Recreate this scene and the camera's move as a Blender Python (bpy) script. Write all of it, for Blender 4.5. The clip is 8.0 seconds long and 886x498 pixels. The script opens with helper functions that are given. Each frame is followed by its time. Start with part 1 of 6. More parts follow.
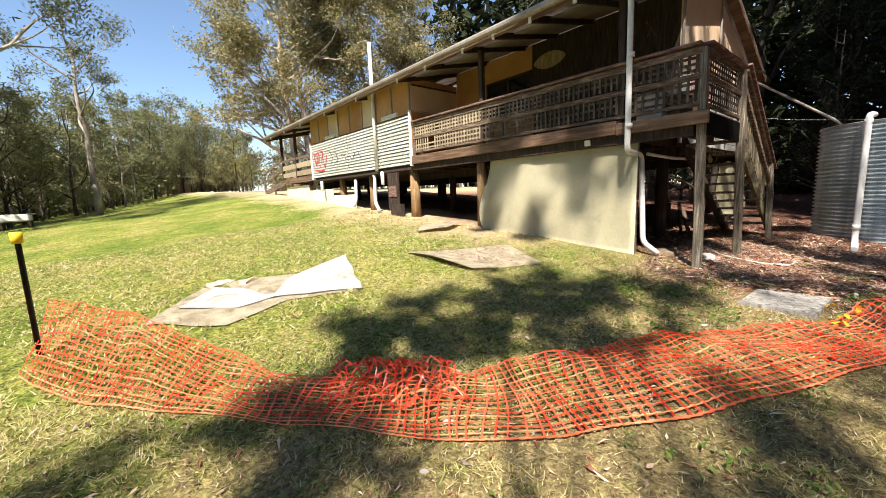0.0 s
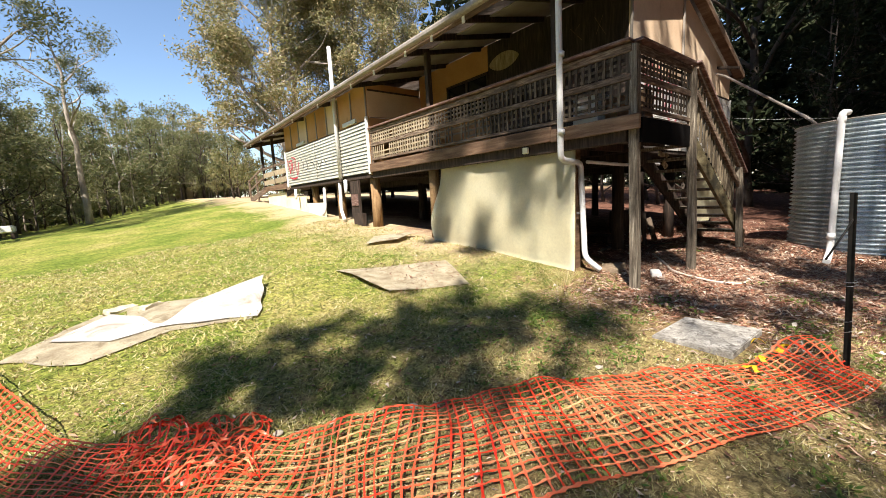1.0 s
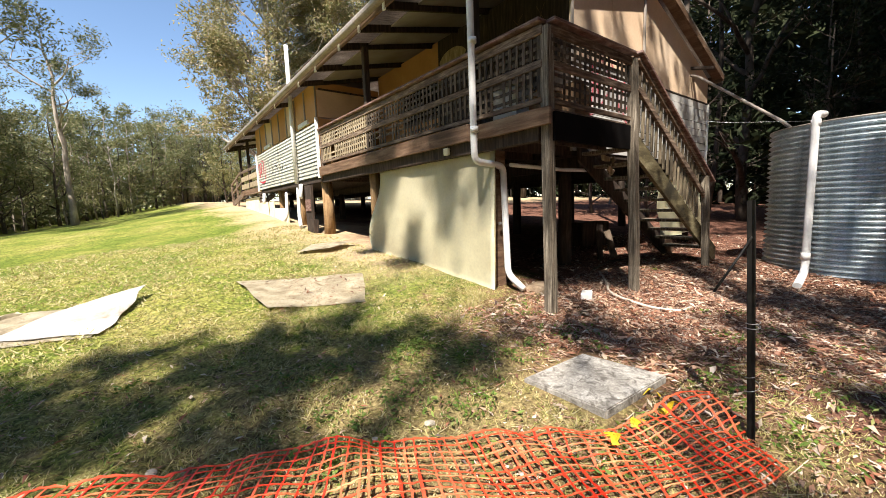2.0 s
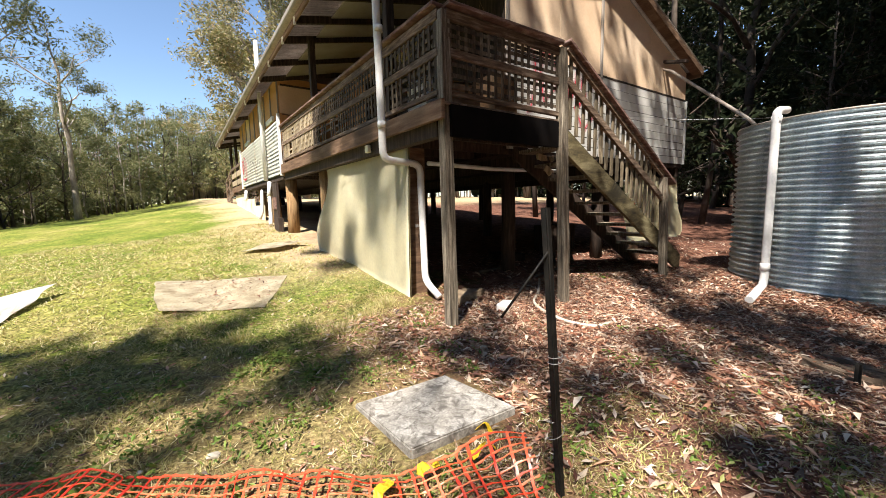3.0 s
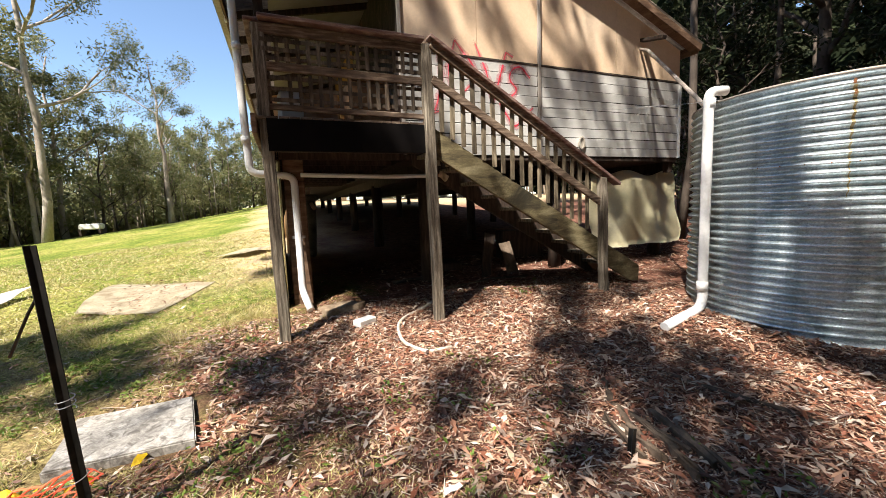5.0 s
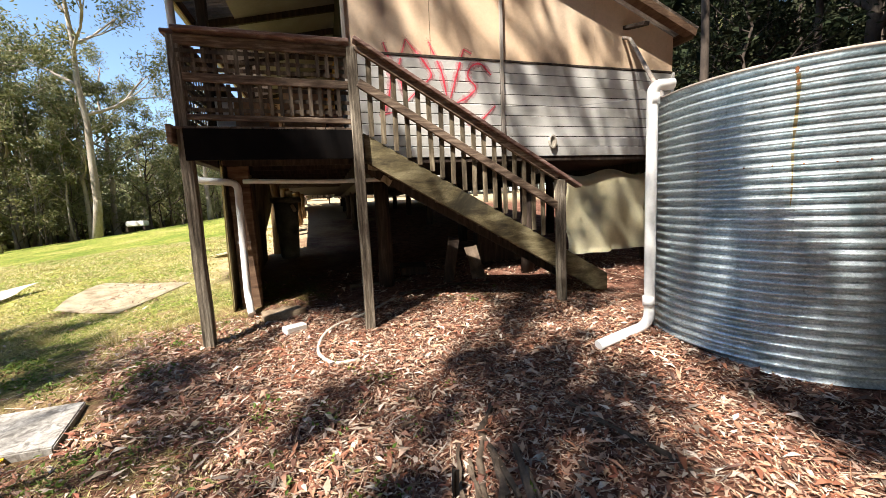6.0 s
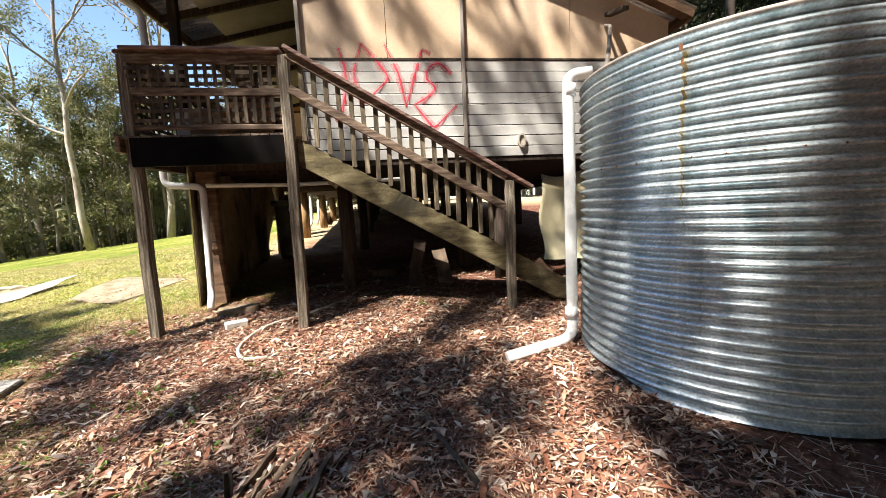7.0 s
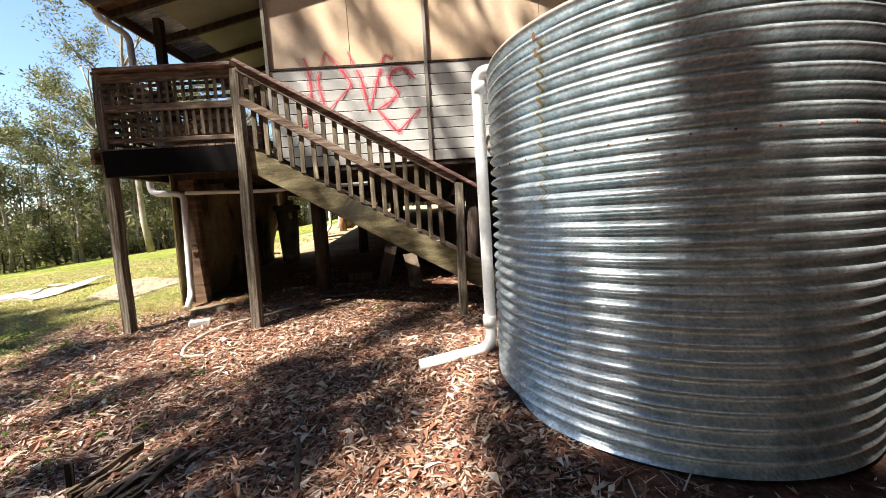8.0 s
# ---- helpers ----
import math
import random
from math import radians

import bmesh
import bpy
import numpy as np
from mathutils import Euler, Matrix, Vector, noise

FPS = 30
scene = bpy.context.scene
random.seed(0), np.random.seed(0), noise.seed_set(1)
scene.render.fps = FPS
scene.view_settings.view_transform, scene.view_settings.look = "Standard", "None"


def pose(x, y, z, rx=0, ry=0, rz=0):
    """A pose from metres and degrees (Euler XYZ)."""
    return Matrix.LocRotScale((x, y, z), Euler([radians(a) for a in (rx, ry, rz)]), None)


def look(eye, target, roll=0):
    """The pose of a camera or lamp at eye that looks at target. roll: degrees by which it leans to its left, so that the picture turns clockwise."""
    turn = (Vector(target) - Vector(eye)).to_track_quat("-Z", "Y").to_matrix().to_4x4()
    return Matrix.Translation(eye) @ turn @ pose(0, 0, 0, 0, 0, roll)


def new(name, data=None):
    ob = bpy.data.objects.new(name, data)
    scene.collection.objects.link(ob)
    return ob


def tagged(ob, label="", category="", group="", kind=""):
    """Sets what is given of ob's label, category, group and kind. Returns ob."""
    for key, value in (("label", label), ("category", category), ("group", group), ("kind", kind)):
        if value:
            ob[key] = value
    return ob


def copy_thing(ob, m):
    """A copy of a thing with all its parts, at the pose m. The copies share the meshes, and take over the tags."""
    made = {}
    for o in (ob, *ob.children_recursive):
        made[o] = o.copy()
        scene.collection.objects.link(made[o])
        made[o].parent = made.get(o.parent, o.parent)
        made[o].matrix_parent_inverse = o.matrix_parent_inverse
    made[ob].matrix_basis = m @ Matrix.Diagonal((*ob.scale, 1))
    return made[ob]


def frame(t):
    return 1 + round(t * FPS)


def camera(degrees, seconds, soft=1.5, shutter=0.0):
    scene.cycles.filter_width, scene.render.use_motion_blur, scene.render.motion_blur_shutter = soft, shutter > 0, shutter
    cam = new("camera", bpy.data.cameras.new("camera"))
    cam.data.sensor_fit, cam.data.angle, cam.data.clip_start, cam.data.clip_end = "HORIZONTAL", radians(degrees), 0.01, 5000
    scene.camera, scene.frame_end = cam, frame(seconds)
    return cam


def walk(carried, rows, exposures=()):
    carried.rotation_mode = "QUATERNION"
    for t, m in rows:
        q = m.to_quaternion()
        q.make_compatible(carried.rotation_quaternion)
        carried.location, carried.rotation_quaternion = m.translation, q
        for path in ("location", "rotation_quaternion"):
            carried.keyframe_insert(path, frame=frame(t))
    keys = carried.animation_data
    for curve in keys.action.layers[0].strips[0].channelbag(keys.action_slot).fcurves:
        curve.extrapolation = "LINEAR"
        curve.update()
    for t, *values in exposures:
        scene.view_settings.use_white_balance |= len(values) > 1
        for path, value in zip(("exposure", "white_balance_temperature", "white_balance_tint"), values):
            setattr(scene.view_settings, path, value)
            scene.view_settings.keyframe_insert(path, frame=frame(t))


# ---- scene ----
cam = camera(99.4, 8.0, soft=0.55)
PATH = [
    (0, (-0.548, 0.572, 1.315), (0.727, 2.086, 1.027), -2.20),
    (0.5, (0.067, 0.409, 1.365), (1.332, 1.932, 1.083), -2.28),
    (1, (0.681, 0.114, 1.450), (1.913, 1.665, 1.167), -3.11),
    (1.5, (1.447, -0.047, 1.370), (2.662, 1.522, 1.122), -2.58),
    (3, (3.275, -0.648, 1.340), (4.402, 0.987, 1.103), -1.25),
    (3.5, (3.833, -0.941, 1.346), (4.881, 0.746, 1.111), -1.73),
    (4, (4.375, -1.218, 1.312), (5.322, 0.530, 1.098), -2.50),
    (4.5, (4.903, -1.435, 1.350), (5.747, 0.365, 1.131), -2.49),
    (6, (6.503, -1.814, 1.473), (7.069, 0.088, 1.220), -2.68),
    (6.5, (7.200, -1.991, 1.407), (7.602, -0.044, 1.188), -2.87),
    (7, (7.827, -2.025, 1.396), (8.086, -0.054, 1.175), -2.83),
    (7.5, (8.398, -2.055, 1.388), (8.527, -0.070, 1.178), -3.06),
    (8, (8.927, -2.050, 1.347), (8.935, -0.059, 1.154), -3.38),
]
walk(cam, [(t, look(eye, target, roll)) for t, eye, target, roll in PATH], [(0, 1.42), (3, 1.5), (4.5, 1.56), (6, 1.76), (8, 1.88)])

# ---- light ----
SUN_TO = Vector((-0.447, -0.336, 0.829)).normalized()
world = bpy.data.worlds.new("world")
scene.world = world
world.use_nodes = True
_n = world.node_tree.nodes
_sky = _n.new("ShaderNodeTexSky")
_sky.sky_type = "NISHITA"
_sky.sun_disc = False
_sky.sun_elevation = math.asin(SUN_TO.z)
_sky.sun_rotation = math.atan2(SUN_TO.x, SUN_TO.y)
_sky.air_density, _sky.dust_density, _sky.ozone_density = 1.0, 0.0, 2.0
_n["Background"].inputs["Strength"].default_value = 0.08
world.node_tree.links.new(_sky.outputs[0], _n["Background"].inputs["Color"])
sun_data = bpy.data.lights.new("sun", "SUN")
sun_data.energy, sun_data.angle, sun_data.color = 5.0, radians(0.53), (1.0, 0.94, 0.85)
sun = new("sun", sun_data)
sun.matrix_world = look(SUN_TO * 60, (0, 0, 0))

# ---- materials ----
RNG = np.random.default_rng(7)


def nodes_of(name):
    m = bpy.data.materials.new(name)
    m.use_nodes = True
    return m, m.node_tree.nodes, m.node_tree.links, m.node_tree.nodes["Principled BSDF"]


def ramp(n, stops):
    r = n.new("ShaderNodeValToRGB")
    e = r.color_ramp.elements
    while len(e) < len(stops):
        e.new(0.5)
    for k, (p, c) in enumerate(stops):
        e[k].position, e[k].color = p, (*c, 1) if len(c) == 3 else c
    return r


def noise_tex(n, l, vec, scale, detail=6, rough=0.6, dist=0.0):
    t = n.new("ShaderNodeTexNoise")
    t.inputs["Scale"].default_value, t.inputs["Detail"].default_value = scale, detail
    t.inputs["Roughness"].default_value, t.inputs["Distortion"].default_value = rough, dist
    l.new(vec, t.inputs["Vector"])
    return t


def coords(n, l, stretch=(1, 1, 1), world_space=False):
    if world_space:
        g = n.new("ShaderNodeNewGeometry").outputs["Position"]
    else:
        g = n.new("ShaderNodeTexCoord").outputs["Object"]
    m = n.new("ShaderNodeMapping")
    m.inputs["Scale"].default_value = stretch
    l.new(g, m.inputs["Vector"])
    return m.outputs["Vector"]


def mixc(n, l, fac, a, b, mode="MIX"):
    x = n.new("ShaderNodeMix")
    x.data_type, x.blend_type = "RGBA", mode
    for sock, v in ((0, fac), (6, a), (7, b)):
        if hasattr(v, "links"):
            l.new(v, x.inputs[sock])
        else:
            x.inputs[sock].default_value = v if sock == 0 else (*v, 1)
    return x.outputs[2]


def bump(n, l, p, height, strength, dist=0.01):
    b = n.new("ShaderNodeBump")
    b.inputs["Strength"].default_value, b.inputs["Distance"].default_value = strength, dist
    l.new(height, b.inputs["Height"])
    l.new(b.outputs["Normal"], p.inputs["Normal"])


def surface(name, dark, mid, light, scale=3.0, fine=40.0, rough=0.8, stretch=(1, 1, 1), relief=0.3, metal=0.0, stain=None, stain_at=0.62, per_piece=0.0, spec=0.3, stain_stretch=(1, 1, 1), stain_scale=1.3, amp=(0.62, 1.15)):
    """Noise-mixed paint, wood or metal: large stains, fine grain, relief."""
    m, n, l, p = nodes_of(name)
    v = coords(n, l, stretch, world_space=True)
    big = noise_tex(n, l, v, scale, 5, 0.6, 0.3)
    r = ramp(n, [(0.3, dark), (0.5, mid), (0.7, light)])
    l.new(big.outputs["Fac"], r.inputs["Fac"])
    small = noise_tex(n, l, v, fine, 4, 0.7)
    s = ramp(n, [(0.25, (amp[0],) * 3), (0.75, (amp[1],) * 3)])
    l.new(small.outputs["Fac"], s.inputs["Fac"])
    col = mixc(n, l, 1.0, r.outputs["Color"], s.outputs["Color"], "MULTIPLY")
    if stain:
        sv = coords(n, l, stain_stretch, world_space=True)
        st = noise_tex(n, l, sv, stain_scale, 8, 0.65, 0.6)
        sr = ramp(n, [(stain_at, (0, 0, 0)), (min(stain_at + 0.14, 1), (1, 1, 1))])
        l.new(st.outputs["Fac"], sr.inputs["Fac"])
        col = mixc(n, l, sr.outputs["Color"], col, stain)
    if per_piece:
        oi = n.new("ShaderNodeObjectInfo")
        pr = ramp(n, [(0, (1 - per_piece,) * 3), (1, (1 + per_piece,) * 3)])
        l.new(oi.outputs["Random"], pr.inputs["Fac"])
        col = mixc(n, l, 1.0, col, pr.outputs["Color"], "MULTIPLY")
    l.new(col, p.inputs["Base Color"])
    rr = n.new("ShaderNodeMapRange")
    rr.inputs["To Min"].default_value, rr.inputs["To Max"].default_value = max(rough - 0.12, 0.05), min(rough + 0.1, 1)
    l.new(small.outputs["Fac"], rr.inputs["Value"])
    l.new(rr.outputs[0], p.inputs["Roughness"])
    p.inputs["Metallic"].default_value = metal
    p.inputs["Specular IOR Level"].default_value = spec
    if relief:
        bump(n, l, p, small.outputs["Fac"], relief, 0.004)
    return m


def leaf_material(name, cols, through_light=0.35, rough=0.5, spec=0.35):
    m, n, l, p = nodes_of(name)
    g = n.new("ShaderNodeNewGeometry")
    stops = [(i / max(len(cols) - 1, 1), c) for i, c in enumerate(cols)]
    r = ramp(n, stops)
    l.new(g.outputs["Random Per Island"], r.inputs["Fac"])
    l.new(r.outputs["Color"], p.inputs["Base Color"])
    p.inputs["Roughness"].default_value = rough
    p.inputs["Specular IOR Level"].default_value = spec
    t = n.new("ShaderNodeBsdfTranslucent")
    l.new(r.outputs["Color"], t.inputs["Color"])
    mx = n.new("ShaderNodeMixShader")
    mx.inputs[0].default_value = through_light
    l.new(p.outputs[0], mx.inputs[1])
    l.new(t.outputs[0], mx.inputs[2])
    l.new(mx.outputs[0], n["Material Output"].inputs["Surface"])
    return m


WOOD_GREY = surface("weathered_wood", (0.05, 0.038, 0.027), (0.165, 0.133, 0.097), (0.36, 0.31, 0.24), 4, 30, 0.85, (12, 12, 0.6), 0.6, amp=(0.3, 1.45), stain=(0.03, 0.024, 0.018), stain_at=0.62)
WOOD_SLAT = surface("lattice_wood", (0.03, 0.022, 0.016), (0.08, 0.058, 0.04), (0.20, 0.155, 0.11), 5, 60, 0.85, (5, 5, 0.9), 0.4, per_piece=0.35, stain=(0.05, 0.035, 0.022), stain_at=0.6)
# paler copy of the lattice wood; it carries the third bay's sunlight
WOOD_PALE = surface("pale_lattice_wood", (0.20, 0.15, 0.09), (0.36, 0.28, 0.18), (0.50, 0.41, 0.29), 5, 60, 0.85, (5, 5, 0.9), 0.4, per_piece=0.2, stain=(0.14, 0.10, 0.06), stain_at=0.62)
BALUSTER_M = surface("baluster_wood", (0.045, 0.034, 0.022), (0.125, 0.096, 0.06), (0.30, 0.245, 0.165), 5, 60, 0.85, (5, 5, 0.9), 0.4, per_piece=0.35, stain=(0.04, 0.03, 0.02), stain_at=0.6)
WOOD_RAIL = surface("rail_wood", (0.05, 0.032, 0.022), (0.15, 0.10, 0.068), (0.33, 0.25, 0.18), 5, 55, 0.8, (1, 1, 8), 0.5, per_piece=0.15, stain=(0.03, 0.02, 0.014), stain_at=0.6)
RAIL_CAP = surface("red_stained_cap", (0.085, 0.042, 0.033), (0.18, 0.10, 0.08), (0.36, 0.26, 0.215), 6, 60, 0.75, (1, 1, 8), 0.4)
STRINGER = surface("mossy_stringer", (0.04, 0.03, 0.017), (0.15, 0.12, 0.06), (0.30, 0.255, 0.145), 3, 60, 0.85, (1, 1, 4), 0.5, stain=(0.035, 0.03, 0.018), stain_at=0.50, amp=(0.35, 1.4))
FASCIA = surface("fascia_timber", (0.07, 0.038, 0.022), (0.16, 0.092, 0.055), (0.27, 0.18, 0.115), 3, 60, 0.8, (1, 0.5, 6), 0.4, stain=(0.035, 0.022, 0.015), stain_at=0.6)
# dark timber; under floor and deck its near-black carries the shade there
DARK_WOOD = surface("dark_and_shaded_wood", (0.02, 0.014, 0.01), (0.045, 0.03, 0.022), (0.09, 0.06, 0.045), 4, 50, 0.85, (6, 6, 0.8), 0.5)
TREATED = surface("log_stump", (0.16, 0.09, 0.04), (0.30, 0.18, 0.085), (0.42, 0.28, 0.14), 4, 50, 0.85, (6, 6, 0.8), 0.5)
TAN = surface("tan_fibro", (0.60, 0.41, 0.265), (0.70, 0.51, 0.345), (0.76, 0.585, 0.425), 0.8, 30, 0.8, (1, 1, 1), 0.03, stain=(0.36, 0.22, 0.13), stain_at=0.66, stain_stretch=(1.5, 1.5, 0.35), amp=(0.90, 1.06))
OCHRE = surface("ochre_panel", (0.40, 0.19, 0.07), (0.50, 0.26, 0.10), (0.58, 0.33, 0.15), 0.8, 30, 0.75, (1, 1, 1), 0.03, stain=(0.28, 0.14, 0.06), stain_at=0.64, amp=(0.90, 1.06))
BOARD = surface("grey_weatherboard", (0.50, 0.48, 0.44), (0.64, 0.62, 0.58), (0.72, 0.70, 0.67), 1.6, 35, 0.7, (1, 1, 3), 0.15, per_piece=0.07, stain=(0.33, 0.30, 0.26), stain_at=0.66, amp=(0.90, 1.06))
CREAM = surface("cream_skirt_sheet", (0.66, 0.58, 0.37), (0.78, 0.71, 0.48), (0.83, 0.77, 0.56), 0.9, 26, 0.8, (1, 1, 1), 0.03, stain=(0.38, 0.34, 0.20), stain_at=0.68, amp=(0.90, 1.06))
CORR_CREAM = surface("painted_corrugated", (0.44, 0.43, 0.35), (0.53, 0.52, 0.43), (0.60, 0.59, 0.51), 1.2, 30, 0.6, (1, 1, 1), 0.05, stain=(0.45, 0.40, 0.30), stain_at=0.7, amp=(0.90, 1.06))
ROOF_M = surface("old_roof_metal", (0.20, 0.17, 0.14), (0.33, 0.28, 0.24), (0.46, 0.41, 0.36), 1.0, 20, 0.6, (1, 1, 1), 0.1, 0.2, stain=(0.22, 0.11, 0.055), stain_at=0.6)
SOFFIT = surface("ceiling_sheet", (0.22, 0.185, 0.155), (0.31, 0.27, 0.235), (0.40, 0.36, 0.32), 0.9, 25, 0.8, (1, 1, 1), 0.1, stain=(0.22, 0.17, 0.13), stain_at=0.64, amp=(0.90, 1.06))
PVC_OLD = surface("grimy_pipe", (0.16, 0.125, 0.10), (0.30, 0.25, 0.21), (0.46, 0.41, 0.36), 4, 50, 0.6, (1, 1, 1), 0.1, stain=(0.10, 0.07, 0.05), stain_at=0.55)
PVC = surface("white_pvc", (0.55, 0.54, 0.52), (0.70, 0.69, 0.67), (0.78, 0.77, 0.76), 2.5, 30, 0.5, (1, 1, 1), 0.1, stain=(0.42, 0.40, 0.36), stain_at=0.64, amp=(0.90, 1.06))
WHITE_PAINT = surface("chalky_white", (0.6, 0.58, 0.54), (0.72, 0.70, 0.66), (0.8, 0.79, 0.76), 3, 30, 0.7, (1, 1, 1), 0.15, amp=(0.90, 1.06))
CONCRETE = surface("concrete", (0.20, 0.18, 0.155), (0.33, 0.305, 0.27), (0.46, 0.43, 0.39), 7, 70, 0.9, (1, 1, 1), 0.5, stain=(0.12, 0.105, 0.09), stain_at=0.47, stain_scale=14, amp=(0.5, 1.25))
SHEET_W = surface("white_fibro_sheet", (0.52, 0.49, 0.45), (0.68, 0.66, 0.63), (0.76, 0.75, 0.73), 2, 30, 0.75, (1, 1, 1), 0.15, stain=(0.42, 0.33, 0.24), stain_at=0.54, stain_scale=3, amp=(0.90, 1.06))
SHEET_D = surface("dusty_sheet", (0.38, 0.31, 0.21), (0.55, 0.47, 0.33), (0.68, 0.61, 0.46), 5, 60, 0.85, (1, 1, 1), 0.3, stain=(0.26, 0.19, 0.11), stain_at=0.55, stain_scale=6)
BLACK_STEEL = surface("black_picket_steel", (0.006, 0.006, 0.006), (0.012, 0.011, 0.010), (0.028, 0.024, 0.020), 8, 60, 0.55, (1, 1, 1), 0.2, 0.3)
YELLOW = surface("yellow_plastic", (0.65, 0.45, 0.02), (0.78, 0.56, 0.03), (0.82, 0.62, 0.06), 5, 40, 0.5, (1, 1, 1), 0.05, amp=(0.90, 1.06))
HOSE_M = surface("faded_hose", (0.40, 0.33, 0.26), (0.52, 0.45, 0.37), (0.6, 0.54, 0.46), 8, 40, 0.6, (1, 1, 1), 0.1)
ROT = surface("rotten_log", (0.035, 0.024, 0.016), (0.10, 0.07, 0.048), (0.21, 0.155, 0.11), 5, 50, 0.9, (1, 1, 1), 0.7)
STONE = surface("pale_stone", (0.30, 0.26, 0.21), (0.42, 0.37, 0.30), (0.54, 0.49, 0.42), 9, 60, 0.85, (1, 1, 1), 0.4)
EARTH_STONE = surface("earthy_stone", (0.16, 0.11, 0.07), (0.28, 0.20, 0.13), (0.40, 0.31, 0.21), 6, 50, 0.9, (1, 1, 1), 0.5)
RED_SPRAY = surface("red_spray_paint", (0.50, 0.035, 0.055), (0.60, 0.06, 0.09), (0.66, 0.16, 0.18), 5, 60, 0.6, (1, 1, 1), 0.0, amp=(0.90, 1.06))
BLACK_SPRAY = surface("black_spray_paint", (0.03, 0.028, 0.026), (0.06, 0.056, 0.052), (0.12, 0.11, 0.10), 5, 60, 0.6, (1, 1, 1), 0.0)
def spray_halo():
    """A thin mist of red paint that lets the wall show through."""
    m, n, l, p = nodes_of("red_paint_mist")
    t = noise_tex(n, l, coords(n, l, (1, 1, 1), True), 30, 5, 0.7)
    r = ramp(n, [(0.3, (0.12, 0.12, 0.12)), (0.7, (0.5, 0.5, 0.5))])
    l.new(t.outputs["Fac"], r.inputs["Fac"])
    l.new(r.outputs["Color"], p.inputs["Alpha"])
    p.inputs["Base Color"].default_value = (0.66, 0.16, 0.19, 1)
    p.inputs["Roughness"].default_value = 0.7
    return m


SPRAY_MIST = spray_halo()
WIRE_M = surface("galvanised_wire", (0.30, 0.29, 0.28), (0.42, 0.41, 0.40), (0.5, 0.49, 0.48), 8, 40, 0.45, (1, 1, 1), 0.0, 0.7)
BARK_PALE = surface("pale_gum_bark", (0.20, 0.155, 0.12), (0.38, 0.32, 0.26), (0.55, 0.50, 0.44), 1.6, 20, 0.85, (1, 1, 0.4), 0.4, stain=(0.11, 0.075, 0.055), stain_at=0.58)
BARK_DARK = surface("dark_bark", (0.035, 0.026, 0.02), (0.08, 0.06, 0.046), (0.15, 0.12, 0.095), 2.5, 25, 0.9, (1, 1, 0.4), 0.6)
LEAF_GUM = leaf_material("gum_leaves", [(0.085, 0.10, 0.038), (0.15, 0.16, 0.062), (0.22, 0.21, 0.095), (0.11, 0.13, 0.046), (0.30, 0.26, 0.14)])
LEAF_GOLD = leaf_material("golden_gum_leaves", [(0.15, 0.14, 0.05), (0.28, 0.235, 0.10), (0.38, 0.31, 0.16), (0.19, 0.19, 0.06), (0.42, 0.32, 0.19), (0.12, 0.15, 0.04), (0.34, 0.30, 0.17)])
# near-black: the deep shade of the wood is put into the leaf colour
LEAF_DARK = leaf_material("shaded_scrub_leaves", [(0.010, 0.016, 0.008), (0.02, 0.028, 0.012), (0.035, 0.042, 0.018), (0.015, 0.02, 0.010), (0.05, 0.053, 0.026)], 0.15, 0.8, 0.1)
LEAF_GREEN = leaf_material("shrub_leaves", [(0.12, 0.145, 0.05), (0.19, 0.205, 0.075), (0.27, 0.26, 0.11), (0.33, 0.28, 0.15), (0.15, 0.18, 0.06)])
GRASS_M = leaf_material("grass_blades", [(0.22, 0.225, 0.05), (0.40, 0.35, 0.11), (0.60, 0.50, 0.26), (0.29, 0.28, 0.07), (0.66, 0.56, 0.35), (0.18, 0.20, 0.04), (0.50, 0.42, 0.18), (0.34, 0.225, 0.12)], 0.25, 0.6)
WEED_M = leaf_material("green_weed", [(0.07, 0.13, 0.02), (0.13, 0.20, 0.035), (0.20, 0.26, 0.05), (0.09, 0.15, 0.025), (0.28, 0.28, 0.09)], 0.3, 0.6)
LITTER_M = leaf_material("dry_leaves", [(0.160, 0.056, 0.032), (0.326, 0.136, 0.075), (0.549, 0.359, 0.232), (0.064, 0.029, 0.019), (0.697, 0.570, 0.433), (0.224, 0.070, 0.040), (0.370, 0.194, 0.119), (0.096, 0.040, 0.027), (0.272, 0.100, 0.054), (0.581, 0.422, 0.296), (0.168, 0.072, 0.046), (0.052, 0.026, 0.018), (0.676, 0.570, 0.465), (0.232, 0.104, 0.064)], 0.12, 0.55)


def mesh_net_material(name, stops):
    m, n, l, p = nodes_of(name)
    v = coords(n, l, (1, 1, 1), True)
    a = n.new("ShaderNodeMath")
    a.operation = "ADD"
    blot = noise_tex(n, l, v, 2.2, 4)
    isl = n.new("ShaderNodeObjectInfo")
    half = n.new("ShaderNodeMath")
    half.operation = "MULTIPLY_ADD"
    half.inputs[1].default_value, half.inputs[2].default_value = 0.5, -0.25
    l.new(isl.outputs["Random"], half.inputs[0])
    l.new(blot.outputs["Fac"], a.inputs[0])
    l.new(half.outputs[0], a.inputs[1])
    r = ramp(n, stops)
    l.new(a.outputs[0], r.inputs["Fac"])
    l.new(r.outputs["Color"], p.inputs["Base Color"])
    p.inputs["Roughness"].default_value = 0.3
    t = n.new("ShaderNodeBsdfTranslucent")
    l.new(r.outputs["Color"], t.inputs["Color"])
    mx = n.new("ShaderNodeMixShader")
    mx.inputs[0].default_value = 0.35
    l.new(p.outputs[0], mx.inputs[1])
    l.new(t.outputs[0], mx.inputs[2])
    l.new(mx.outputs[0], n["Material Output"].inputs["Surface"])
    return m


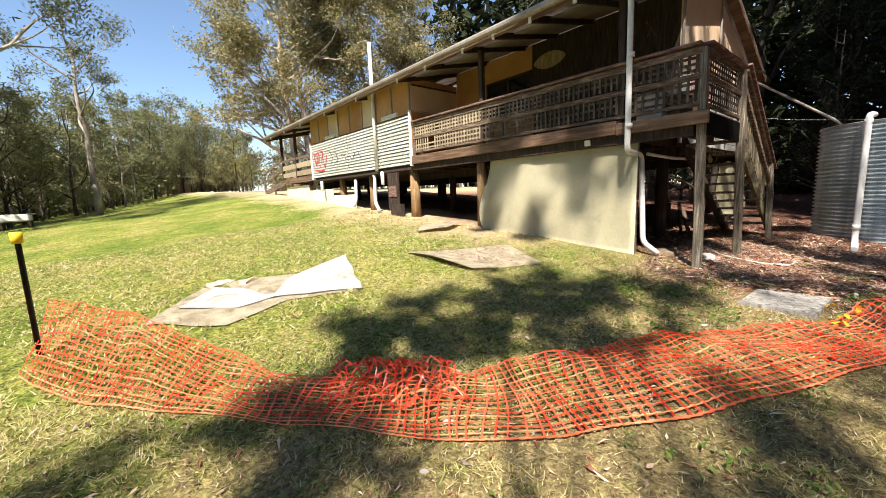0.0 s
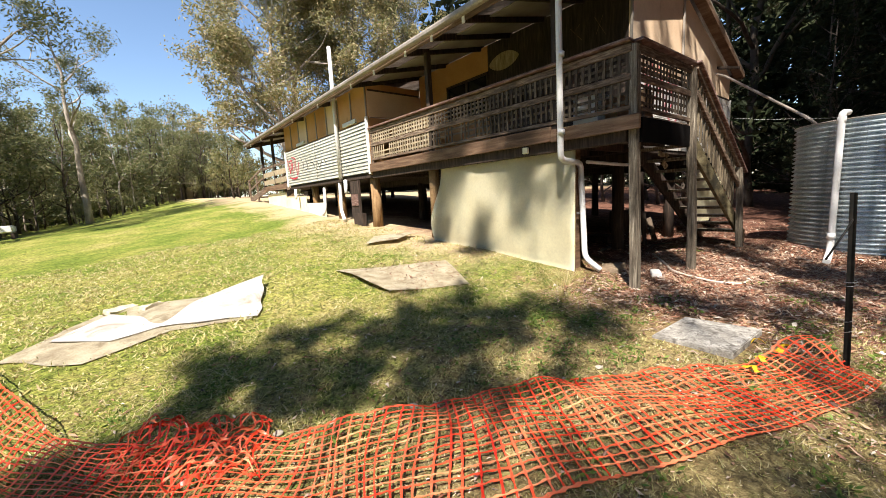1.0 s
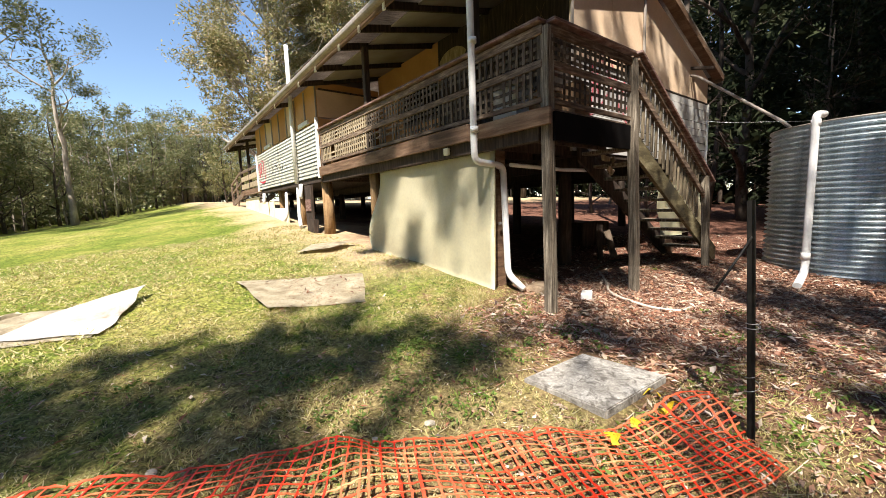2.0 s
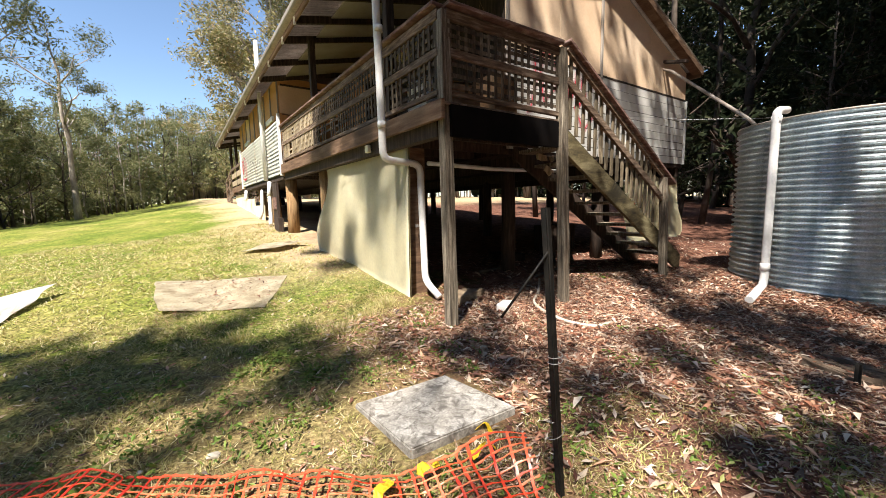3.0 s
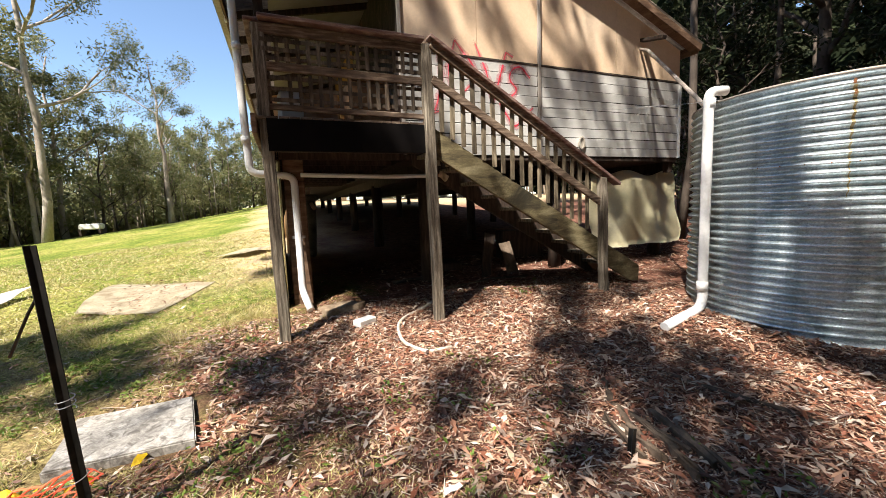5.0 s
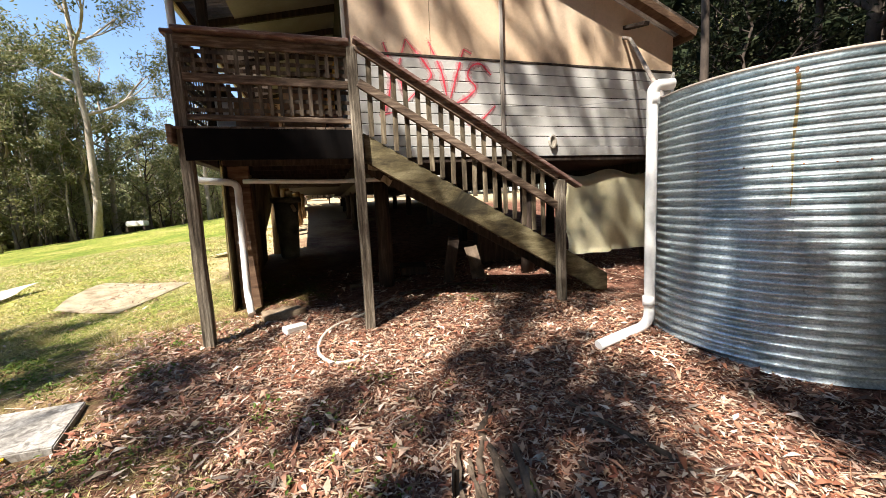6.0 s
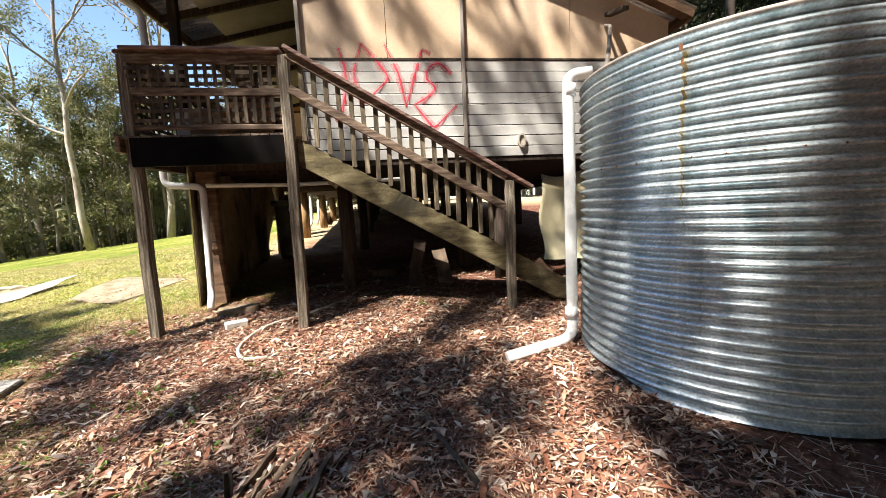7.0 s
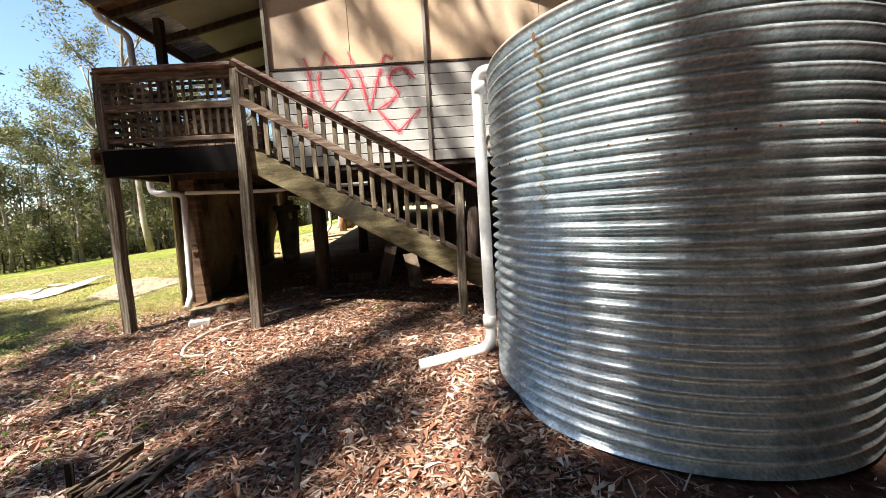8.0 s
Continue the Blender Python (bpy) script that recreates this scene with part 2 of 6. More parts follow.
def tank_material():
    m, n, l, p = nodes_of("zinc_tank_steel")
    v = coords(n, l, (1, 1, 1), True)
    streak = noise_tex(n, l, coords(n, l, (9, 9, 0.25), True), 1.0, 6, 0.6)
    r = ramp(n, [(0.3, (0.38, 0.43, 0.455)), (0.5, (0.53, 0.585, 0.61)), (0.7, (0.69, 0.73, 0.745))])
    l.new(streak.outputs["Fac"], r.inputs["Fac"])
    spang = noise_tex(n, l, v, 55, 3, 0.7)
    s = ramp(n, [(0.32, (0.62, 0.64, 0.66)), (0.68, (1.22, 1.22, 1.2))])
    l.new(spang.outputs["Fac"], s.inputs["Fac"])
    c = mixc(n, l, 1.0, r.outputs["Color"], s.outputs["Color"], "MULTIPLY")
    # teal water stains and thin dark drips down the sheets
    wet = noise_tex(n, l, coords(n, l, (2.2, 2.2, 1.1), True), 1.6, 8, 0.7, 0.8)
    wr = ramp(n, [(0.52, (0, 0, 0)), (0.66, (0.75, 0.75, 0.75))])
    l.new(wet.outputs["Fac"], wr.inputs["Fac"])
    c = mixc(n, l, wr.outputs["Color"], c, (0.20, 0.27, 0.29))
    drip = noise_tex(n, l, coords(n, l, (30, 30, 0.9), True), 1.0, 5, 0.7)
    dr = ramp(n, [(0.58, (1, 1, 1)), (0.70, (0.55, 0.55, 0.53))])
    l.new(drip.outputs["Fac"], dr.inputs["Fac"])
    c = mixc(n, l, 1.0, c, dr.outputs["Color"], "MULTIPLY")
    rust = noise_tex(n, l, coords(n, l, (3, 3, 0.6), True), 2.3, 7, 0.7)
    rr = ramp(n, [(0.66, (0, 0, 0)), (0.76, (1, 1, 1))])
    l.new(rust.outputs["Fac"], rr.inputs["Fac"])
    c = mixc(n, l, rr.outputs["Color"], c, (0.33, 0.25, 0.16))
    l.new(c, p.inputs["Base Color"])
    p.inputs["Metallic"].default_value = 0.75
    p.inputs["Specular IOR Level"].default_value = 0.4
    p.inputs["Roughness"].default_value = 0.4
    bump(n, l, p, spang.outputs["Fac"], 0.08, 0.003)
    return m


def ground_material():
    """Grass thinning into bark-and-leaf litter beside the house, bare earth below it."""
    m, n, l, p = nodes_of("lawn_and_litter")
    pos = n.new("ShaderNodeNewGeometry").outputs["Position"]
    sep = n.new("ShaderNodeSeparateXYZ")
    l.new(pos, sep.inputs[0])
    v = coords(n, l, (1, 1, 1), True)
    n1, n2, n3 = noise_tex(n, l, v, 0.7, 6, 0.65), noise_tex(n, l, v, 7, 6, 0.7), noise_tex(n, l, v, 55, 4, 0.7)
    grass = ramp(n, [(0.28, (0.11, 0.17, 0.03)), (0.45, (0.19, 0.24, 0.05)), (0.58, (0.29, 0.30, 0.085)), (0.75, (0.42, 0.37, 0.17))])
    l.new(n1.outputs["Fac"], grass.inputs["Fac"])
    g2 = ramp(n, [(0.3, (0.55, 0.62, 0.5)), (0.7, (1.25, 1.2, 1.15))])
    l.new(n2.outputs["Fac"], g2.inputs["Fac"])
    gc = mixc(n, l, 1.0, grass.outputs["Color"], g2.outputs["Color"], "MULTIPLY")
    lit = ramp(n, [(0.25, (0.045, 0.022, 0.016)), (0.45, (0.12, 0.056, 0.038)), (0.6, (0.22, 0.115, 0.08)), (0.78, (0.34, 0.235, 0.175))])
    l.new(n2.outputs["Fac"], lit.inputs["Fac"])
    l3 = ramp(n, [(0.25, (0.5, 0.48, 0.46)), (0.75, (1.35, 1.3, 1.3))])
    l.new(n3.outputs["Fac"], l3.inputs["Fac"])
    lc = mixc(n, l, 1.0, lit.outputs["Color"], l3.outputs["Color"], "MULTIPLY")
    gc = mixc(n, l, 1.0, gc, l3.outputs["Color"], "MULTIPLY")
    n4 = noise_tex(n, l, v, 24, 5, 0.75, 0.8)
    tuft = ramp(n, [(0.37, (0.16, 0.17, 0.13)), (0.49, (0.85, 0.84, 0.8)), (0.62, (1.6, 1.52, 1.4))])
    l.new(n4.outputs["Fac"], tuft.inputs["Fac"])
    gc = mixc(n, l, 1.0, gc, tuft.outputs["Color"], "MULTIPLY")

    # worn brown thatch on the near lawn, under the trees
    thatch = ramp(n, [(0.3, (0.08, 0.058, 0.028)), (0.46, (0.20, 0.155, 0.07)), (0.6, (0.38, 0.305, 0.14)), (0.78, (0.52, 0.43, 0.24))])
    l.new(n4.outputs["Fac"], thatch.inputs["Fac"])
    tc = mixc(n, l, 1.0, thatch.outputs["Color"], l3.outputs["Color"], "MULTIPLY")

    def math_node(op, a, b):
        k = n.new("ShaderNodeMath")
        k.operation = op
        for i, q in enumerate((a, b)):
            if hasattr(q, "links"):
                l.new(q, k.inputs[i])
            else:
                k.inputs[i].default_value = q
        return k.outputs[0]

    worn = n.new("ShaderNodeMapRange")
    worn.inputs["From Min"].default_value, worn.inputs["From Max"].default_value = 5.0, 1.5
    l.new(sep.outputs["Y"], worn.inputs["Value"])
    wr = ramp(n, [(0.46, (0, 0, 0)), (0.60, (1, 1, 1))])
    l.new(math_node("ADD", math_node("MULTIPLY", worn.outputs[0], 0.22), math_node("MULTIPLY", math_node("ADD", n1.outputs["Fac"], n2.outputs["Fac"]), 0.40)), wr.inputs["Fac"])
    gc = mixc(n, l, wr.outputs["Color"], gc, tc)
    # the litter's edge: a slanting line from the foreground to the house front, broken up by noise
    edge = math_node("ADD", sep.outputs["X"], math_node("MULTIPLY", sep.outputs["Y"], -0.22))
    edge = math_node("ADD", edge, math_node("MULTIPLY", math_node("SUBTRACT", n1.outputs["Fac"], 0.5), 5.0))
    edge = math_node("ADD", edge, math_node("MULTIPLY", math_node("SUBTRACT", n2.outputs["Fac"], 0.5), 3.2))
    mr = n.new("ShaderNodeMapRange")
    mr.inputs["From Min"].default_value, mr.inputs["From Max"].default_value = 3.7, 5.4
    l.new(edge, mr.inputs["Value"])
    near_only = n.new("ShaderNodeMapRange")
    near_only.inputs["From Min"].default_value, near_only.inputs["From Max"].default_value = 19.0, 15.0
    l.new(sep.outputs["Y"], near_only.inputs["Value"])
    fac = math_node("MULTIPLY", mr.outputs[0], near_only.outputs[0])
    # trodden sandy strip along the house front
    strip = math_node("ADD", sep.outputs["X"], math_node("MULTIPLY", math_node("SUBTRACT", n1.outputs["Fac"], 0.5), 4.0))
    strip = math_node("ADD", strip, math_node("MULTIPLY", math_node("SUBTRACT", n2.outputs["Fac"], 0.5), 2.0))
    sm = n.new("ShaderNodeMapRange")
    sm.inputs["From Min"].default_value, sm.inputs["From Max"].default_value = 3.6, 5.0
    l.new(strip, sm.inputs["Value"])
    far_only = n.new("ShaderNodeMapRange")
    far_only.inputs["From Min"].default_value, far_only.inputs["From Max"].default_value = 3.6, 5.2
    l.new(sep.outputs["Y"], far_only.inputs["Value"])
    sand = mixc(n, l, 1.0, (0.46, 0.36, 0.22), l3.outputs["Color"], "MULTIPLY")
    gc = mixc(n, l, math_node("MULTIPLY", sm.outputs[0], far_only.outputs[0]), gc, sand)
    l.new(mixc(n, l, fac, gc, lc), p.inputs["Base Color"])
    p.inputs["Roughness"].default_value = 0.95
    p.inputs["Specular IOR Level"].default_value = 0.1
    h = math_node("ADD", n4.outputs["Fac"], math_node("MULTIPLY", n3.outputs["Fac"], 0.5))
    bump(n, l, p, h, 0.9, 0.035)
    return m


NET_BAR = mesh_net_material("red_orange_barrier_plastic", [(0.3, (0.76, 0.042, 0.018)), (0.5, (0.90, 0.10, 0.04)), (0.74, (0.94, 0.22, 0.10))])
NET_M = mesh_net_material("orange_barrier_plastic", [(0.25, (0.82, 0.075, 0.03)), (0.48, (0.93, 0.17, 0.07)), (0.72, (0.95, 0.38, 0.18))])
TANK_M, GROUND_M = tank_material(), ground_material()
DRUM_M = surface("dusty_drum_plastic", (0.07, 0.075, 0.05), (0.14, 0.145, 0.10), (0.24, 0.24, 0.18), 4, 40, 0.7, (1, 1, 1), 0.1, stain=(0.05, 0.045, 0.03), stain_at=0.6)
UNDERDECK_SHADE = surface("underdeck_shade", (0.002, 0.002, 0.002), (0.004, 0.003, 0.003), (0.008, 0.006, 0.005), 4, 50, 0.9, (1, 1, 1), 0.3, spec=0.1)
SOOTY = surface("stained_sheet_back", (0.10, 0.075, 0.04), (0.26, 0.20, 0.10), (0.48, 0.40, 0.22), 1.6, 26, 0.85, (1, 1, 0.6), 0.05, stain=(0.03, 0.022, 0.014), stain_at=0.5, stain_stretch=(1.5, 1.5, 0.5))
RUST = surface("rust_stain", (0.10, 0.04, 0.018), (0.17, 0.065, 0.025), (0.24, 0.10, 0.035), 12, 60, 0.85, (1, 1, 1), 0.2)
OCHRE_STREAK = surface("ochre_streak", (0.30, 0.21, 0.09), (0.42, 0.33, 0.17), (0.52, 0.46, 0.30), 14, 60, 0.6, (1, 1, 0.3), 0.1, metal=0.3)


# ---- mesh helpers ----
def box(bm, c, s, rot=None):
    """A box of size s round c."""
    m = Matrix.Translation(c) @ (rot.to_4x4() if rot else Matrix()) @ Matrix.Diagonal((*s, 1))
    return bmesh.ops.create_cube(bm, size=1, matrix=m)["verts"]


def beam(bm, a, b, w, h, up=(0, 0, 1)):
    """A squared timber from a to b, w across and h along the up side."""
    a, b = Vector(a), Vector(b)
    d = b - a
    z = d.normalized()
    x = Vector(up).cross(z)
    x = x.normalized() if x.length > 1e-4 else Vector((1, 0, 0))
    y = z.cross(x)
    r = Matrix((x, y, z)).transposed()
    return box(bm, (a + b) / 2, (w, h, d.length), r)


def soften(bm, r=0.006, seg=1):
    bmesh.ops.bevel(bm, geom=bm.edges[:], offset=r, segments=seg, affect="EDGES", clamp_overlap=True)


def tube(bm, pts, r, seg=10, cap=True):
    """A round tube along pts; r is one radius or one for each point."""
    pts = [Vector(p) for p in pts]
    rs = r if isinstance(r, (list, tuple)) else [r] * len(pts)
    rings, side = [], None
    for i, p in enumerate(pts):
        d = (pts[min(i + 1, len(pts) - 1)] - pts[max(i - 1, 0)]).normalized()
        if side is None:
            side = d.orthogonal().normalized()
        side = (side - d * side.dot(d)).normalized()
        o = d.cross(side)
        rings.append([bm.verts.new(p + rs[i] * (math.cos(2 * math.pi * k / seg) * side + math.sin(2 * math.pi * k / seg) * o)) for k in range(seg)])
    for A, B in zip(rings, rings[1:]):
        for k in range(seg):
            f = bm.faces.new((A[k], A[(k + 1) % seg], B[(k + 1) % seg], B[k]))
            f.smooth = True
    if cap:
        bm.faces.new(rings[0][::-1])
        bm.faces.new(rings[-1])


def bend(pts, r=0.08, seg=4):
    """The corners of a polyline rounded off."""
    pts = [Vector(p) for p in pts]
    out = [pts[0]]
    for a, b, c in zip(pts, pts[1:], pts[2:]):
        u, w = (a - b), (c - b)
        k = min(r, u.length * 0.45, w.length * 0.45)
        p, q = b + u.normalized() * k, b + w.normalized() * k
        for i in range(seg + 1):
            t = i / seg
            out.append((1 - t) ** 2 * p + 2 * t * (1 - t) * b + t * t * q)
    return out + [pts[-1]]


def origin_of(ob):
    o = Vector(ob.location)
    while ob.parent:
        ob = ob.parent
        o += Vector(ob.location)
    return o


def mesh_of(name, bm, material):
    me = bpy.data.meshes.new(name)
    bmesh.ops.recalc_face_normals(bm, faces=bm.faces[:])
    bm.to_mesh(me)
    bm.free()
    me.materials.append(material)
    return me


def part(name, bm, material, parent, label=""):
    """A mesh, given in world places, as a part of parent."""
    bm.transform(Matrix.Translation(-origin_of(parent)))
    ob = new(name, mesh_of(name, bm, material))
    ob.parent = parent
    return tagged(ob, label) if label else ob


def piece(name, me, parent, at):
    """One of many alike pieces on a shared mesh, its origin at a world place."""
    ob = new(name, me)
    ob.parent = parent
    ob.location = Vector(at) - origin_of(parent)
    return ob


def thing(name, at, label, category, group="", kind=""):
    ob = new(name)
    ob.location = at
    return tagged(ob, label, category, group, kind)


def solo(name, bm, material, label, category, group="", kind="", at=None):
    """A thing of one mesh, given in world places; its origin goes to at."""
    if at is not None:
        bm.transform(Matrix.Translation(-Vector(at)))
    ob = new(name, mesh_of(name, bm, material))
    if at is not None:
        ob.location = at
    return tagged(ob, label, category, group, kind)


def soup(name, verts, faces, material, smooth=False):
    """A mesh object from numpy arrays."""
    me = bpy.data.meshes.new(name)
    me.from_pydata(verts.reshape(-1, 3).tolist(), [], faces.tolist())
    me.materials.append(material)
    if smooth:
        me.polygons.foreach_set("use_smooth", [True] * len(me.polygons))
    me.update()
    return me


def leaf_cards(centres, length, width, droop=0.5, rng=RNG, curl=0.15):
    """Small pointed leaves (two bent halves, four points each) round the given centres."""
    k = len(centres)
    d = rng.normal(size=(k, 3))
    d[:, 2] = d[:, 2] * 0.6 - droop
    d /= np.linalg.norm(d, axis=1)[:, None]
    s = np.cross(d, rng.normal(size=(k, 3)))
    s /= np.linalg.norm(s, axis=1)[:, None]
    u = np.cross(s, d)
    ln = length * rng.uniform(0.6, 1.35, (k, 1))
    wd = width * rng.uniform(0.6, 1.35, (k, 1))
    c = np.asarray(centres)
    v = np.stack([c - d * ln / 2, c + s * wd / 2 + u * wd * curl, c + d * ln / 2, c - s * wd / 2 + u * wd * curl], 1)
    f = np.arange(4 * k).reshape(k, 4)
    return v, f


# ---- the ground ----
GY = np.array([-300, -60, -6, -3, 0, 1, 2.2, 3, 6, 8.7, 11.4, 20, 27, 40, 80, 300.0])
GZ = np.array([-1.5, -0.8, -0.12, -0.06, 0.03, 0.10, 0.185, 0.30, 0.55, 0.75, 0.93, 1.62, 1.88, 2.3, 3.2, 5.0])


def height(x, y):
    """The lie of the land: up along the house, down away from its front."""
    x, y = np.asarray(x, float), np.asarray(y, float)
    base = sum(np.interp(y + o, GY, GZ) for o in (-0.6, -0.3, 0, 0.3, 0.6)) / 5
    c = np.interp(y, [-5, 0, 2, 6, 20, 40, 90], [0.0, 0.02, 0.06, 0.075, 0.15, 0.21, 0.15])
    fall = 4.0 * (1 - np.exp(-np.clip(5 - x, 0, None) * c / 4.0))
    lumps = 0.018 * np.sin(1.7 * x + 0.6 * y) * np.sin(1.3 * y - 0.5 * x + 1) + 0.01 * np.sin(4.1 * x + 1.1) * np.sin(3.7 * y)
    pad = np.clip((1.75 - np.hypot(x - 10.38, y - 0.51)) / 0.6, 0, 1)
    return base - fall + lumps + 0.10 * pad * pad * (3 - 2 * pad)


def hz(x, y):
    return float(height(x, y))


def make_ground():
    def axis(lo, a, b, hi, step):
        core = np.arange(a, b, step)
        left = a - np.cumsum(step * 1.13 ** np.arange(1, 70))
        right = b + np.cumsum(step * 1.13 ** np.arange(0, 70))
        return np.concatenate([[lo], left[left > lo + 1][::-1], core, right[right < hi - 1], [hi]])

    xs, ys = axis(-600, -6, 15, 600, 0.14), axis(-300, -4, 12, 900, 0.14)
    X, Y = np.meshgrid(xs, ys)
    Z = height(X, Y)
    v = np.stack([X, Y, Z], -1)
    ny, nx = X.shape
    i = np.arange(ny * nx).reshape(ny, nx)
    f = np.stack([i[:-1, :-1], i[:-1, 1:], i[1:, 1:], i[1:, :-1]], -1).reshape(-1, 4)
    g = new("ground", soup("ground", v, f, GROUND_M, True))
    return tagged(g, "patchy sunlit lawn thinning into brown leaf litter beside the house", "ground", kind="structure")


make_ground()

# ---- the house ----
FX, WX, BX = 5.25, 6.84, 11.80          # rail line, recessed front wall, back wall
G, R0, R1, END = 3.01, 8.5, 15.0, 18.6  # gable wall, front room, far end
DECK, UNDER, BAND, RAIL = 2.25, 2.04, 3.28, 3.08
EX, EZ, RX, RZ, QX, QZ = 4.88, 4.15, 8.7, 5.06, 12.0, 3.84  # eave, ridge, back eave


def roof_z(x):
    return EZ + (x - EX) * (RZ - EZ) / (RX - EX) if x < RX else RZ + (x - RX) * (QZ - RZ) / (QX - RX)


house = thing("house", (8.7, 11.5, hz(8.7, 11.5)), "raised low-gabled timber house with tan walls on posts over sloping ground", "house")


def slab_wall(pts, y0, y1):
    """A wall sheet with the outline pts (x, z), between y0 and y1."""
    bm = bmesh.new()
    a = [bm.verts.new((x, y0, z)) for x, z in pts]
    b = [bm.verts.new((x, y1, z)) for x, z in pts]
    bm.faces.new(a)
    bm.faces.new(b[::-1])
    for i in range(len(pts)):
        j = (i + 1) % len(pts)
        bm.faces.new((a[i], a[j], b[j], b[i]))
    return bm


def build_gable():
    # backing frame wall, set behind the cladding
    part("gable_frame_wall", slab_wall([(WX, UNDER), (BX, UNDER), (BX, roof_z(BX) - 0.08), (RX, RZ - 0.1), (WX, roof_z(WX) - 0.08)], G + 0.03, G + 0.12), DARK_WOOD, house)
    joints = [WX, 7.9, 8.87, 10.35, BX]
    for a, b in zip(joints, joints[1:]):
        top = [(b, roof_z(b) - 0.1)] + ([(RX, RZ - 0.1)] if a < RX < b else []) + [(a, roof_z(a) - 0.1)]
        part("wall_sheet", slab_wall([(a + 0.004, BAND + 0.02), (b - 0.004, BAND + 0.02), *[(x - 0.004 if x == b else x + 0.004 if x == a else x, z) for x, z in top]], G + 0.004, G + 0.025), TAN, house, "sun-dappled tan fibre-cement sheet")
    rows = 9
    step = (BAND - UNDER) / rows
    for a, b in ((WX + 0.02, 8.845), (8.895, BX)):
        bm = bmesh.new()
        box(bm, ((b - a) / 2, 0, step / 2), (b - a, 0.014, step * 0.90), Matrix.Rotation(radians(6.0), 3, "X"))
        soften(bm, 0.003)
        me = mesh_of("weatherboard", bm, BOARD)
        for i in range(rows):
            ob = piece("weatherboard", me, house, (a, G - 0.004, UNDER + i * step))
            ob.rotation_euler = (0, random.uniform(-0.0018, 0.0018), 0)
    for x, z1 in ((WX, roof_z(WX) - 0.12), (8.87, roof_z(8.87) - 0.12)):
        bm = bmesh.new()
        box(bm, (x, G - 0.022, (UNDER + z1) / 2), (0.045, 0.03, z1 - UNDER))
        soften(bm, 0.004)
        part("cover_batten", bm, SOFFIT, house, "grey-tan timber cover batten")
    bm = bmesh.new()
    box(bm, (BX - 0.015, G - 0.02, (UNDER + BAND) / 2), (0.03, 0.04, BAND - UNDER))
    part("corner_stop", bm, WHITE_PAINT, house, "white corner stop")
    bm = bmesh.new()
    box(bm, ((WX + BX) / 2, G - 0.012, BAND + 0.008), (BX - WX - 0.03, 0.022, 0.026))
    part("dark_flashing", bm, DARK_WOOD, house, "dark flashing strip")
    bm = bmesh.new()
    for k in range(12):
        t0, t1 = 2 * math.pi * k / 12, 2 * math.pi * (k + 1) / 12
        beam(bm, (9.63 + 0.05 * math.cos(t0), G - 0.03, 2.24 + 0.085 * math.sin(t0)), (9.63 + 0.05 * math.cos(t1), G - 0.03, 2.24 + 0.085 * math.sin(t1)), 0.022, 0.03, (0, 1, 0))
    box(bm, (9.63, G - 0.02, 2.24), (0.07, 0.012, 0.13))
    part("wall_vent", bm, STONE, house, "small oval grey vent")


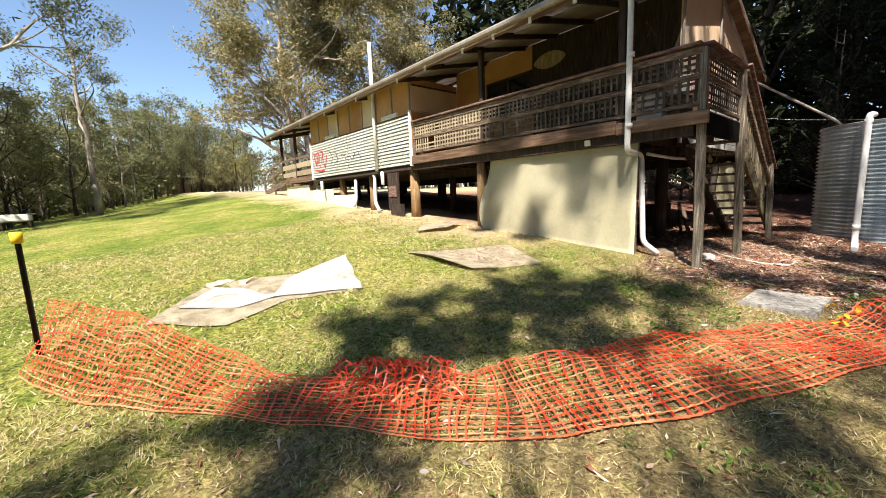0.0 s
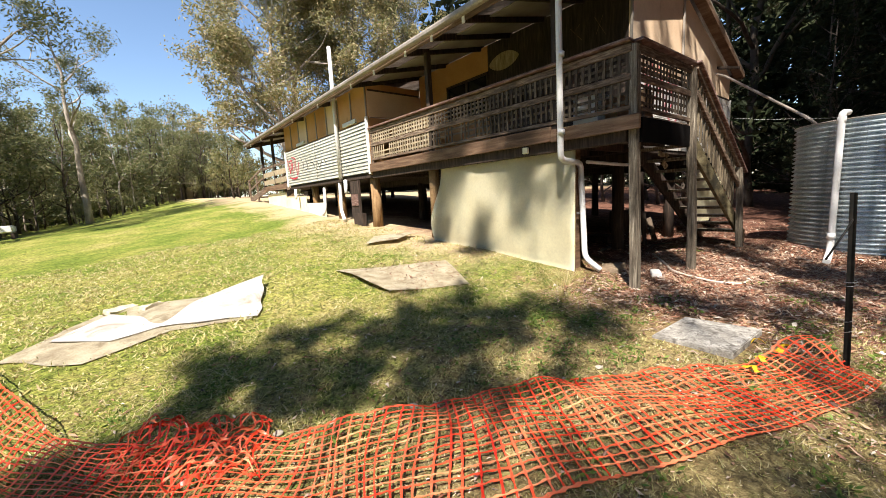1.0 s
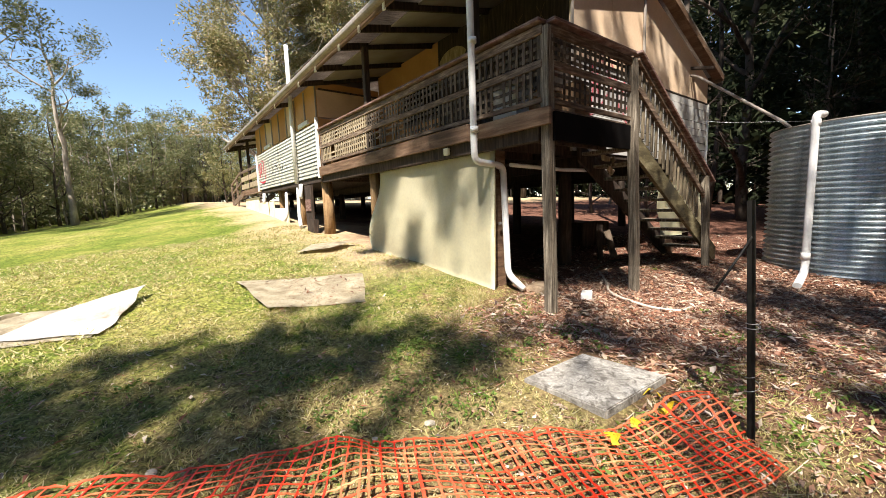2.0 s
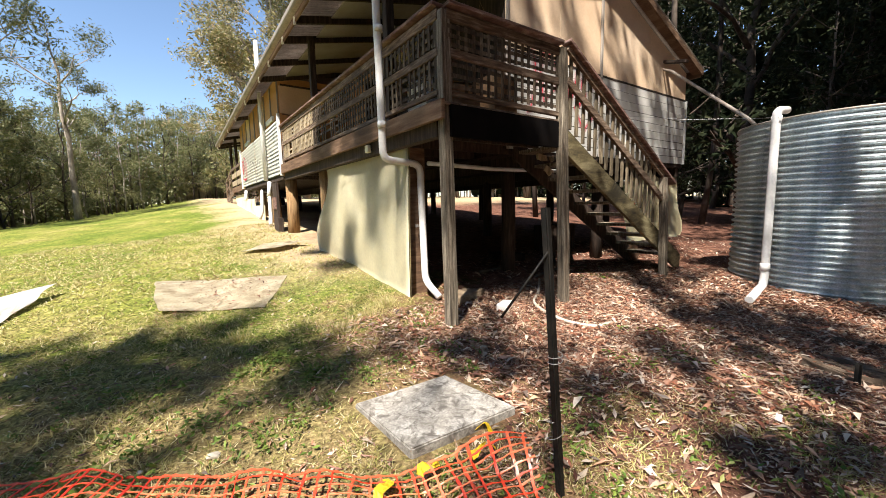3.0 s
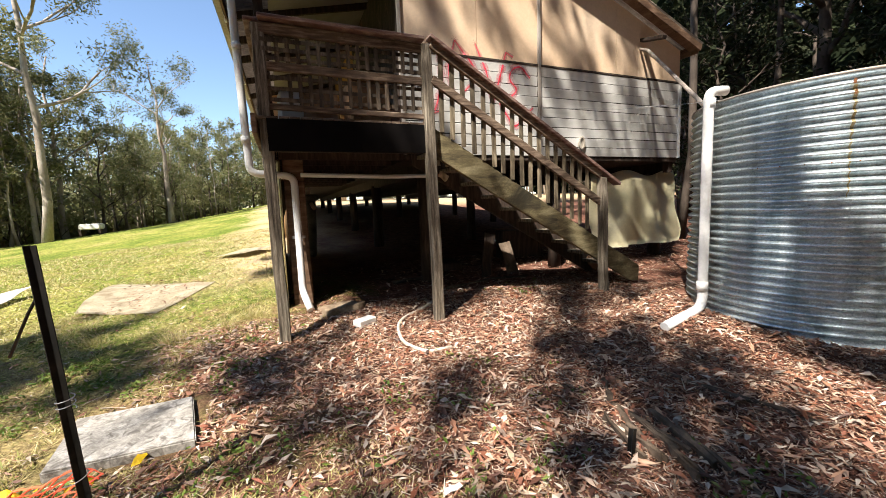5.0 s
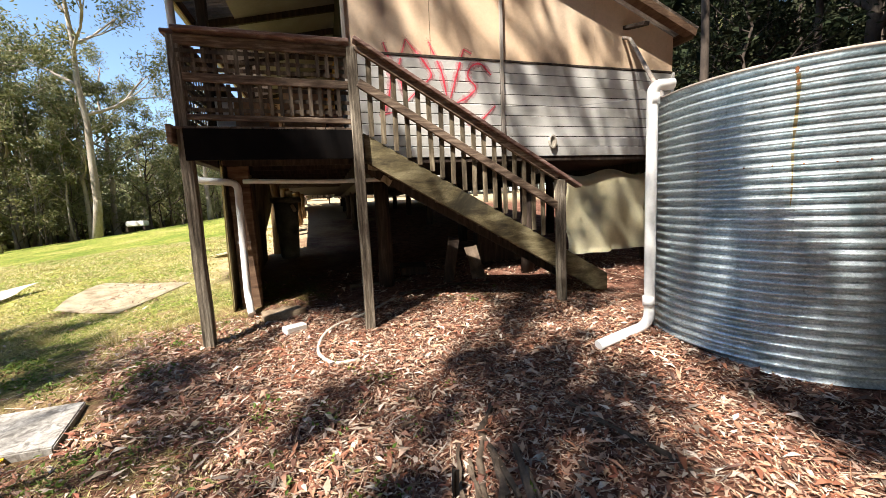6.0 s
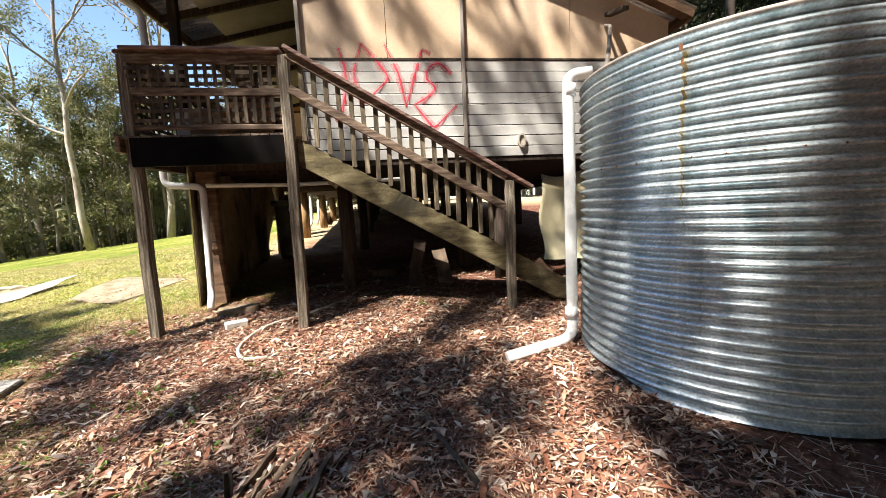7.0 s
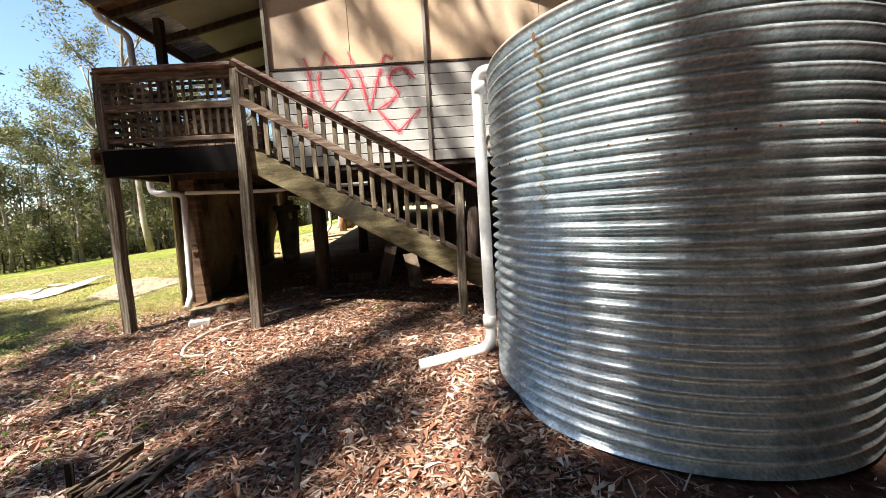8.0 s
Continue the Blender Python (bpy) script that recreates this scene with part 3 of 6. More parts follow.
def build_walls():
    # recessed front wall behind the veranda: panels with a window and a doorway
    def panel(y0, y1, z0, z1, m=OCHRE, name="wall_panel", x=WX, lab="ochre veranda wall panel"):
        bm = bmesh.new()
        box(bm, (x + 0.04, (y0 + y1) / 2, (z0 + z1) / 2), (0.08, y1 - y0 - 0.006, z1 - z0))
        return part(name, bm, m, house, lab)

    top = roof_z(WX) - 0.1
    # near-black panels: the veranda's shade is put into the wall's colour
    panel(G + 0.12, 4.6, UNDER, top, DARK_WOOD, lab="veranda wall panel, its shade put into a dark colour")
    panel(4.6, 6.0, UNDER, top, DARK_WOOD, lab="veranda wall panel, its shade put into a dark colour")
    panel(6.0, 7.4, UNDER, 3.15)
    panel(6.0, 7.4, 4.0, top)
    panel(7.4, R0, UNDER, top)
    bm = bmesh.new()
    for y in (6.03, 6.7, 7.37):
        box(bm, (WX + 0.03, y, 3.575), (0.07, 0.05, 0.85))
    for z in (3.17, 3.98):
        box(bm, (WX + 0.03, 6.7, z), (0.07, 1.38, 0.05))
    fr = part("window_frame", bm, DARK_WOOD, house, "dark timber window frame")
    m, n, l, p = nodes_of("dark_glass")
    p.inputs["Base Color"].default_value = (0.012, 0.013, 0.014, 1)
    p.inputs["Roughness"].default_value = 0.08
    bm = bmesh.new()
    box(bm, (WX + 0.035, 6.7, 3.575), (0.008, 1.34, 0.8))
    part("pane", bm, m, fr, "dark glass pane")
    # painted almond shape on the dark panel
    bm = bmesh.new()
    ring = [bm.verts.new((WX - 0.004, 5.56 + 0.40 * math.cos(t), 4.09 + 0.14 * math.sin(t) * abs(math.sin(t)) ** 0.4 * 1.2)) for t in np.linspace(0, 2 * math.pi, 29)[:-1]]
    bm.faces.new(ring)
    part("painted_shape", bm, WOOD_PALE, house, "painted pale almond shape")
    # end wall of the front room, facing the veranda
    for z0, z1, m2, lab in ((UNDER, 3.4, OCHRE, "ochre panel"), (3.43, 4.02, TAN, "tan panel"), (4.06, roof_z(5.3) - 0.05, OCHRE, "ochre panel")):
        bm = bmesh.new()
        box(bm, ((FX + WX) / 2, R0 + 0.04, (z0 + z1) / 2), (WX - FX - 0.02, 0.08, z1 - z0))
        part("room_end_panel", bm, m2, house, lab)
    bm = bmesh.new()
    box(bm, ((FX + WX) / 2, R0 - 0.005, 4.04), (WX - FX - 0.1, 0.03, 0.035))
    part("end_wall_batten", bm, DARK_WOOD, house)
    # upper front of the room: tan sheets with battens
    ys = np.linspace(R0, R1, 9)
    for i, (a, b) in enumerate(zip(ys, ys[1:])):
        bm = bmesh.new()
        box(bm, (FX + 0.02, (a + b) / 2, (3.36 + EZ + 0.06) / 2), (0.05, b - a - 0.008, EZ + 0.06 - 3.36))
        # two in three ochre: the eave's shade put into the tan sheets' colour
        part("front_sheet", bm, (OCHRE, OCHRE, TAN)[i % 3], house, "tan front wall sheet in the eave's shade")
        bm = bmesh.new()
        box(bm, (FX - 0.02, a + 0.02, (3.36 + EZ) / 2), (0.03, 0.04, EZ - 3.36))
        part("front_batten", bm, SOFFIT, house)
    for a in (9.1, 12.9):
        bm = bmesh.new()
        box(bm, (FX - 0.03, a + 0.35, 3.42), (0.06, 0.75, 0.1))
        soften(bm, 0.006)
        part("window_ledge", bm, WHITE_PAINT, house, "chalky white ledge")
    # lower front: corrugated sheets, ribs lying along the wall
    for a, b in ((R0 + 0.05, 10.08), (10.1, 12.0), (12.0, 13.6), (13.6, R1)):
        bm = bmesh.new()
        n = 16 * 8
        zs = np.linspace(2.10, 3.34, n + 1)
        cols = []
        off = random.uniform(-0.012, 0.006)
        for y in (a, b):
            cols.append([bm.verts.new((FX - 0.025 + off + 0.015 * math.cos(2 * math.pi * 14 * i / n), y, z)) for i, z in enumerate(zs)])
        for i in range(n):
            bm.faces.new((cols[0][i], cols[0][i + 1], cols[1][i + 1], cols[1][i])).smooth = True
        bmesh.ops.solidify(bm, geom=bm.faces[:], thickness=0.003)
        part("corrugated_sheet", bm, CORR_CREAM, house, "cream painted corrugated sheet")
    for y in (R0 + 0.02, R1 + 0.02):
        bm = bmesh.new()
        box(bm, (FX - 0.035, y, 2.74), (0.06, 0.06, 1.36))
        soften(bm, 0.005)
        part("corner_trim", bm, WHITE_PAINT, house, "white corner trim")
    bm = bmesh.new()
    box(bm, (FX + 0.06, (R0 + R1) / 2, 2.1), (0.07, R1 - R0, 0.18))
    part("bottom_plate", bm, DARK_WOOD, house)
    # recessed front wall of the far veranda, back wall, far end wall, floor
    bm = bmesh.new()
    box(bm, (WX + 0.04, (R1 + END) / 2, (UNDER + top) / 2), (0.08, END - R1, top - UNDER))
    part("far_veranda_wall", bm, TAN, house)
    bm = bmesh.new()
    box(bm, ((FX + WX) / 2, R1 - 0.04, 3.1), (WX - FX, 0.08, 2.1))
    part("room_end_wall", bm, TAN, house)
    bm = bmesh.new()
    box(bm, (BX - 0.04, (G + END) / 2 + 0.07, (UNDER + roof_z(BX)) / 2 - 0.04), (0.08, END - G - 0.14, roof_z(BX) - UNDER - 0.1))
    part("back_wall", bm, TAN, house)
    part("end_wall", slab_wall([(WX, UNDER), (BX, UNDER), (BX, roof_z(BX) - 0.08), (RX, RZ - 0.1), (WX, roof_z(WX) - 0.08)], END - 0.1, END), TAN, house)
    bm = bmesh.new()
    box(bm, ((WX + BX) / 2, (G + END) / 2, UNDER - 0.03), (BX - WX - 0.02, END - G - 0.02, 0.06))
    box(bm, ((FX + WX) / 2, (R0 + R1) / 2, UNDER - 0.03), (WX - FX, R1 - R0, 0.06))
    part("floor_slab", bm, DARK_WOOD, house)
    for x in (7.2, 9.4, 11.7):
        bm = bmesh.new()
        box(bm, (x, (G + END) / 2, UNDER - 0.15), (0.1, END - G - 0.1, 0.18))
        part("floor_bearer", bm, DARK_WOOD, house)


def build_roof():
    y0, y1 = G - 0.22, END + 0.9
    for xa, za, xb, zb in ((EX - 0.05, EZ - 0.01, RX, RZ), (QX + 0.05, QZ - 0.015, RX, RZ)):
        bm = bmesh.new()
        n = int((y1 - y0) / 0.076) * 5
        rows = []
        for s in (0, 0.5, 1):
            x, z = xa + (xb - xa) * s, za + (zb - za) * s
            rows.append([bm.verts.new((x, y0 + (y1 - y0) * i / n, z + 0.05 + 0.009 * math.cos(2 * math.pi * i / 5))) for i in range(n + 1)])
        for A, B in zip(rows, rows[1:]):
            for i in range(n):
                bm.faces.new((A[i], A[i + 1], B[i + 1], B[i])).smooth = True
        bmesh.ops.solidify(bm, geom=bm.faces[:], thickness=0.004)
        part("roof_sheeting", bm, ROOF_M, house, "weathered corrugated roof sheeting")
    bm = bmesh.new()
    tube(bm, [(RX, y0, RZ + 0.06), (RX, y1, RZ + 0.06)], 0.07, 10)
    part("ridge_cap", bm, ROOF_M, house)
    # sloping ceiling sheets below the rafters' backs, with dark cover strips
    ys = [y0 + 0.03, G, 3.8, 4.6, 5.4, 6.2, 7.4, R0, 10.6, 12.8, R1, 16.8, END, y1 - 0.03]
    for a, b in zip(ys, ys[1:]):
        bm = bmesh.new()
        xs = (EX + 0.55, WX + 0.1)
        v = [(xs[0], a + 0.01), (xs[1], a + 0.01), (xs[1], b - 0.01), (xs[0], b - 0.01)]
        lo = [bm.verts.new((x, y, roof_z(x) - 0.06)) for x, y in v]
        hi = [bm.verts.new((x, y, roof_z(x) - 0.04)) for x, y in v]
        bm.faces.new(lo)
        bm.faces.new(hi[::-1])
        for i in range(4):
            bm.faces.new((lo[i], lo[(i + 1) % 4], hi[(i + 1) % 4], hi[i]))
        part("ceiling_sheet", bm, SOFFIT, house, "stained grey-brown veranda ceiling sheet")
        bm = bmesh.new()
        beam(bm, (EX + 0.02, b, roof_z(EX) - 0.07), (WX + 0.1, b, roof_z(WX + 0.1) - 0.10), 0.05, 0.11)
        soften(bm, 0.005)
        part("rafter", bm, DARK_WOOD, house, "dark rafter")
        bm = bmesh.new()
        box(bm, (EX + 0.0, b, EZ - 0.075), (0.03, 0.06, 0.12))
        soften(bm, 0.006)
        part("rafter_end", bm, WHITE_PAINT, house, "chalky white rafter end")
    # barge boards and soffit of the gable overhang, fascia, eaves gutter
    for xa, xb in ((EX, RX), (RX, QX)):
        for y, h in ((y0 + 0.015, 0.10), (y1 - 0.015, 0.10)):
            bm = bmesh.new()
            beam(bm, (xa, y, roof_z(xa) - 0.035), (xb, y, roof_z(xb) - 0.035), 0.03, h, (0, 0, 1))
            part("barge_board", bm, FASCIA, house, "dark brown barge board")
        bm = bmesh.new()
        beam(bm, (xa, (y0 + G) / 2, roof_z(xa) - 0.035), (xb, (y0 + G) / 2, roof_z(xb) - 0.035), G - y0 - 0.06, 0.02, (0, 0, 1))
        part("gable_soffit", bm, FASCIA, house)
    bm = bmesh.new()
    prof = [(-0.02, 0.05), (-0.10, 0.05), (-0.11, 0.02), (-0.105, -0.02), (-0.085, -0.045), (-0.02, -0.045)]
    inner = [(x * 0.9 - 0.002, z * 0.9 + 0.006) for x, z in prof]
    ring = prof[1:] + inner[1:][::-1]
    ends = [[bm.verts.new((EX + x, y, EZ + z)) for x, z in ring] for y in (y0 - 0.05, y1)]
    for i in range(len(ring)):
        j = (i + 1) % len(ring)
        bm.faces.new((ends[0][i], ends[0][j], ends[1][j], ends[1][i])).smooth = False
    bm.faces.new(ends[0])
    bm.faces.new(ends[1][::-1])
    part("eaves_gutter", bm, ROOF_M, house, "rusty eaves gutter")
    bm = bmesh.new()
    box(bm, (EX + 0.01, (y0 + y1) / 2, EZ - 0.03), (0.025, y1 - y0 - 0.1, 0.15))
    part("fascia_board", bm, FASCIA, house)
    bm = bmesh.new()
    box(bm, (QX - 0.01, (y0 + y1) / 2, QZ - 0.03), (0.025, y1 - y0 - 0.1, 0.15))
    part("fascia_board", bm, FASCIA, house)


def build_underside():
    def stump(x, y, r, m, lab="", top=UNDER - 0.2, square=False):
        bm = bmesh.new()
        z0 = hz(x, y) - 0.12
        if square:
            box(bm, (x, y, (z0 + top) / 2), (2 * r, 2 * r, top - z0))
            soften(bm, 0.008)
        else:
            tube(bm, [(x, y, z0), (x + 0.01, y, (z0 + top) / 2), (x, y, top)], [r * 1.06, r, r * 0.97], 12)
        part("house_post", bm, m, house, lab)

    stump(5.45, 8.75, 0.13, TREATED, "sunlit round log post", 2.02)
    stump(5.5, 6.35, 0.11, TREATED, "", 2.1)
    bm = bmesh.new()
    zg = hz(5.53, 3.17) - 0.12
    box(bm, (5.53, 3.17, (zg + 2.1) / 2), (0.22, 0.11, 2.1 - zg))
    soften(bm, 0.008)
    part("house_post", bm, FASCIA, house, "broad squared brown corner post")
    stump(5.55, 11.1, 0.12, TREATED, "", 2.0)
    stump(5.55, 13.2, 0.12, TREATED, "", 2.0)
    # inner posts darker than the log posts: shade put into the wood
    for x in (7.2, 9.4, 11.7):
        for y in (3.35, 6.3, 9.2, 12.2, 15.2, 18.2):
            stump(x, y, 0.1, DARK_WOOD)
    # cream skirt sheet along the front, its free edge curling
    bm = bmesh.new()
    ny, nz = 34, 14
    grid = []
    for i in range(ny + 1):
        y = 3.03 + (6.12 - 3.03) * i / ny
        zb, zt = hz(FX, y) - 0.05, 2.06 - 0.02 * (i / ny)
        row = []
        for j in range(nz + 1):
            t = j / nz
            z = zb + (zt - zb) * t
            e = max(0, (i / ny - 0.86) / 0.14)
            curl = -0.10 * e * e * math.sin(t * 5.0 + 0.6) + 0.012 * math.sin(y * 4.2 + 2 * t) + 0.006 * math.sin(y * 11 + 6 * t)
            row.append(bm.verts.new((5.36 + curl - 0.03 * (1 - t), y + e * 0.10 * math.sin(t * 4.2), z)))
        grid.append(row)
    for a, b in zip(grid, grid[1:]):
        for j in range(nz):
            bm.faces.new((a[j], b[j], b[j + 1], a[j + 1])).smooth = True
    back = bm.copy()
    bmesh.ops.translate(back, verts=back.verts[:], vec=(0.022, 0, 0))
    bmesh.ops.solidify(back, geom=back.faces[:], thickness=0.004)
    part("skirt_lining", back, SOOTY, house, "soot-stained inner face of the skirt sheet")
    bmesh.ops.solidify(bm, geom=bm.faces[:], thickness=0.012)
    part("skirt_sheet", bm, CREAM, house, "cream skirt sheet with a curling free edge")
    # lower cream base walls at the far part of the front
    for a, b, zt in ((11.95, 13.6, 1.42), (13.65, 15.8, 1.66), (15.85, 18.5, 1.90)):
        bm = bmesh.new()
        z0 = hz(5.3, (a + b) / 2) - 0.3
        box(bm, (5.36, (a + b) / 2, (z0 + zt) / 2), (0.05, b - a, zt - z0), Matrix.Rotation(random.uniform(-0.03, 0.03), 3, "Y"))
        soften(bm, 0.006)
        part("base_sheet", bm, CREAM, house, "cream base sheet leaning under the floor")
    # hanging tarp under the gable
    bm = bmesh.new()
    grid = []
    for i in range(33):
        x = 9.95 + 1.95 * i / 32
        row = []
        for j in range(13):
            t = j / 12
            z = 1.80 - 1.22 * t + 0.05 * math.sin(x * 6) * (1 - t)
            row.append(bm.verts.new((x + 0.03 * math.sin(9 * t), G + 0.14 + 0.06 * math.sin(5 * x + 3 * t) * (0.3 + t) + 0.05 * math.sin(13 * x - 7 * t) * t * t - 0.10 * t * t, z)))
        grid.append(row)
    for a, b in zip(grid, grid[1:]):
        for j in range(12):
            bm.faces.new((a[j], b[j], b[j + 1], a[j + 1])).smooth = True
    bmesh.ops.solidify(bm, geom=bm.faces[:], thickness=0.004)
    part("hanging_canvas", bm, CREAM, house, "dusty cream canvas hanging under the floor")
    bm = bmesh.new()
    tube(bm, [(5.6, G - 0.02, 1.80), (6.6, G - 0.02, 1.77), (8.0, G, 1.79)], 0.025, 8)
    part("waste_pipe", bm, PVC, house, "grey pipe slung below the deck")


build_gable()
build_walls()
build_roof()
build_underside()


# ---- veranda deck with lattice balustrade ----
veranda = thing("veranda", (6.0, 5.0, DECK), "weathered timber veranda with two-tier lattice balustrade", "veranda")


def lattice(parent, a, b, z0, z1, face, step=0.088, m=None):
    """Upright and lying laths between two points (x, y) of a rail line; face: the outward way."""
    a, b = Vector((*a, 0)), Vector((*b, 0))
    d = (b - a)
    run, way = d.length, d.normalized()
    out = Vector((*face, 0))
    along_x = abs(way.x) > 0.5
    mid = (a + b) / 2
    grid_part = new("lattice_panel")
    grid_part.parent = parent
    grid_part.location = Vector((mid.x, mid.y, z0)) - origin_of(parent)
    bm = bmesh.new()
    box(bm, (0, 0, 0), (0.036, 0.008, z1 - z0 - 0.01) if along_x else (0.008, 0.036, z1 - z0 - 0.01))
    up = mesh_of("lath", bm, m or WOOD_SLAT)
    bm = bmesh.new()
    box(bm, (0, 0, 0), (run - 0.01, 0.008, 0.034) if along_x else (0.008, run - 0.01, 0.034))
    ly = mesh_of("lath", bm, m or WOOD_SLAT)
    bm = bmesh.new()
    box(bm, (0, 0, 0), (run * 0.62, 0.008, 0.034) if along_x else (0.008, run * 0.62, 0.034))
    broken = mesh_of("lath", bm, m or WOOD_SLAT)
    k = int(run / step)
    for i in range(k):
        if random.random() < 0.05:
            continue
        p = a + way * (run * (i + 0.5) / k) + out * 0.006
        ob = piece("lath", up, grid_part, (p.x, p.y, (z0 + z1) / 2))
        ob.rotation_euler = (0, random.uniform(-0.012, 0.012), 0) if along_x else (random.uniform(-0.012, 0.012), 0, 0)
    rows = max(2, round((z1 - z0) / step))
    for j in range(rows):
        z = z0 + (z1 - z0) * (j + 0.5) / rows
        q = mid - out * 0.004
        if random.random() < 0.2:
            q = q + way * run * random.choice((-0.18, 0.18))
            piece("lath", broken, grid_part, (q.x, q.y, z))
        else:
            piece("lath", ly, grid_part, (q.x, q.y, z))


def post(parent, x, y, z0, z1, s=0.095, m=WOOD_GREY, label="", lean=0.0, name="post", lean_y=0.0):
    bm = bmesh.new()
    beam(bm, (x + lean, y + lean_y, z0), (x, y, z1), s, s, (0, 1, 0))
    bmesh.ops.subdivide_edges(bm, edges=[e for e in bm.edges if abs(e.verts[0].co.z - e.verts[1].co.z) > 0.5], cuts=5)
    for v in bm.verts:
        v.co.x += 0.004 * math.sin(v.co.z * 5 + x * 7)
        v.co.y += 0.004 * math.sin(v.co.z * 4 + y * 9)
    soften(bm, 0.007)
    return part(name, bm, m, parent, label)


def balustrade(parent, a, b, bays, face, pale=-1, lift=(0.0, 0.0)):
    """Cap, top, middle and bottom rails with lattice between posts; lift: how far the ends stand out of level."""
    a, b = Vector((*a, 0)), Vector((*b, 0))
    for i in range(len(bays) - 1):
        p, q = a.lerp(b, bays[i]), a.lerp(b, bays[i + 1])
        up0, up1 = (lift[0] + (lift[1] - lift[0]) * k for k in (bays[i], bays[i + 1]))
        up = (up0 + up1) / 2
        for z, h, m in ((2.64, 0.075, WOOD_RAIL), (2.955, 0.09, WOOD_RAIL), (2.295, 0.05, WOOD_RAIL)):
            bm = bmesh.new()
            beam(bm, (p.x, p.y, z + up0), (q.x, q.y, z + up1 + random.uniform(-0.006, 0.006)), 0.04, h)
            soften(bm, 0.005)
            part("rail", bm, m, parent)
        lattice(parent, p.xy, q.xy, 2.32 + up, 2.602 + up, face, m=WOOD_PALE if i == pale else WOOD_SLAT)
        lattice(parent, p.xy, q.xy, 2.68 + up, 2.908 + up, face, m=WOOD_PALE if i == pale else WOOD_SLAT)
    bm = bmesh.new()
    beam(bm, (a.x, a.y, 3.035 + lift[0]), (b.x, b.y, 3.035 + lift[1]), 0.135, 0.04)
    soften(bm, 0.008)
    part("rail_cap", bm, RAIL_CAP, parent, "red-stained handrail cap")


def build_veranda():
    ax, ay = 5.32, 2.25
    front = FX + 0.02
    # third bay in the paler wood: its sunlight is put into the colour
    balustrade(veranda, (front, ay), (front, R0 - 0.02), [0.0, 0.165, 0.62, 1.0], (-1, 0), 2, (0.045, 0.10))
    balustrade(veranda, (ax, 2.21), (6.82, 2.16), [0.0, 1.0], (0, -1), -1, (0.04, 0.01))
    # posts: the corner posts reach the ground, the veranda posts the roof
    post(veranda, 5.31, 2.24, hz(5.31, 2.2) - 0.2, 3.03, 0.1, WOOD_GREY, "grey weathered corner post", 0.0, lean_y=-0.06)
    post(veranda, 6.84, 2.16, hz(6.84, 2.1) - 0.2, 3.0, 0.1, WOOD_GREY, "grey weathered stair-head post", -0.01, lean_y=-0.10)
    for y in (3.28, 6.12):
        post(veranda, FX + 0.07, y, 2.1, roof_z(FX) - 0.1, 0.1, DARK_WOOD, "dark veranda post to the roof")
    post(veranda, FX + 0.05, R0 - 0.06, 2.1, 3.0, 0.09, WOOD_RAIL)
    # fascias and joists
    for y0, y1, z, h, m in ((2.12, 3.3, 2.17, 0.17, FASCIA), (3.3, R0, 2.20, 0.20, FASCIA)):
        bm = bmesh.new()
        box(bm, (FX - 0.03, (y0 + y1) / 2, z), (0.045, y1 - y0 - 0.004, h))
        soften(bm, 0.006)
        part("deck_fascia", bm, m, veranda, "brown weathered deck fascia")
    bm = bmesh.new()
    box(bm, (FX + 0.06, 5.4, 2.04), (0.09, 6.2, 0.17))
    soften(bm, 0.006)
    part("deck_bearer", bm, DARK_WOOD, veranda)
    # only a void here: this black board puts its shade into a colour
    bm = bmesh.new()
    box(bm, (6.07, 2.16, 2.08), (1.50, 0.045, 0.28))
    part("underdeck_shade_board", bm, UNDERDECK_SHADE, veranda, "black board standing for the shade below the deck end")
    for y in np.arange(2.5, R0, 0.6):
        bm = bmesh.new()
        box(bm, (6.1, y, 2.08), (1.5, 0.045, 0.2))
        part("joist", bm, DARK_WOOD, veranda)
    bm = bmesh.new()
    box(bm, (0, 0, 0), (0.088, R0 - 2.16, 0.024))
    soften(bm, 0.003)
    me = mesh_of("deck_board", bm, WOOD_RAIL)
    for x in np.arange(FX + 0.03, WX - 0.03, 0.0935):
        piece("deck_board", me, veranda, (x, (R0 + 2.14) / 2, DECK - 0.02))


build_veranda()


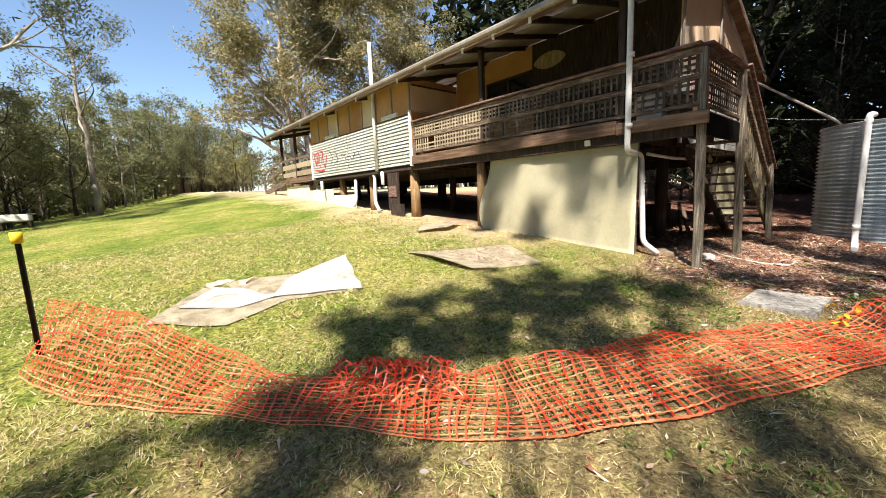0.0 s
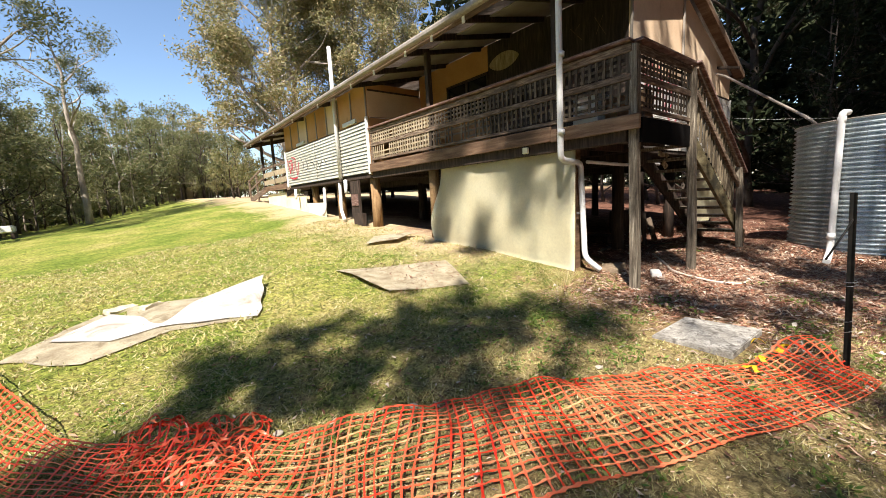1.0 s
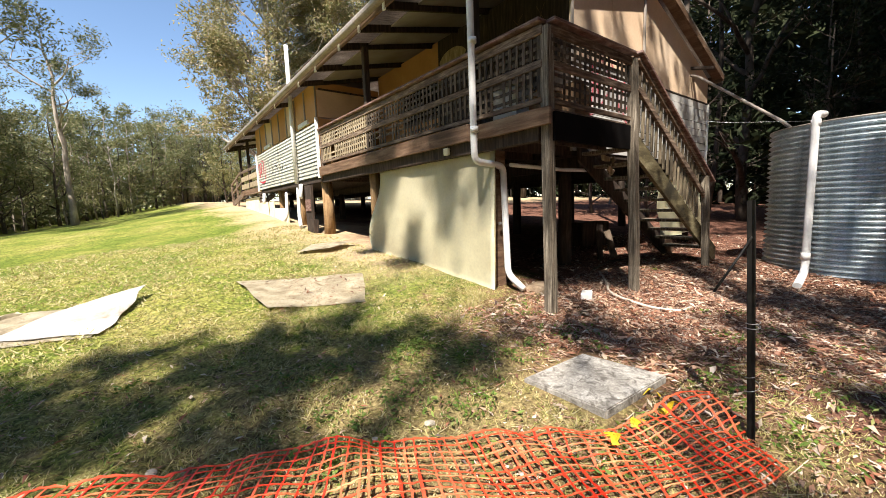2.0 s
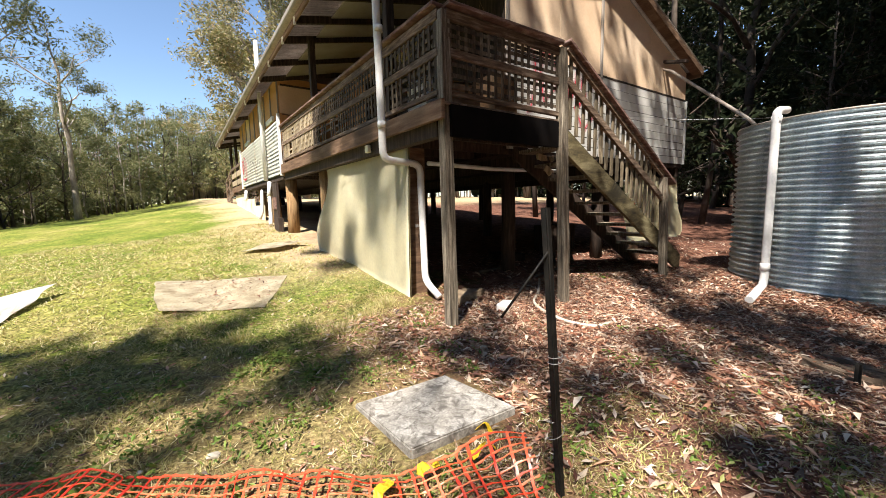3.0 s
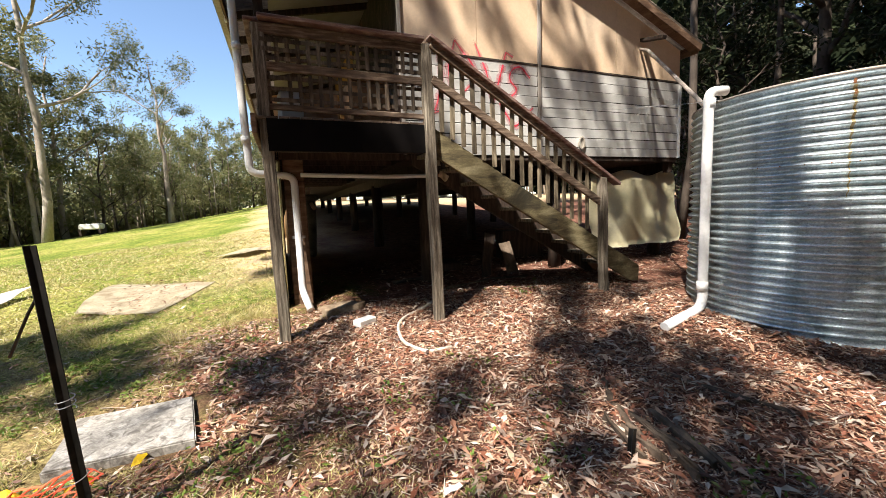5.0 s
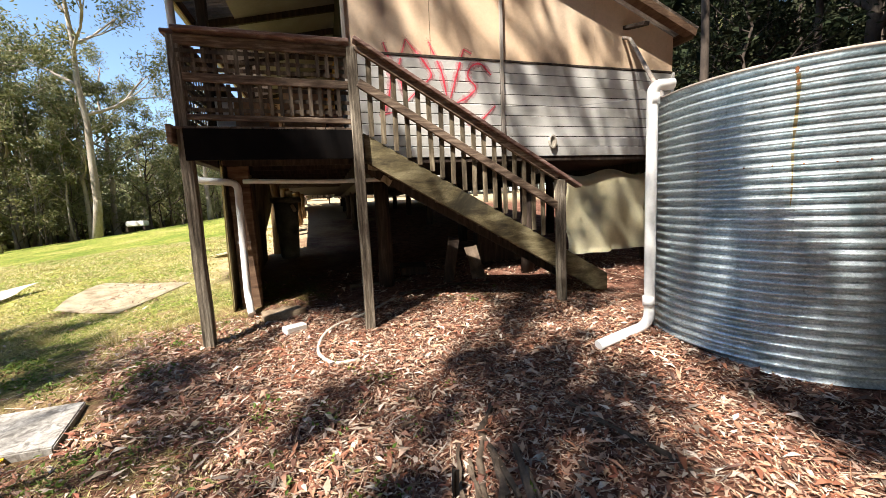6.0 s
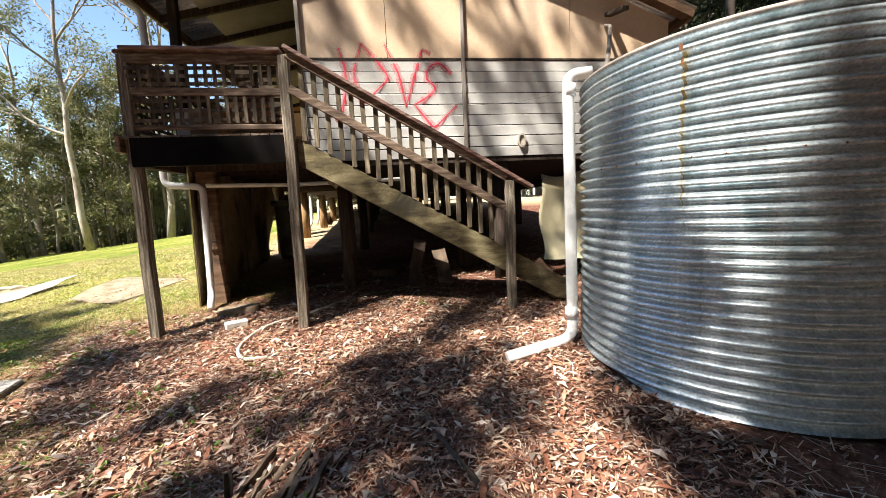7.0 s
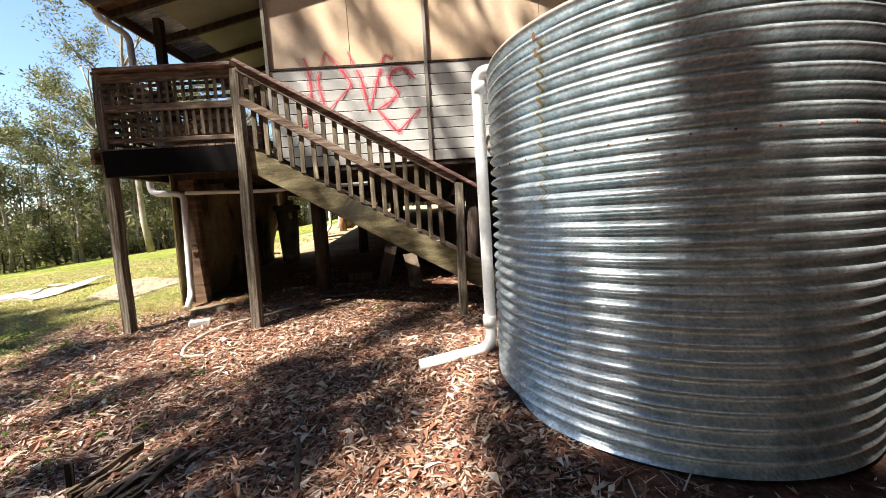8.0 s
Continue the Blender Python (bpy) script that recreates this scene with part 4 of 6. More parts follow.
def build_deck_clutter():
    """Boxes on the open end of the deck, and broken board ends below it."""
    carton_m = surface("faded_carton", (0.24, 0.13, 0.06), (0.36, 0.21, 0.11), (0.46, 0.30, 0.17), 3, 30, 0.8, (1, 1, 1), 0.1, stain=(0.16, 0.09, 0.05), stain_at=0.62)
    for x, y, w, d, h, turn, m, lab in ((6.32, 2.66, 0.42, 0.32, 0.46, 0.15, carton_m, "faded brown carton standing on the veranda deck"), (5.86, 2.72, 0.34, 0.30, 0.34, -0.2, carton_m, "low brown carton standing on the veranda deck"), (5.62, 2.95, 0.36, 0.34, 0.40, 0.1, WHITE_PAINT, "chalky white box standing on the veranda deck"), (6.62, 2.85, 0.20, 0.18, 0.30, 0.5, RAIL_CAP, "dull red tin standing on the veranda deck")):
        z = DECK - 0.008
        box_thing = thing("carton" if m is carton_m else "storage_box", (x, y, z), lab, "box", "boxes on the deck")
        bm = bmesh.new()
        box(bm, (x, y, z + h / 2), (w, d, h), Matrix.Rotation(turn, 3, "Z"))
        soften(bm, 0.008)
        part("body", bm, m, box_thing)
        for side in (-1, 1):
            bm = bmesh.new()
            off = Matrix.Rotation(turn, 3, "Z") @ Vector((0, side * d * 0.26, 0))
            box(bm, (x + off.x, y + off.y, z + h + 0.012), (w * 0.98, d * 0.48, 0.006), Matrix.Rotation(turn, 3, "Z") @ Matrix.Rotation(side * 0.06, 3, "X"))
            part("flap", bm, m, box_thing)
    for x, z, w, turn in ((7.06, 1.90, 0.16, 0.1), (7.24, 1.89, 0.09, -0.2), (7.17, 1.74, 0.12, 0.5)):
        bm = bmesh.new()
        box(bm, (x, 2.6, z), (w, 0.03, 0.07), Matrix.Rotation(turn, 3, "Y"))
        bmesh.ops.subdivide_edges(bm, edges=bm.edges[:], cuts=3, use_grid_fill=True)
        for v in bm.verts:
            v.co += Vector(noise.noise_vector(v.co * 12)) * 0.02
        part("broken_board_end", bm, WOOD_PALE, veranda, "pale splintered board end under the stair head")


build_deck_clutter()

far_veranda = thing("far_veranda", (6.0, 16.8, DECK), "far end veranda with slatted balustrade under the roof", "veranda")


def build_far_veranda():
    for y0, y1 in ((R1 + 0.05, 16.8), (16.8, END)):
        for z, h in ((2.40, 0.2), (2.72, 0.2), (3.02, 0.1)):
            bm = bmesh.new()
            box(bm, (FX, (y0 + y1) / 2, z), (0.03, y1 - y0 - 0.06, h))
            soften(bm, 0.004)
            part("rail_board", bm, WOOD_PALE if h > 0.15 else WOOD_RAIL, far_veranda, "weathered tan balustrade board")
    for y in (16.8, END - 0.05):
        post(far_veranda, FX + 0.03, y, 2.1, roof_z(FX) - 0.1, 0.1, DARK_WOOD)
    bm = bmesh.new()
    box(bm, (6.07, (R1 + END) / 2, DECK - 0.03), (1.64, END - R1, 0.05))
    part("deck_floor", bm, WOOD_RAIL, far_veranda)
    bm = bmesh.new()
    box(bm, (FX - 0.02, (R1 + END) / 2, 2.13), (0.045, END - R1, 0.2))
    part("deck_fascia", bm, FASCIA, far_veranda)
    for x in (5.3, 6.6):
        z1 = hz(x, 21.6)
        bm = bmesh.new()
        beam(bm, (x, END, 2.12), (x, 21.7, z1 + 0.02), 0.05, 0.24)
        part("stringer", bm, WOOD_RAIL, far_veranda)
        for z in (0.95, 0.5):
            bm = bmesh.new()
            beam(bm, (x, END, 2.2 + z), (x, 21.7, z1 + 0.05 + z), 0.045, 0.08)
            part("stair_rail", bm, WOOD_RAIL, far_veranda)
        for y, dz in ((21.65, 0), (20.1, 0.2)):
            post(far_veranda, x, y, hz(x, y) - 0.1, hz(x, y) + 1.05 + dz, 0.08, WOOD_RAIL)
    for k in range(3):
        y = END + 0.5 + k * 0.9
        bm = bmesh.new()
        box(bm, (5.95, y, 2.12 - (2.12 - hz(6, 21.7)) * (y - END) / 3.1 + 0.05), (1.25, 0.28, 0.04))
        part("tread", bm, WOOD_RAIL, far_veranda)


build_far_veranda()

# ---- stair along the gable ----
stair = thing("staircase", (8.2, 2.5, hz(8.2, 2.5)), "weathered timber stair with mossy stringers and slatted balustrade", "staircase")


def build_stair():
    sl = -0.583
    x0, z0 = 6.92, 2.18          # stringer's top edge at the head
    line = lambda x, dz: z0 + sl * (x - x0) + dz
    for y in (2.17, 2.93):
        pts = [(x0 - 0.02, line(x0 - 0.02, 0)), (9.88, line(9.88, 0)), (9.88, line(9.88, -0.22)), (9.72, line(9.72, -0.29)), (x0 - 0.02, line(x0 - 0.02, -0.29))]
        bm = slab_wall(pts, y - 0.024, y + 0.024)
        soften(bm, 0.007)
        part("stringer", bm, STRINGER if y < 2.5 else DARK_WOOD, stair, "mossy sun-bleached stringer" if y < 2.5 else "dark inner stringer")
    steps = 10
    for i in range(steps):
        x = 7.08 + i * 0.29
        z = line(x, -0.10)
        bm = bmesh.new()
        box(bm, (x, 2.55, z), (0.25, 0.71, 0.042))
        soften(bm, 0.006)
        part("tread", bm, WOOD_GREY, stair)
    # balustrade on the open side
    y = 2.11
    for dz, h, m, xa, xb in ((0.46, 0.085, WOOD_RAIL, 6.88, 9.13), (0.80, 0.085, WOOD_RAIL, 6.88, 9.13)):
        bm = bmesh.new()
        beam(bm, (xa, y, line(xa, dz)), (xb, y, line(xb, dz)), 0.04, h, (0, 0, 1))
        soften(bm, 0.005)
        part("rail", bm, m, stair)
    bm = bmesh.new()
    beam(bm, (6.86, y, line(6.86, 0.85)), (9.42, y, line(9.42, 0.85)), 0.12, 0.04, (0, 0, 1))
    soften(bm, 0.007)
    part("rail_cap", bm, RAIL_CAP, stair, "red-stained sloping handrail cap")
    h = 0.79
    bm = bmesh.new()
    box(bm, (0, 0, 0), (0.05, 0.022, h))
    soften(bm, 0.003)
    me = mesh_of("baluster", bm, BALUSTER_M)
    for i in range(17):
        x = 6.99 + i * 0.122
        ob = piece("baluster", me, stair, (x, y + 0.034, line(x, 0.405)))
        ob.rotation_euler = (0, random.uniform(-0.02, 0.02), 0)
    post(stair, 9.16, 2.12, hz(9.16, 2.12) - 0.15, 1.66, 0.095, WOOD_GREY, "sun-bleached newel post", -0.03, "newel_post", -0.08)
    bm = bmesh.new()
    beam(bm, (9.72, 2.9, 0.55), (9.95, 2.9, 0.3), 0.05, 0.25)
    part("stringer_foot", bm, FASCIA, stair)


build_stair()


# ---- water tank ----
TC, TR, TB, TT = Vector((10.38, 0.51, 0)), 1.06, 0.13, 2.27


def build_tank():
    tank = thing("water_tank", (TC.x, TC.y, TB), "round galvanised corrugated steel rainwater tank, rust-streaked", "water tank")
    corr, per, seg = 29, 8, 120
    zs = np.linspace(TB, TT, corr * per + 1)
    bm = bmesh.new()
    rings = []
    for i, z in enumerate(zs):
        r = TR + 0.023 * math.cos(2 * math.pi * i / per)
        rings.append([bm.verts.new((TC.x + r * math.cos(2 * math.pi * k / seg), TC.y + r * math.sin(2 * math.pi * k / seg), z)) for k in range(seg)])
    for a, b in zip(rings, rings[1:]):
        for k in range(seg):
            bm.faces.new((a[k], a[(k + 1) % seg], b[(k + 1) % seg], b[k])).smooth = True
    part("tank_wall", bm, TANK_M, tank)
    bm = bmesh.new()
    tube(bm, [(TC.x + (TR + 0.005) * math.cos(t), TC.y + (TR + 0.005) * math.sin(t), TT + 0.008) for t in np.linspace(0, 2 * math.pi, 73)], 0.016, 6, False)
    part("rim", bm, ROOF_M, tank, "dark rolled top rim")
    bm = bmesh.new()
    n = 48
    ring = [bm.verts.new((TC.x + TR * math.cos(2 * math.pi * k / n), TC.y + TR * math.sin(2 * math.pi * k / n), TT)) for k in range(n)]
    top = bm.verts.new((TC.x, TC.y, TT + 0.10))
    for k in range(n):
        bm.faces.new((ring[k], ring[(k + 1) % n], top))
    part("tank_roof", bm, ROOF_M, tank, "shallow metal tank roof")
    # rust drips below the rim
    for th, dz in ((math.radians(211.5), 0.02), (math.radians(212), 0.10)):
        bm = bmesh.new()
        r = TR + 0.022
        vs = []
        for k in range(10):
            q = 2 * math.pi * k / 10
            t = th + 0.011 * math.cos(q) / r * (1 if dz < 0.1 else 0.7)
            vs.append(bm.verts.new((TC.x + (r + 0.003) * math.cos(t), TC.y + (r + 0.003) * math.sin(t), TT - 0.045 - dz + 0.022 * math.sin(q))))
        bm.faces.new(vs)
        part("rust_patch", bm, RUST, tank, "orange rust patch")
    # a thin ochre streak below them that follows the corrugations
    bm = bmesh.new()
    rows = []
    for k in range(121):
        t = k / 120
        z = TT - 0.09 - 0.85 * t
        r = TR + 0.0025 + 0.023 * math.cos(2 * math.pi * corr * (z - TB) / (TT - TB))
        w = 0.010 * (1 - 0.7 * t) * (1 + 0.25 * math.sin(23 * t))
        rows.append([bm.verts.new((TC.x + r * math.cos(q), TC.y + r * math.sin(q), z)) for q in (math.radians(212) - w + 0.004 * math.sin(9 * t), math.radians(212) + w + 0.004 * math.sin(9 * t))])
    for a, b in zip(rows, rows[1:]):
        bm.faces.new((a[0], a[1], b[1], b[0]))
    part("rust_streak", bm, OCHRE_STREAK, tank, "thin ochre rust streak")
    # rivets along the lap of two sheets
    bm = bmesh.new()
    bmesh.ops.create_uvsphere(bm, u_segments=8, v_segments=4, radius=0.006)
    rivet = mesh_of("rivet", bm, RUST)
    zr = TB + (TT - TB) / corr * 20
    for k in range(15):
        q = math.radians(182 + 8.2 * k)
        piece("rivet", rivet, tank, (TC.x + (TR + 0.023) * math.cos(q), TC.y + (TR + 0.023) * math.sin(q), zr))
    bm = bmesh.new()
    n = 64
    lo = [bm.verts.new((TC.x + (TR - 0.01) * math.cos(2 * math.pi * k / n), TC.y + (TR - 0.01) * math.sin(2 * math.pi * k / n), -0.05)) for k in range(n)]
    hi = [bm.verts.new((v.co.x, v.co.y, TB + 0.003)) for v in lo]
    bm.faces.new(hi)
    for k in range(n):
        bm.faces.new((lo[k], lo[(k + 1) % n], hi[(k + 1) % n], hi[k]))
    # near-black wood colour stands for the shade at the tank's foot
    part("tank_base", bm, DARK_WOOD, tank, "earth base, the shade below the tank put into its dark colour")
    pipe = thing("overflow_pipe", (9.28, 0.90, hz(9.28, 0.9)), "white pvc overflow pipe standing beside the tank and kicking out", "pipe")
    bm = bmesh.new()
    tube(bm, bend([(9.44, 0.85, 2.385), (9.27, 0.90, 2.38), (9.28, 0.90, 1.2), (9.29, 0.90, 0.24), (8.70, 0.87, hz(8.7, 0.87) + 0.05)], 0.12, 6), 0.046, 14)
    part("pipe_run", bm, PVC, pipe)
    for z in (0.42, 2.22):
        bm = bmesh.new()
        tube(bm, [(9.28, 0.90, z), (9.28, 0.90, z + 0.09)], 0.053, 14)
        part("collar", bm, PVC, pipe, "pvc joint collar")
    inlet = thing("inlet_pipe", (10.86, 3.0, 3.7), "grey pipe carrying roof water across to the tank", "pipe")
    bm = bmesh.new()
    tube(bm, bend([(10.86, G + 0.02, 3.74), (10.84, G - 0.15, 3.66), (9.86, 1.35, 2.42), (9.84, 1.25, 2.30)], 0.06), 0.024, 12)
    part("pipe_run", bm, PVC_OLD, inlet)
    bm = bmesh.new()
    box(bm, (10.9, G - 0.12, 3.84), (0.10, 0.55, 0.05), Matrix.Rotation(0.25, 3, "X"))
    soften(bm, 0.006)
    part("bracket_board", bm, DARK_WOOD, inlet, "dark timber bracket")
    bm = bmesh.new()
    tube(bm, [(8.9, G - 0.04, 2.7), (9.2, 1.9, 2.45), (9.5, 1.2, 2.36), (9.6, 0.9, 2.33)], 0.003, 4)
    solo("slack_cable", bm, WIRE_M, "thin slack wire from wall to tank", "cable")


build_tank()


# ---- pipes on the house front ----
def build_pipes():
    dp = thing("downpipe", (5.12, 3.05, 1.0), "white pvc downpipe from the eaves, cranked below the deck", "downpipe")
    bm = bmesh.new()
    zg = hz(5.6, 2.9)
    tube(bm, bend([(4.75, 2.98, 4.2), (4.77, 3.0, 4.06), (5.07, 3.07, 3.84), (5.09, 3.07, 1.83), (5.53, 3.05, 1.79), (5.52, 2.98, zg + 0.2), (5.58, 2.78, zg + 0.03)], 0.09, 5), 0.04, 14)
    part("pipe_run", bm, PVC, dp)
    for z in (2.15, 3.1):
        bm = bmesh.new()
        tube(bm, [(5.08, 3.05, z), (5.08, 3.05, z + 0.06)], 0.046, 14)
        part("collar", bm, PVC, dp)
    bm = bmesh.new()
    box(bm, (5.53, 3.06, 1.1), (0.14, 0.02, 0.03))
    part("pipe_clip", bm, WIRE_M, dp, "metal pipe clip")
    vent = thing("vent_pipe", (5.16, 10.15, 2.1), "tall white vent pipe rising past the gutter", "vent pipe")
    bm = bmesh.new()
    tube(bm, [(5.16, 10.15, 2.04), (5.15, 10.15, 3.8), (5.15, 10.15, 5.5)], 0.05, 12)
    part("pipe_run", bm, PVC, vent)
    for y, top, kick in ((11.75, 1.86, 0.05), (10.55, 1.97, -0.35)):
        p = thing("waste_pipe", (5.3, y, hz(5.3, y)), "white pvc waste pipe below the floor", "pipe", "waste pipes under the front")
        z = hz(5.25, y + kick)
        bm = bmesh.new()
        tube(bm, bend([(5.55, y + 0.5, top), (5.3, y, top), (5.28, y, z + 0.3), (5.2, y + kick, z + 0.05)], 0.1), 0.05, 12)
        part("pipe_run", bm, PVC, p)
    for y, z in ((9.95, 1.8), (14.2, 1.75)):
        bm = bmesh.new()
        tube(bm, [(5.2, y, z + 0.2), (5.15, y - 0.1, z - 0.15)], 0.05, 10)
        solo("stub_pipe", bm, PVC, "short white pipe stub below the wall", "pipe")
    bm = bmesh.new()
    box(bm, (5.2, 9.45, 1.45), (0.04, 0.36, 0.3))
    soften(bm, 0.004)
    solo("meter_box", bm, RAIL_CAP, "small dark red box under the floor", "box")
    bm = bmesh.new()
    box(bm, (5.23, 9.45, 1.45), (0.05, 0.5, 1.0))
    box(bm, (5.23, 9.3, 0.85), (0.12, 0.5, 0.5))
    solo("fallen_board", bm, DARK_WOOD, "dark board standing under the floor", "board")
    light = thing("junction_box", (FX - 0.04, 3.55, 2.1), "small cream junction box under the fascia", "box")
    bm = bmesh.new()
    box(bm, (FX - 0.03, 3.75, 2.03), (0.05, 0.09, 0.09))
    soften(bm, 0.008)
    part("cover", bm, CREAM, light)
    x, y = 5.74, 5.9
    z = hz(x, y)
    drum = thing("drum", (x, y, z), "tall dusty olive drum with a broad rim under the house", "drum")
    bm = bmesh.new()
    tube(bm, [(x, y, z), (x, y, z + 0.05), (x, y, z + 0.7), (x, y, 1.58)], [0.15, 0.17, 0.205, 0.215], 22)
    part("body", bm, DRUM_M, drum)
    bm = bmesh.new()
    tube(bm, [(x, y, 1.575), (x, y, 1.59), (x, y, 1.66), (x, y, 1.685)], [0.25, 0.275, 0.275, 0.25], 24)
    part("rim", bm, DRUM_M, drum, "broad flanged rim")
    bm = bmesh.new()
    tube(bm, [(x + 0.06, y, 1.685), (x + 0.06, y, 1.80)], 0.075, 14)
    part("neck", bm, CREAM, drum, "short cream neck")
    bm = bmesh.new()
    tube(bm, [(x + 0.12, y - 0.17, 1.52), (x + 0.17, y - 0.25, 1.42)], 0.035, 10)
    part("spout", bm, CREAM, drum, "stubby cream spout")


build_pipes()


# ---- spray paint ----
def strokes(name, lines, place, width, material, label):
    """Flat ribbons along polylines given on a wall; place(u, v) puts them in the world."""
    for pts in lines:
        bm = bmesh.new()
        P = [Vector((*q, 0)) for q in pts]
        P = [q.xy for q in bend(P, 0.07, 4)] if len(P) > 2 else [q.xy for q in P]
        prev = None
        for i, q in enumerate(P):
            d = (P[min(i + 1, len(P) - 1)] - P[max(i - 1, 0)]).normalized()
            s = Vector((-d.y, d.x)) * width / 2 * (1 + 0.35 * math.sin(i * 1.9 + q.x * 3)) * (0.6 if i in (0, len(P) - 1) else 1)
            pair = [bm.verts.new(place(*(q + s))), bm.verts.new(place(*(q - s)))]
            if prev:
                bm.faces.new((prev[0], pair[0], pair[1], prev[1]))
            prev = pair
        part(name, bm, material, house, label)


wall_at = lambda u, v: (u, G + 0.0015 if v > 3.30 else G - 0.0195, v)
mist_at = lambda u, v: (u, G + 0.0028 if v > 3.30 else G - 0.0180, v)
LETTERS = [[(7.30, 3.42), (7.36, 3.2), (7.37, 2.97), (7.32, 2.75), (7.26, 2.59)], [(7.58, 3.48), (7.46, 3.12), (7.54, 2.72)], [(7.58, 3.48), (7.75, 3.28), (7.91, 3.06), (7.54, 2.72)],
           [(7.87, 3.47), (8.03, 3.10), (8.10, 2.70)], [(8.34, 3.41), (8.24, 3.12), (8.10, 2.70)], [(8.34, 3.41), (8.45, 3.36)],
           [(8.71, 3.10), (8.56, 3.25), (8.42, 3.20), (8.36, 3.06), (8.51, 2.93), (8.36, 2.80), (8.21, 2.73)], [(8.21, 2.73), (8.45, 2.42), (8.76, 2.71)], [(7.20, 2.55), (7.38, 2.60)]]
strokes("spray_stroke", LETTERS, wall_at, 0.021, RED_SPRAY, "pink-red spray-painted scrawl")
strokes("spray_mist", LETTERS, mist_at, 0.085, SPRAY_MIST, "soft pink overspray round the scrawl")
strokes("spray_stroke", [[(x - dx, z - dz), (x + dx, z + dz)] for x, z in ((7.30, 3.42), (7.58, 3.49), (7.87, 3.48), (8.10, 2.70), (8.45, 2.42)) for dx, dz in ((0.05, 0.0), (0.025, 0.04), (-0.025, 0.04))], wall_at, 0.008, SPRAY_MIST, "star of paint spatter")
dark_at = lambda u, v: (WX - 0.004, u, v)
strokes("spray_stroke", [[(4.03, 4.15), (3.81, 3.90)], [(3.84, 4.17), (3.93, 4.09)], [(3.59, 4.18), (3.39, 3.84)], [(3.44, 4.17), (3.56, 3.90)]], dark_at, 0.016, FASCIA, "faint brown painted cross")
front_at = lambda u, v: (FX - 0.045 - 0.0006 * (u * 31 % 5), u, v)
strokes("spray_stroke", [[(14.8, 3.05), (14.55, 2.5), (14.4, 2.9), (14.2, 2.45)], [(14.7, 2.95), (14.3, 3.0), (14.25, 2.7), (14.65, 2.65)], [(14.0, 2.9), (13.8, 2.4), (13.6, 2.85)], [(14.7, 2.4), (14.2, 2.32), (13.8, 2.36)], [(14.3, 3.1), (13.9, 3.0), (14.1, 2.6)]], front_at, 0.045, RED_SPRAY, "red spray-painted scrawl")
strokes("spray_stroke", [[(13.4, 3.0), (13.1, 2.7), (13.3, 2.5)], [(12.9, 2.9), (12.7, 2.6), (13.0, 2.5)], [(12.5, 2.75), (12.2, 2.7), (12.1, 2.45)], [(11.9, 2.72), (11.7, 2.5), (11.5, 2.7)], [(11.3, 2.7), (11.1, 2.5)]], front_at, 0.03, BLACK_SPRAY, "faint black spray-painted scrawl")


# ---- lying sheets and slab ----
def sheet(name, outline, lift, thick, material, label, category="sheet", n=14, at=None):
    """A thin lying sheet from four corners (x, y), following the ground plus lift(u, v)."""
    A, B, C, D = [Vector((*p, 0)) for p in outline]
    bm = bmesh.new()
    grid = []
    for i in range(n + 1):
        row = []
        for j in range(n + 1):
            u, v = i / n, j / n
            p = (A * (1 - u) + B * u) * (1 - v) + (D * (1 - u) + C * u) * v
            edge = min(u, v, 1 - u, 1 - v)
            wob = 0.05 * noise.noise(Vector((p.x * 3, p.y * 3, 0.5))) if edge < 0.01 else 0.0
            row.append(bm.verts.new((p.x + wob, p.y + wob, hz(p.x, p.y) + lift(u, v))))
        grid.append(row)
    for a, b in zip(grid, grid[1:]):
        for j in range(n):
            bm.faces.new((a[j], b[j], b[j + 1], a[j + 1])).smooth = True
    bmesh.ops.solidify(bm, geom=bm.faces[:], thickness=thick)
    c = (A + B + C + D) / 4
    return solo(name, bm, material, label, category, at=(c.x, c.y, hz(c.x, c.y)))


sheet("fallen_sheet", [(-0.56, 5.3), (0.08, 4.68), (0.78, 4.95), (0.15, 6.3)], lambda u, v: 0.018, 0.008, SHEET_D, "dusty brown fibre-cement sheet lying on the lawn")
sheet("fallen_sheet", [(0.42, 5.1), (1.52, 4.65), (1.65, 5.75), (0.42, 6.35)], lambda u, v: 0.012, 0.008, SHEET_D, "dusty brown fibre-cement sheet half sunk in the lawn")
sheet("fallen_sheet", [(-0.20, 5.55), (0.28, 5.1), (0.80, 5.2), (0.26, 6.15)], lambda u, v: 0.032 + 0.008 * math.sin(6 * u), 0.006, SHEET_W, "white fibre-cement sheet lying over another")
sheet("fallen_sheet", [(0.66, 5.2), (1.58, 4.65), (1.93, 5.8), (1.06, 5.75)], lambda u, v: 0.03 + 0.20 * max(0, v - 0.3) ** 1.3 * (0.2 + 0.8 * u), 0.008, SHEET_W, "white fibre-cement sheet with a lifted corner")
sheet("fallen_sheet", [(2.98, 4.15), (3.95, 3.7), (4.36, 4.7), (2.9, 5.6)], lambda u, v: 0.016 + 0.08 * max(0, 1 - 2.6 * u) * max(0, math.sin(2.6 * v + 0.5)), 0.007, SHEET_D, "warped dusty sheet lying by the house")
sheet("fallen_sheet", [(4.1, 6.9), (4.6, 6.5), (5.2, 6.7), (4.5, 7.3)], lambda u, v: 0.05 + 0.05 * u, 0.015, SHEET_D, "small dusty board lying by the wall")
